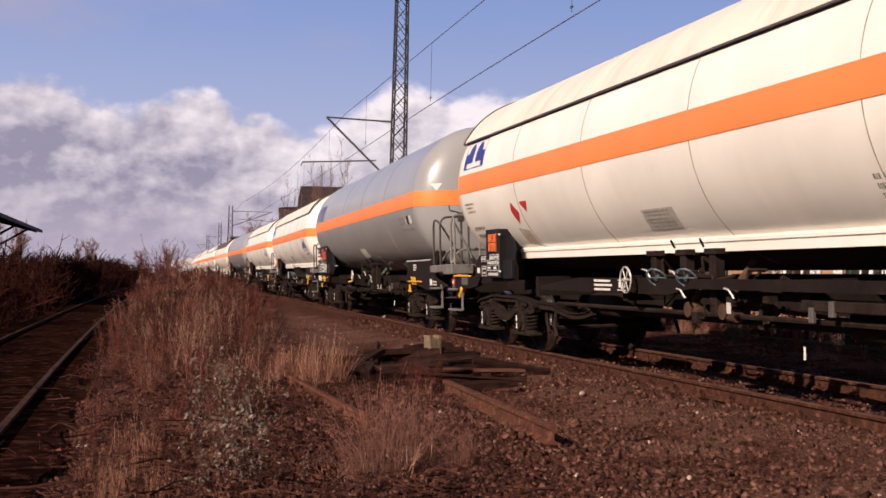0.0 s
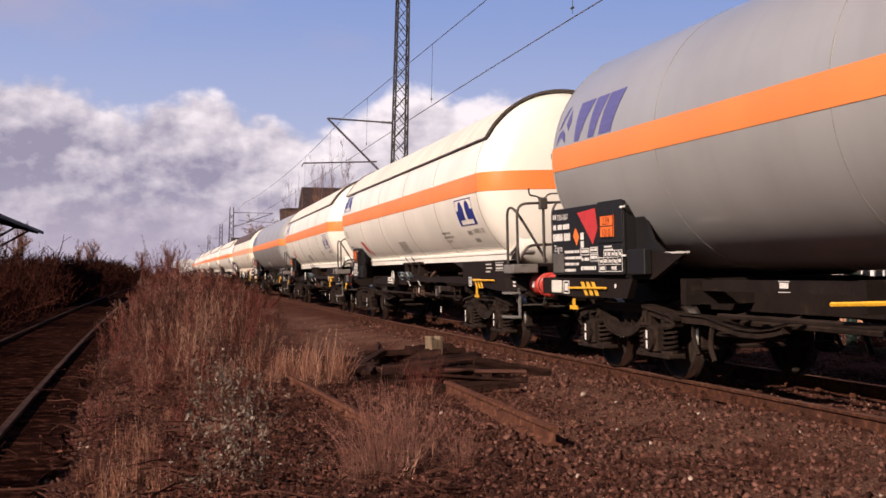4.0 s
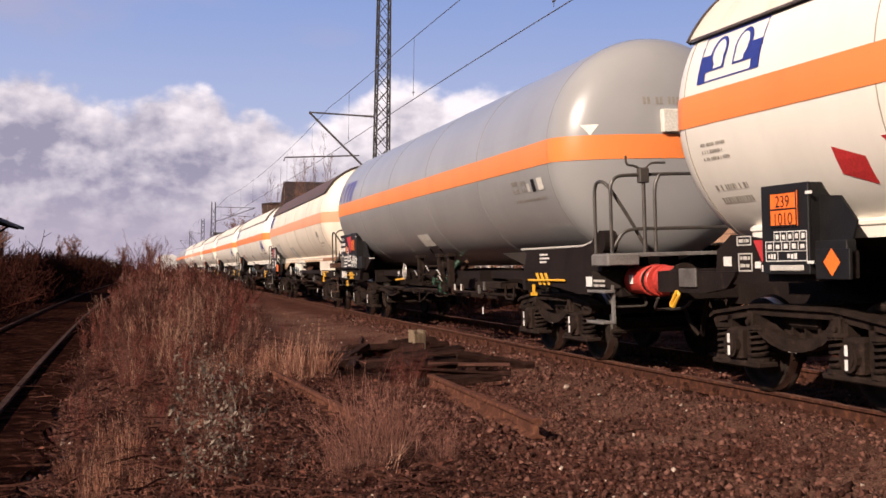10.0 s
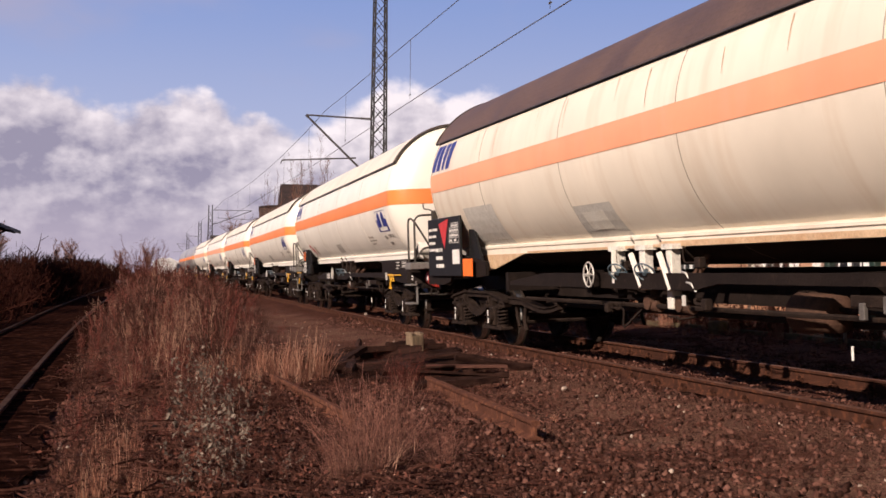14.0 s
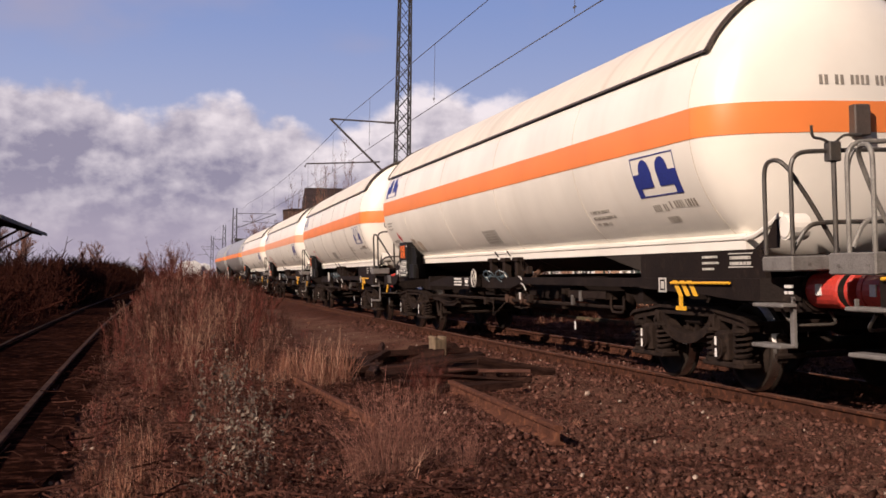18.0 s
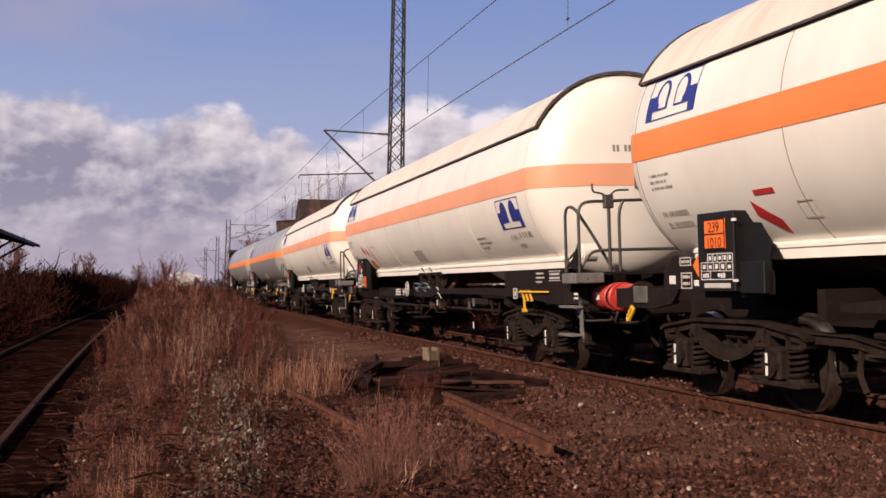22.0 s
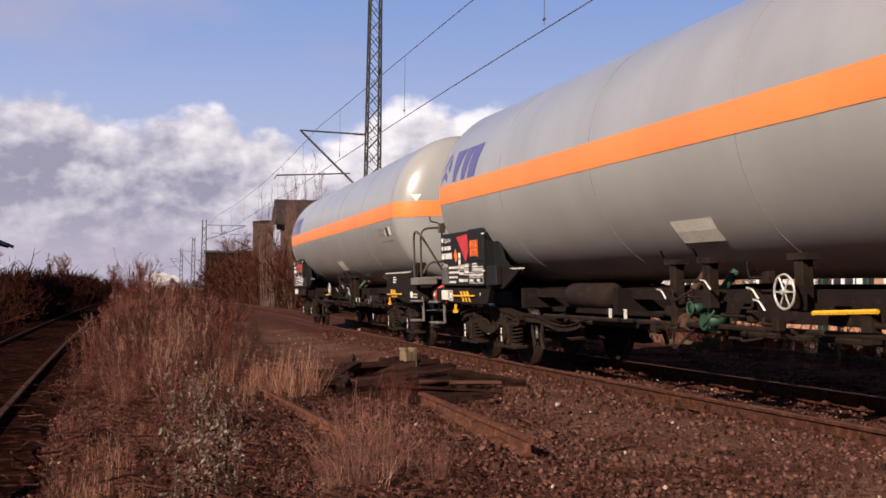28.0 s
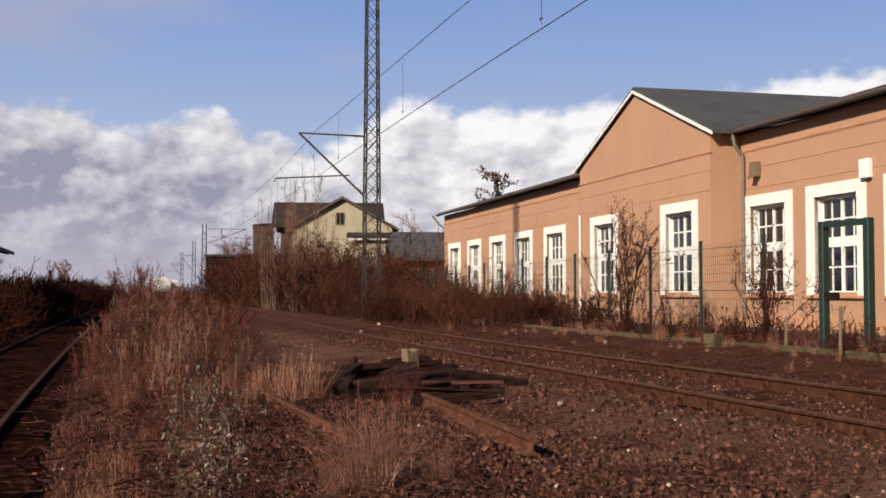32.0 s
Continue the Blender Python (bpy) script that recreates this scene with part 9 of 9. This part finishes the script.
for az, r, h, lab in ((16.0, 135, 11.5, "bare round-crowned tree behind the shed"), (17.2, 150, 10.5, "bare round-crowned tree behind the shed"), (6.7, 150, 9.5, "bare tree behind the far hut"), (7.4, 160, 11, "bare tree behind the far hut"), (-1.0, 150, 6.6, "bare tree beyond the hedge"), (-1.6, 155, 5.5, "bare tree beyond the hedge"), (2.6, 170, 7.2, "bare tree between the far tracks"), (1.3, 200, 6.0, "bare tree between the far tracks"), (-4.6, 74, 4.6, "bare tree behind the platform canopy"), (-5.6, 80, 5.2, "bare tree behind the platform canopy")):
    x, y = polar(az, r)
    shrub_thing("bare_tree", lab, "tree", x, y, 1.0, bare_tree(int(1000 + az * 10 + r), h), [M("bark"), M("bark")], "far bare trees", z=-0.4)


def dark_conifer(seed, h):
    p = Plant(seed)
    P = p.stems(5, h, 1, 0.12, lean=0.16, droop=0.0, k=7, foot=0.4, wob=0.015, sides=5)
    Q = p.shoots(P, 30, h * 0.24, 0.03, 0.25, 0.05, k=4, lo=0.45, slot=1)
    p.leaves(Q, 26, 0.34, 2, 0.1, 0.1)
    p.names = ("trunk", "branch_crown", "foliage")
    return p.done()


x, y = polar(19.74, 88)
shrub_thing("dark_tree", "dark reddish evergreen behind the hall roof", "tree", x, y, 1.0, dark_conifer(7, 13.4), [M("bark"), M("bark"), M("brown_shield")], z=-0.3)


# ---- stones ----
def stones(name, spots, mat, label, seed):
    rg = np.random.default_rng(seed)
    cube = np.array([(-1, -1, -1), (1, -1, -1), (1, 1, -1), (-1, 1, -1), (-1, -1, 1), (1, -1, 1), (1, 1, 1), (-1, 1, 1)], float)
    fc = np.array([(3, 2, 1, 0), (4, 5, 6, 7), (0, 1, 5, 4), (1, 2, 6, 5), (2, 3, 7, 6), (3, 0, 4, 7)])
    n = len(spots)
    v = cube[None] * rg.uniform(0.45, 1.0, (n, 8, 3)) * np.array([1, 0.8, 0.6])
    q = unit(rg.normal(0, 1, (n, 4)))
    w_, x_, y_, z_ = q.T
    Rm = np.stack([np.stack([1 - 2 * (y_ ** 2 + z_ ** 2), 2 * (x_ * y_ - z_ * w_), 2 * (x_ * z_ + y_ * w_)], -1), np.stack([2 * (x_ * y_ + z_ * w_), 1 - 2 * (x_ ** 2 + z_ ** 2), 2 * (y_ * z_ - x_ * w_)], -1), np.stack([2 * (x_ * z_ - y_ * w_), 2 * (y_ * z_ + x_ * w_), 1 - 2 * (x_ ** 2 + y_ ** 2)], -1)], 1)
    sp = np.array(spots)
    V = np.einsum('nij,nkj->nki', Rm, v) * sp[:, None, 3:4] + sp[:, None, :3]
    F = (fc[None] + (np.arange(n) * 8)[:, None, None]).reshape(-1, 4)
    ob = bulk(name, V.reshape(-1, 3), F, [mat])
    return tagged(ob, label=label, category="gravel", kind="stuff")


sp = []
for _ in range(17000):
    y = 5.5 + 26 * rng.uniform() ** 1.5
    u = rng.uniform()
    if u < 0.30:
        x = track_x(y) + rng.choice([-1, 1]) * rng.uniform(0.8, 2.1)
    elif u < 0.42:
        x = track_x(y) + rng.uniform(-0.65, 0.65)
    elif u < 0.62:
        x = left_x(y) + rng.uniform(-1.6, 2.4)
    else:
        x = rng.uniform(-1.0, 7.5)
    r = 0.008 + 0.022 * rng.uniform() ** 2.2
    if 3.6 < x < track_x(y) - 1.6:
        r *= 0.55
    sp.append((x, y, ground_z(x, y) + r * 0.2, r * (1 + 0.02 * y)))
for _ in range(15000):     # loose coarse spoil in the foreground
    y = 5.5 + 9.0 * rng.uniform() ** 1.2
    x = rng.normal(2.6, 1.9)
    r = 0.008 + 0.027 * rng.uniform() ** 2.0
    sp.append((x, y, ground_z(x, y) + r * 0.3, r))
for _ in range(4500):     # thin scatter round the standpoint
    y = rng.uniform(-9, 5.5)
    x = rng.uniform(-3.5, 8.5)
    r = 0.007 + 0.016 * rng.uniform() ** 2.2
    sp.append((x, y, ground_z(x, y) + r * 0.3, r))
stones("gravel", sp, M("stone"), "coarse brown ballast and spoil stones", 12)
sp = []
for _ in range(480):
    y = 6.0 + 24 * rng.uniform() ** 1.5
    x = rng.uniform(-0.6, 7.8)
    r = 0.006 + 0.018 * rng.uniform() ** 2
    sp.append((x, y, ground_z(x, y) + r * 0.5, r))
sp += [(5.15, 11.8, ground_z(5.15, 11.8) + 0.02, 0.04), (8.9, 33.0, -0.1, 0.07), (8.0, 33.5, -0.1, 0.07), (9.6, 37.5, 0.0, 0.09), (10.9, 22.5, 0.0, 0.06)]
stones("pale_rubble", sp, M("pale_stone"), "scattered pale stone chips", 13)


# ---- clouds: a far sheet of sky that drifts ----
def cloud_material():
    m = bpy.data.materials.new("cloud_sheet")
    m.use_nodes = True
    nt = m.node_tree
    N, L = nt.nodes, nt.links
    N.clear()
    out = N.new("ShaderNodeOutputMaterial")
    tc = N.new("ShaderNodeTexCoord")
    sep = N.new("ShaderNodeSeparateXYZ")
    L.new(tc.outputs["UV"], sep.inputs[0])     # UV: degrees of azimuth and height / 100

    def math_node(op, a, b_=None, c=None):
        n = N.new("ShaderNodeMath")
        n.operation = op
        for i, v in enumerate((a, b_, c)):
            if v is None:
                continue
            if isinstance(v, (int, float)):
                n.inputs[i].default_value = v
            else:
                L.new(v, n.inputs[i])
        return n.outputs[0]

    az = math_node('MULTIPLY', sep.outputs[0], 100.0)
    el = math_node('MULTIPLY', sep.outputs[1], 100.0)

    def warp(off):
        cx = N.new("ShaderNodeCombineXYZ")
        L.new(math_node('ADD', az, off[0]), cx.inputs[0])
        L.new(math_node('MULTIPLY', math_node('ADD', el, off[1]), 1.45), cx.inputs[1])
        big = N.new("ShaderNodeTexNoise")
        big.inputs["Scale"].default_value, big.inputs["Detail"].default_value, big.inputs["Roughness"].default_value = 0.24, 7, 0.52
        L.new(cx.outputs[0], big.inputs["Vector"])
        return big.outputs[0]

    def fine(off):
        cx = N.new("ShaderNodeCombineXYZ")
        L.new(math_node('ADD', az, off[0]), cx.inputs[0])
        L.new(math_node('MULTIPLY', math_node('ADD', el, off[1]), 1.3), cx.inputs[1])
        t_ = N.new("ShaderNodeTexNoise")
        t_.inputs["Scale"].default_value, t_.inputs["Detail"].default_value, t_.inputs["Roughness"].default_value = 0.80, 5, 0.5
        L.new(cx.outputs[0], t_.inputs["Vector"])
        return t_.outputs[0]

    n0, n1 = warp((0, 0)), warp((-0.8, 0.75))
    f0, f1 = fine((0, 0)), fine((-0.28, 0.26))

    def blob(a0, e0, ra, re, amp):
        da = math_node('DIVIDE', math_node('SUBTRACT', az, a0), ra)
        de = math_node('DIVIDE', math_node('SUBTRACT', el, e0), re)
        q = math_node('ADD', math_node('MULTIPLY', da, da), math_node('MULTIPLY', de, de))
        return math_node('MULTIPLY', math_node('POWER', 2.718, math_node('MULTIPLY', q, -1.0)), amp)

    def ramp(src, a, b_, lo, hi, smooth=True):
        n = N.new("ShaderNodeMapRange")
        if smooth:
            n.interpolation_type = 'SMOOTHSTEP'
        n.inputs[1].default_value, n.inputs[2].default_value, n.inputs[3].default_value, n.inputs[4].default_value = a, b_, lo, hi
        L.new(src, n.inputs[0])
        return n.outputs[0]

    def mix(fac, a, b_):
        n = N.new("ShaderNodeMix")
        n.data_type = 'RGBA'
        L.new(fac, n.inputs[0])
        for k, v in ((6, a), (7, b_)):
            if isinstance(v, tuple):
                n.inputs[k].default_value = (*v, 1)
            else:
                L.new(v, n.inputs[k])
        return n.outputs[2]

    # height of the cloud tops along the skyline
    tops = N.new("ShaderNodeValToRGB")
    el_ = tops.color_ramp.elements
    for k, (a_, h_) in enumerate(CLOUD_TOPS):
        e_ = el_[k] if k < 2 else el_.new(0.5)
        e_.position = (a_ + 8.0) / 52.0
        e_.color = (h_ / 20.0,) * 3 + (1,)
    L.new(ramp(az, -8.0, 44.0, 0, 1, False), tops.inputs[0])
    top = math_node('MULTIPLY', tops.outputs[0], 20.0)
    blue = mix(ramp(el, 4.0, 17.0, 0, 1), (0.41, 0.48, 0.66), (0.20, 0.315, 0.61))
    blue = mix(ramp(el, 17.0, 50.0, 0, 1), blue, (0.055, 0.10, 0.27))
    # thin high wisps, mostly on the left
    nv = N.new("ShaderNodeTexNoise")
    nv.inputs["Scale"].default_value, nv.inputs["Detail"].default_value = 0.16, 6
    cv = N.new("ShaderNodeCombineXYZ")
    L.new(az, cv.inputs[0])
    L.new(math_node('MULTIPLY', el, 2.0), cv.inputs[1])
    L.new(cv.outputs[0], nv.inputs["Vector"])
    veil = math_node('ADD', blob(-5.0, 14.0, 6.5, 3.2, 0.55), blob(3.0, 14.6, 4.5, 1.6, 0.35))
    veil = math_node('ADD', veil, blob(12.0, 11.8, 2.4, 0.7, 0.25))
    veil = math_node('ADD', veil, math_node('MULTIPLY', math_node('SUBTRACT', nv.outputs[0], 0.5), 0.9))
    sky = mix(ramp(veil, 0.05, 0.75, 0, 0.75), blue, (0.42, 0.40, 0.50))
    # the bank of cumulus: crisp lit tops over a lavender body
    edge = math_node('SUBTRACT', math_node('ADD', math_node('ADD', top, math_node('MULTIPLY', math_node('SUBTRACT', n0, 0.5), 2.2)), math_node('MULTIPLY', math_node('SUBTRACT', f0, 0.5), 1.7)), el)
    lit = math_node('ADD', math_node('MULTIPLY', math_node('SUBTRACT', n0, n1), 2.3), math_node('MULTIPLY', math_node('SUBTRACT', f0, f1), 0.8))
    lit = math_node('ADD', lit, ramp(edge, 0.2, 3.6, 0.78, 0.40))
    lit = math_node('ADD', lit, ramp(az, -1.0, 19.0, -0.26, 0.24))
    lr = N.new("ShaderNodeClamp")
    L.new(lit, lr.inputs[0])
    heap = mix(lr.outputs[0], (0.30, 0.29, 0.38), (0.93, 0.89, 0.89))
    heap = mix(ramp(el, 5.2, 0.8, 0, 0.75), heap, (0.46, 0.42, 0.50))
    sky = mix(ramp(edge, -0.15, 0.85, 0, 0.97), sky, heap)
    em = N.new("ShaderNodeEmission")
    em.inputs["Strength"].default_value = 0.715
    L.new(sky, em.inputs["Color"])
    L.new(em.outputs[0], out.inputs["Surface"])
    return m


# azimuth and height of the cloud tops, in degrees
CLOUD_TOPS = [(-8.0, 9.6), (-4.9, 9.2), (-2.4, 9.5), (-0.3, 8.7), (1.3, 7.9), (3.1, 9.0), (4.2, 9.3), (5.7, 9.0), (6.7, 8.0), (8.2, 8.2), (9.8, 7.5), (11.7, 8.0), (13.9, 9.5), (15.4, 9.8), (18.0, 9.4), (19.2, 9.3), (20.1, 10.6), (21.7, 11.2), (24.0, 11.6), (25.7, 11.5), (28.2, 11.9), (29.3, 11.5), (31.2, 11.9), (33.5, 12.2), (34.4, 10.3), (36.0, 11.5), (38.0, 10.8), (44.0, 11.0)]


def build_clouds():
    R = 2600.0
    az = np.arange(-70, 111, 3.0)
    el = np.concatenate([np.arange(-1, 20, 1.5), np.arange(20, 62, 5.0)])
    v = [(R * math.cos(radians(e)) * math.sin(radians(a)), R * math.cos(radians(e)) * math.cos(radians(a)), R * math.sin(radians(e))) for e in el for a in az]
    n = len(az)
    f = [(j * n + i, j * n + i + 1, (j + 1) * n + i + 1, (j + 1) * n + i) for j in range(len(el) - 1) for i in range(n - 1)]
    me = bpy.data.meshes.new("backdrop")
    me.from_pydata(v, [], f)
    uv = me.uv_layers.new(name="sky")
    co = [(a / 100, e / 100) for e in el for a in az]
    for lp in me.loops:
        uv.data[lp.index].uv = co[lp.vertex_index]
    me.materials.append(cloud_material())
    ob = new("backdrop", me)
    return tagged(ob, label="drifting heaps of white and grey cloud", category="sky", kind="structure")


clouds = build_clouds()
clouds.location.z = EYE_Z


# ---- movement ----
# way that the train has gone by each half second
GONE = [0.0, 2.88, 5.78, 8.71, 11.68, 14.68, 17.72, 20.79, 23.89, 27.03, 30.2, 33.39, 36.61, 39.87, 43.14, 46.44, 49.77, 53.14, 56.53, 59.96, 63.42, 66.91, 70.45, 74.03, 77.66, 81.35, 85.09, 88.9, 92.76, 96.66, 100.61, 104.57, 108.55, 112.52, 116.47, 120.41, 124.34, 128.26, 132.2, 136.16, 140.14, 144.16, 148.22, 152.3, 156.41, 160.54, 164.68, 168.83, 173.01, 177.2, 181.41, 185.64, 189.89, 194.15, 198.43, 202.73, 207.06, 211.42, 215.81, 220.24, 224.7, 229.2, 233.73, 238.29, 242.88]


def gone(t):
    return float(np.interp(t, [0.5 * i for i in range(65)], GONE))


def motions():
    walk(clouds, [(t, pose(0, 0, EYE_Z, 0, 0, 0.9 - 0.058 * t)) for t in (0, 8, 16, 24, 32)])
    wheel_of = {}
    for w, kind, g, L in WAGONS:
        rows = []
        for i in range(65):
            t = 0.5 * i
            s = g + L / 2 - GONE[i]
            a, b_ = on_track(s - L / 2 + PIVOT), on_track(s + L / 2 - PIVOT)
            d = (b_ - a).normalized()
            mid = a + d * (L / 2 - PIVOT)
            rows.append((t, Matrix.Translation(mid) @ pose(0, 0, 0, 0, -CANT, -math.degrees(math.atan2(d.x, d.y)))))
        walk(w, rows)
        # wheels turn while their wagon is close enough to see them
        t0 = max(0.0, min(31.9, next((0.5 * i for i in range(65) if g - GONE[i] < 45), 0.0)))
        t1 = min(32.0, next((0.5 * i for i in range(65) if g + L - GONE[i] < -2), 32.0))
        n0, n1 = int(t0 * 15), int(t1 * 15)
        ts = [k / 15 for k in range(n0, n1 + 1)]
        if ts[0] > 0:
            ts = [0.0] + ts
        if ts[-1] < 32:
            ts = ts + [32.0]
        base = gone(ts[1] if ts[0] == 0 and t0 > 0 else 0)
        last = gone(t1)
        for bogie in [c for c in w.children if c.name.startswith("bogie")]:
            for ws in [c for c in bogie.children if c.name.startswith("wheelset")]:
                y = ws.matrix_basis.translation.y
                walk(ws, [(t, pose(0, y, 0.46, math.degrees((min(max(gone(t), base), last) - base) / 0.46))) for t in ts])


motions()
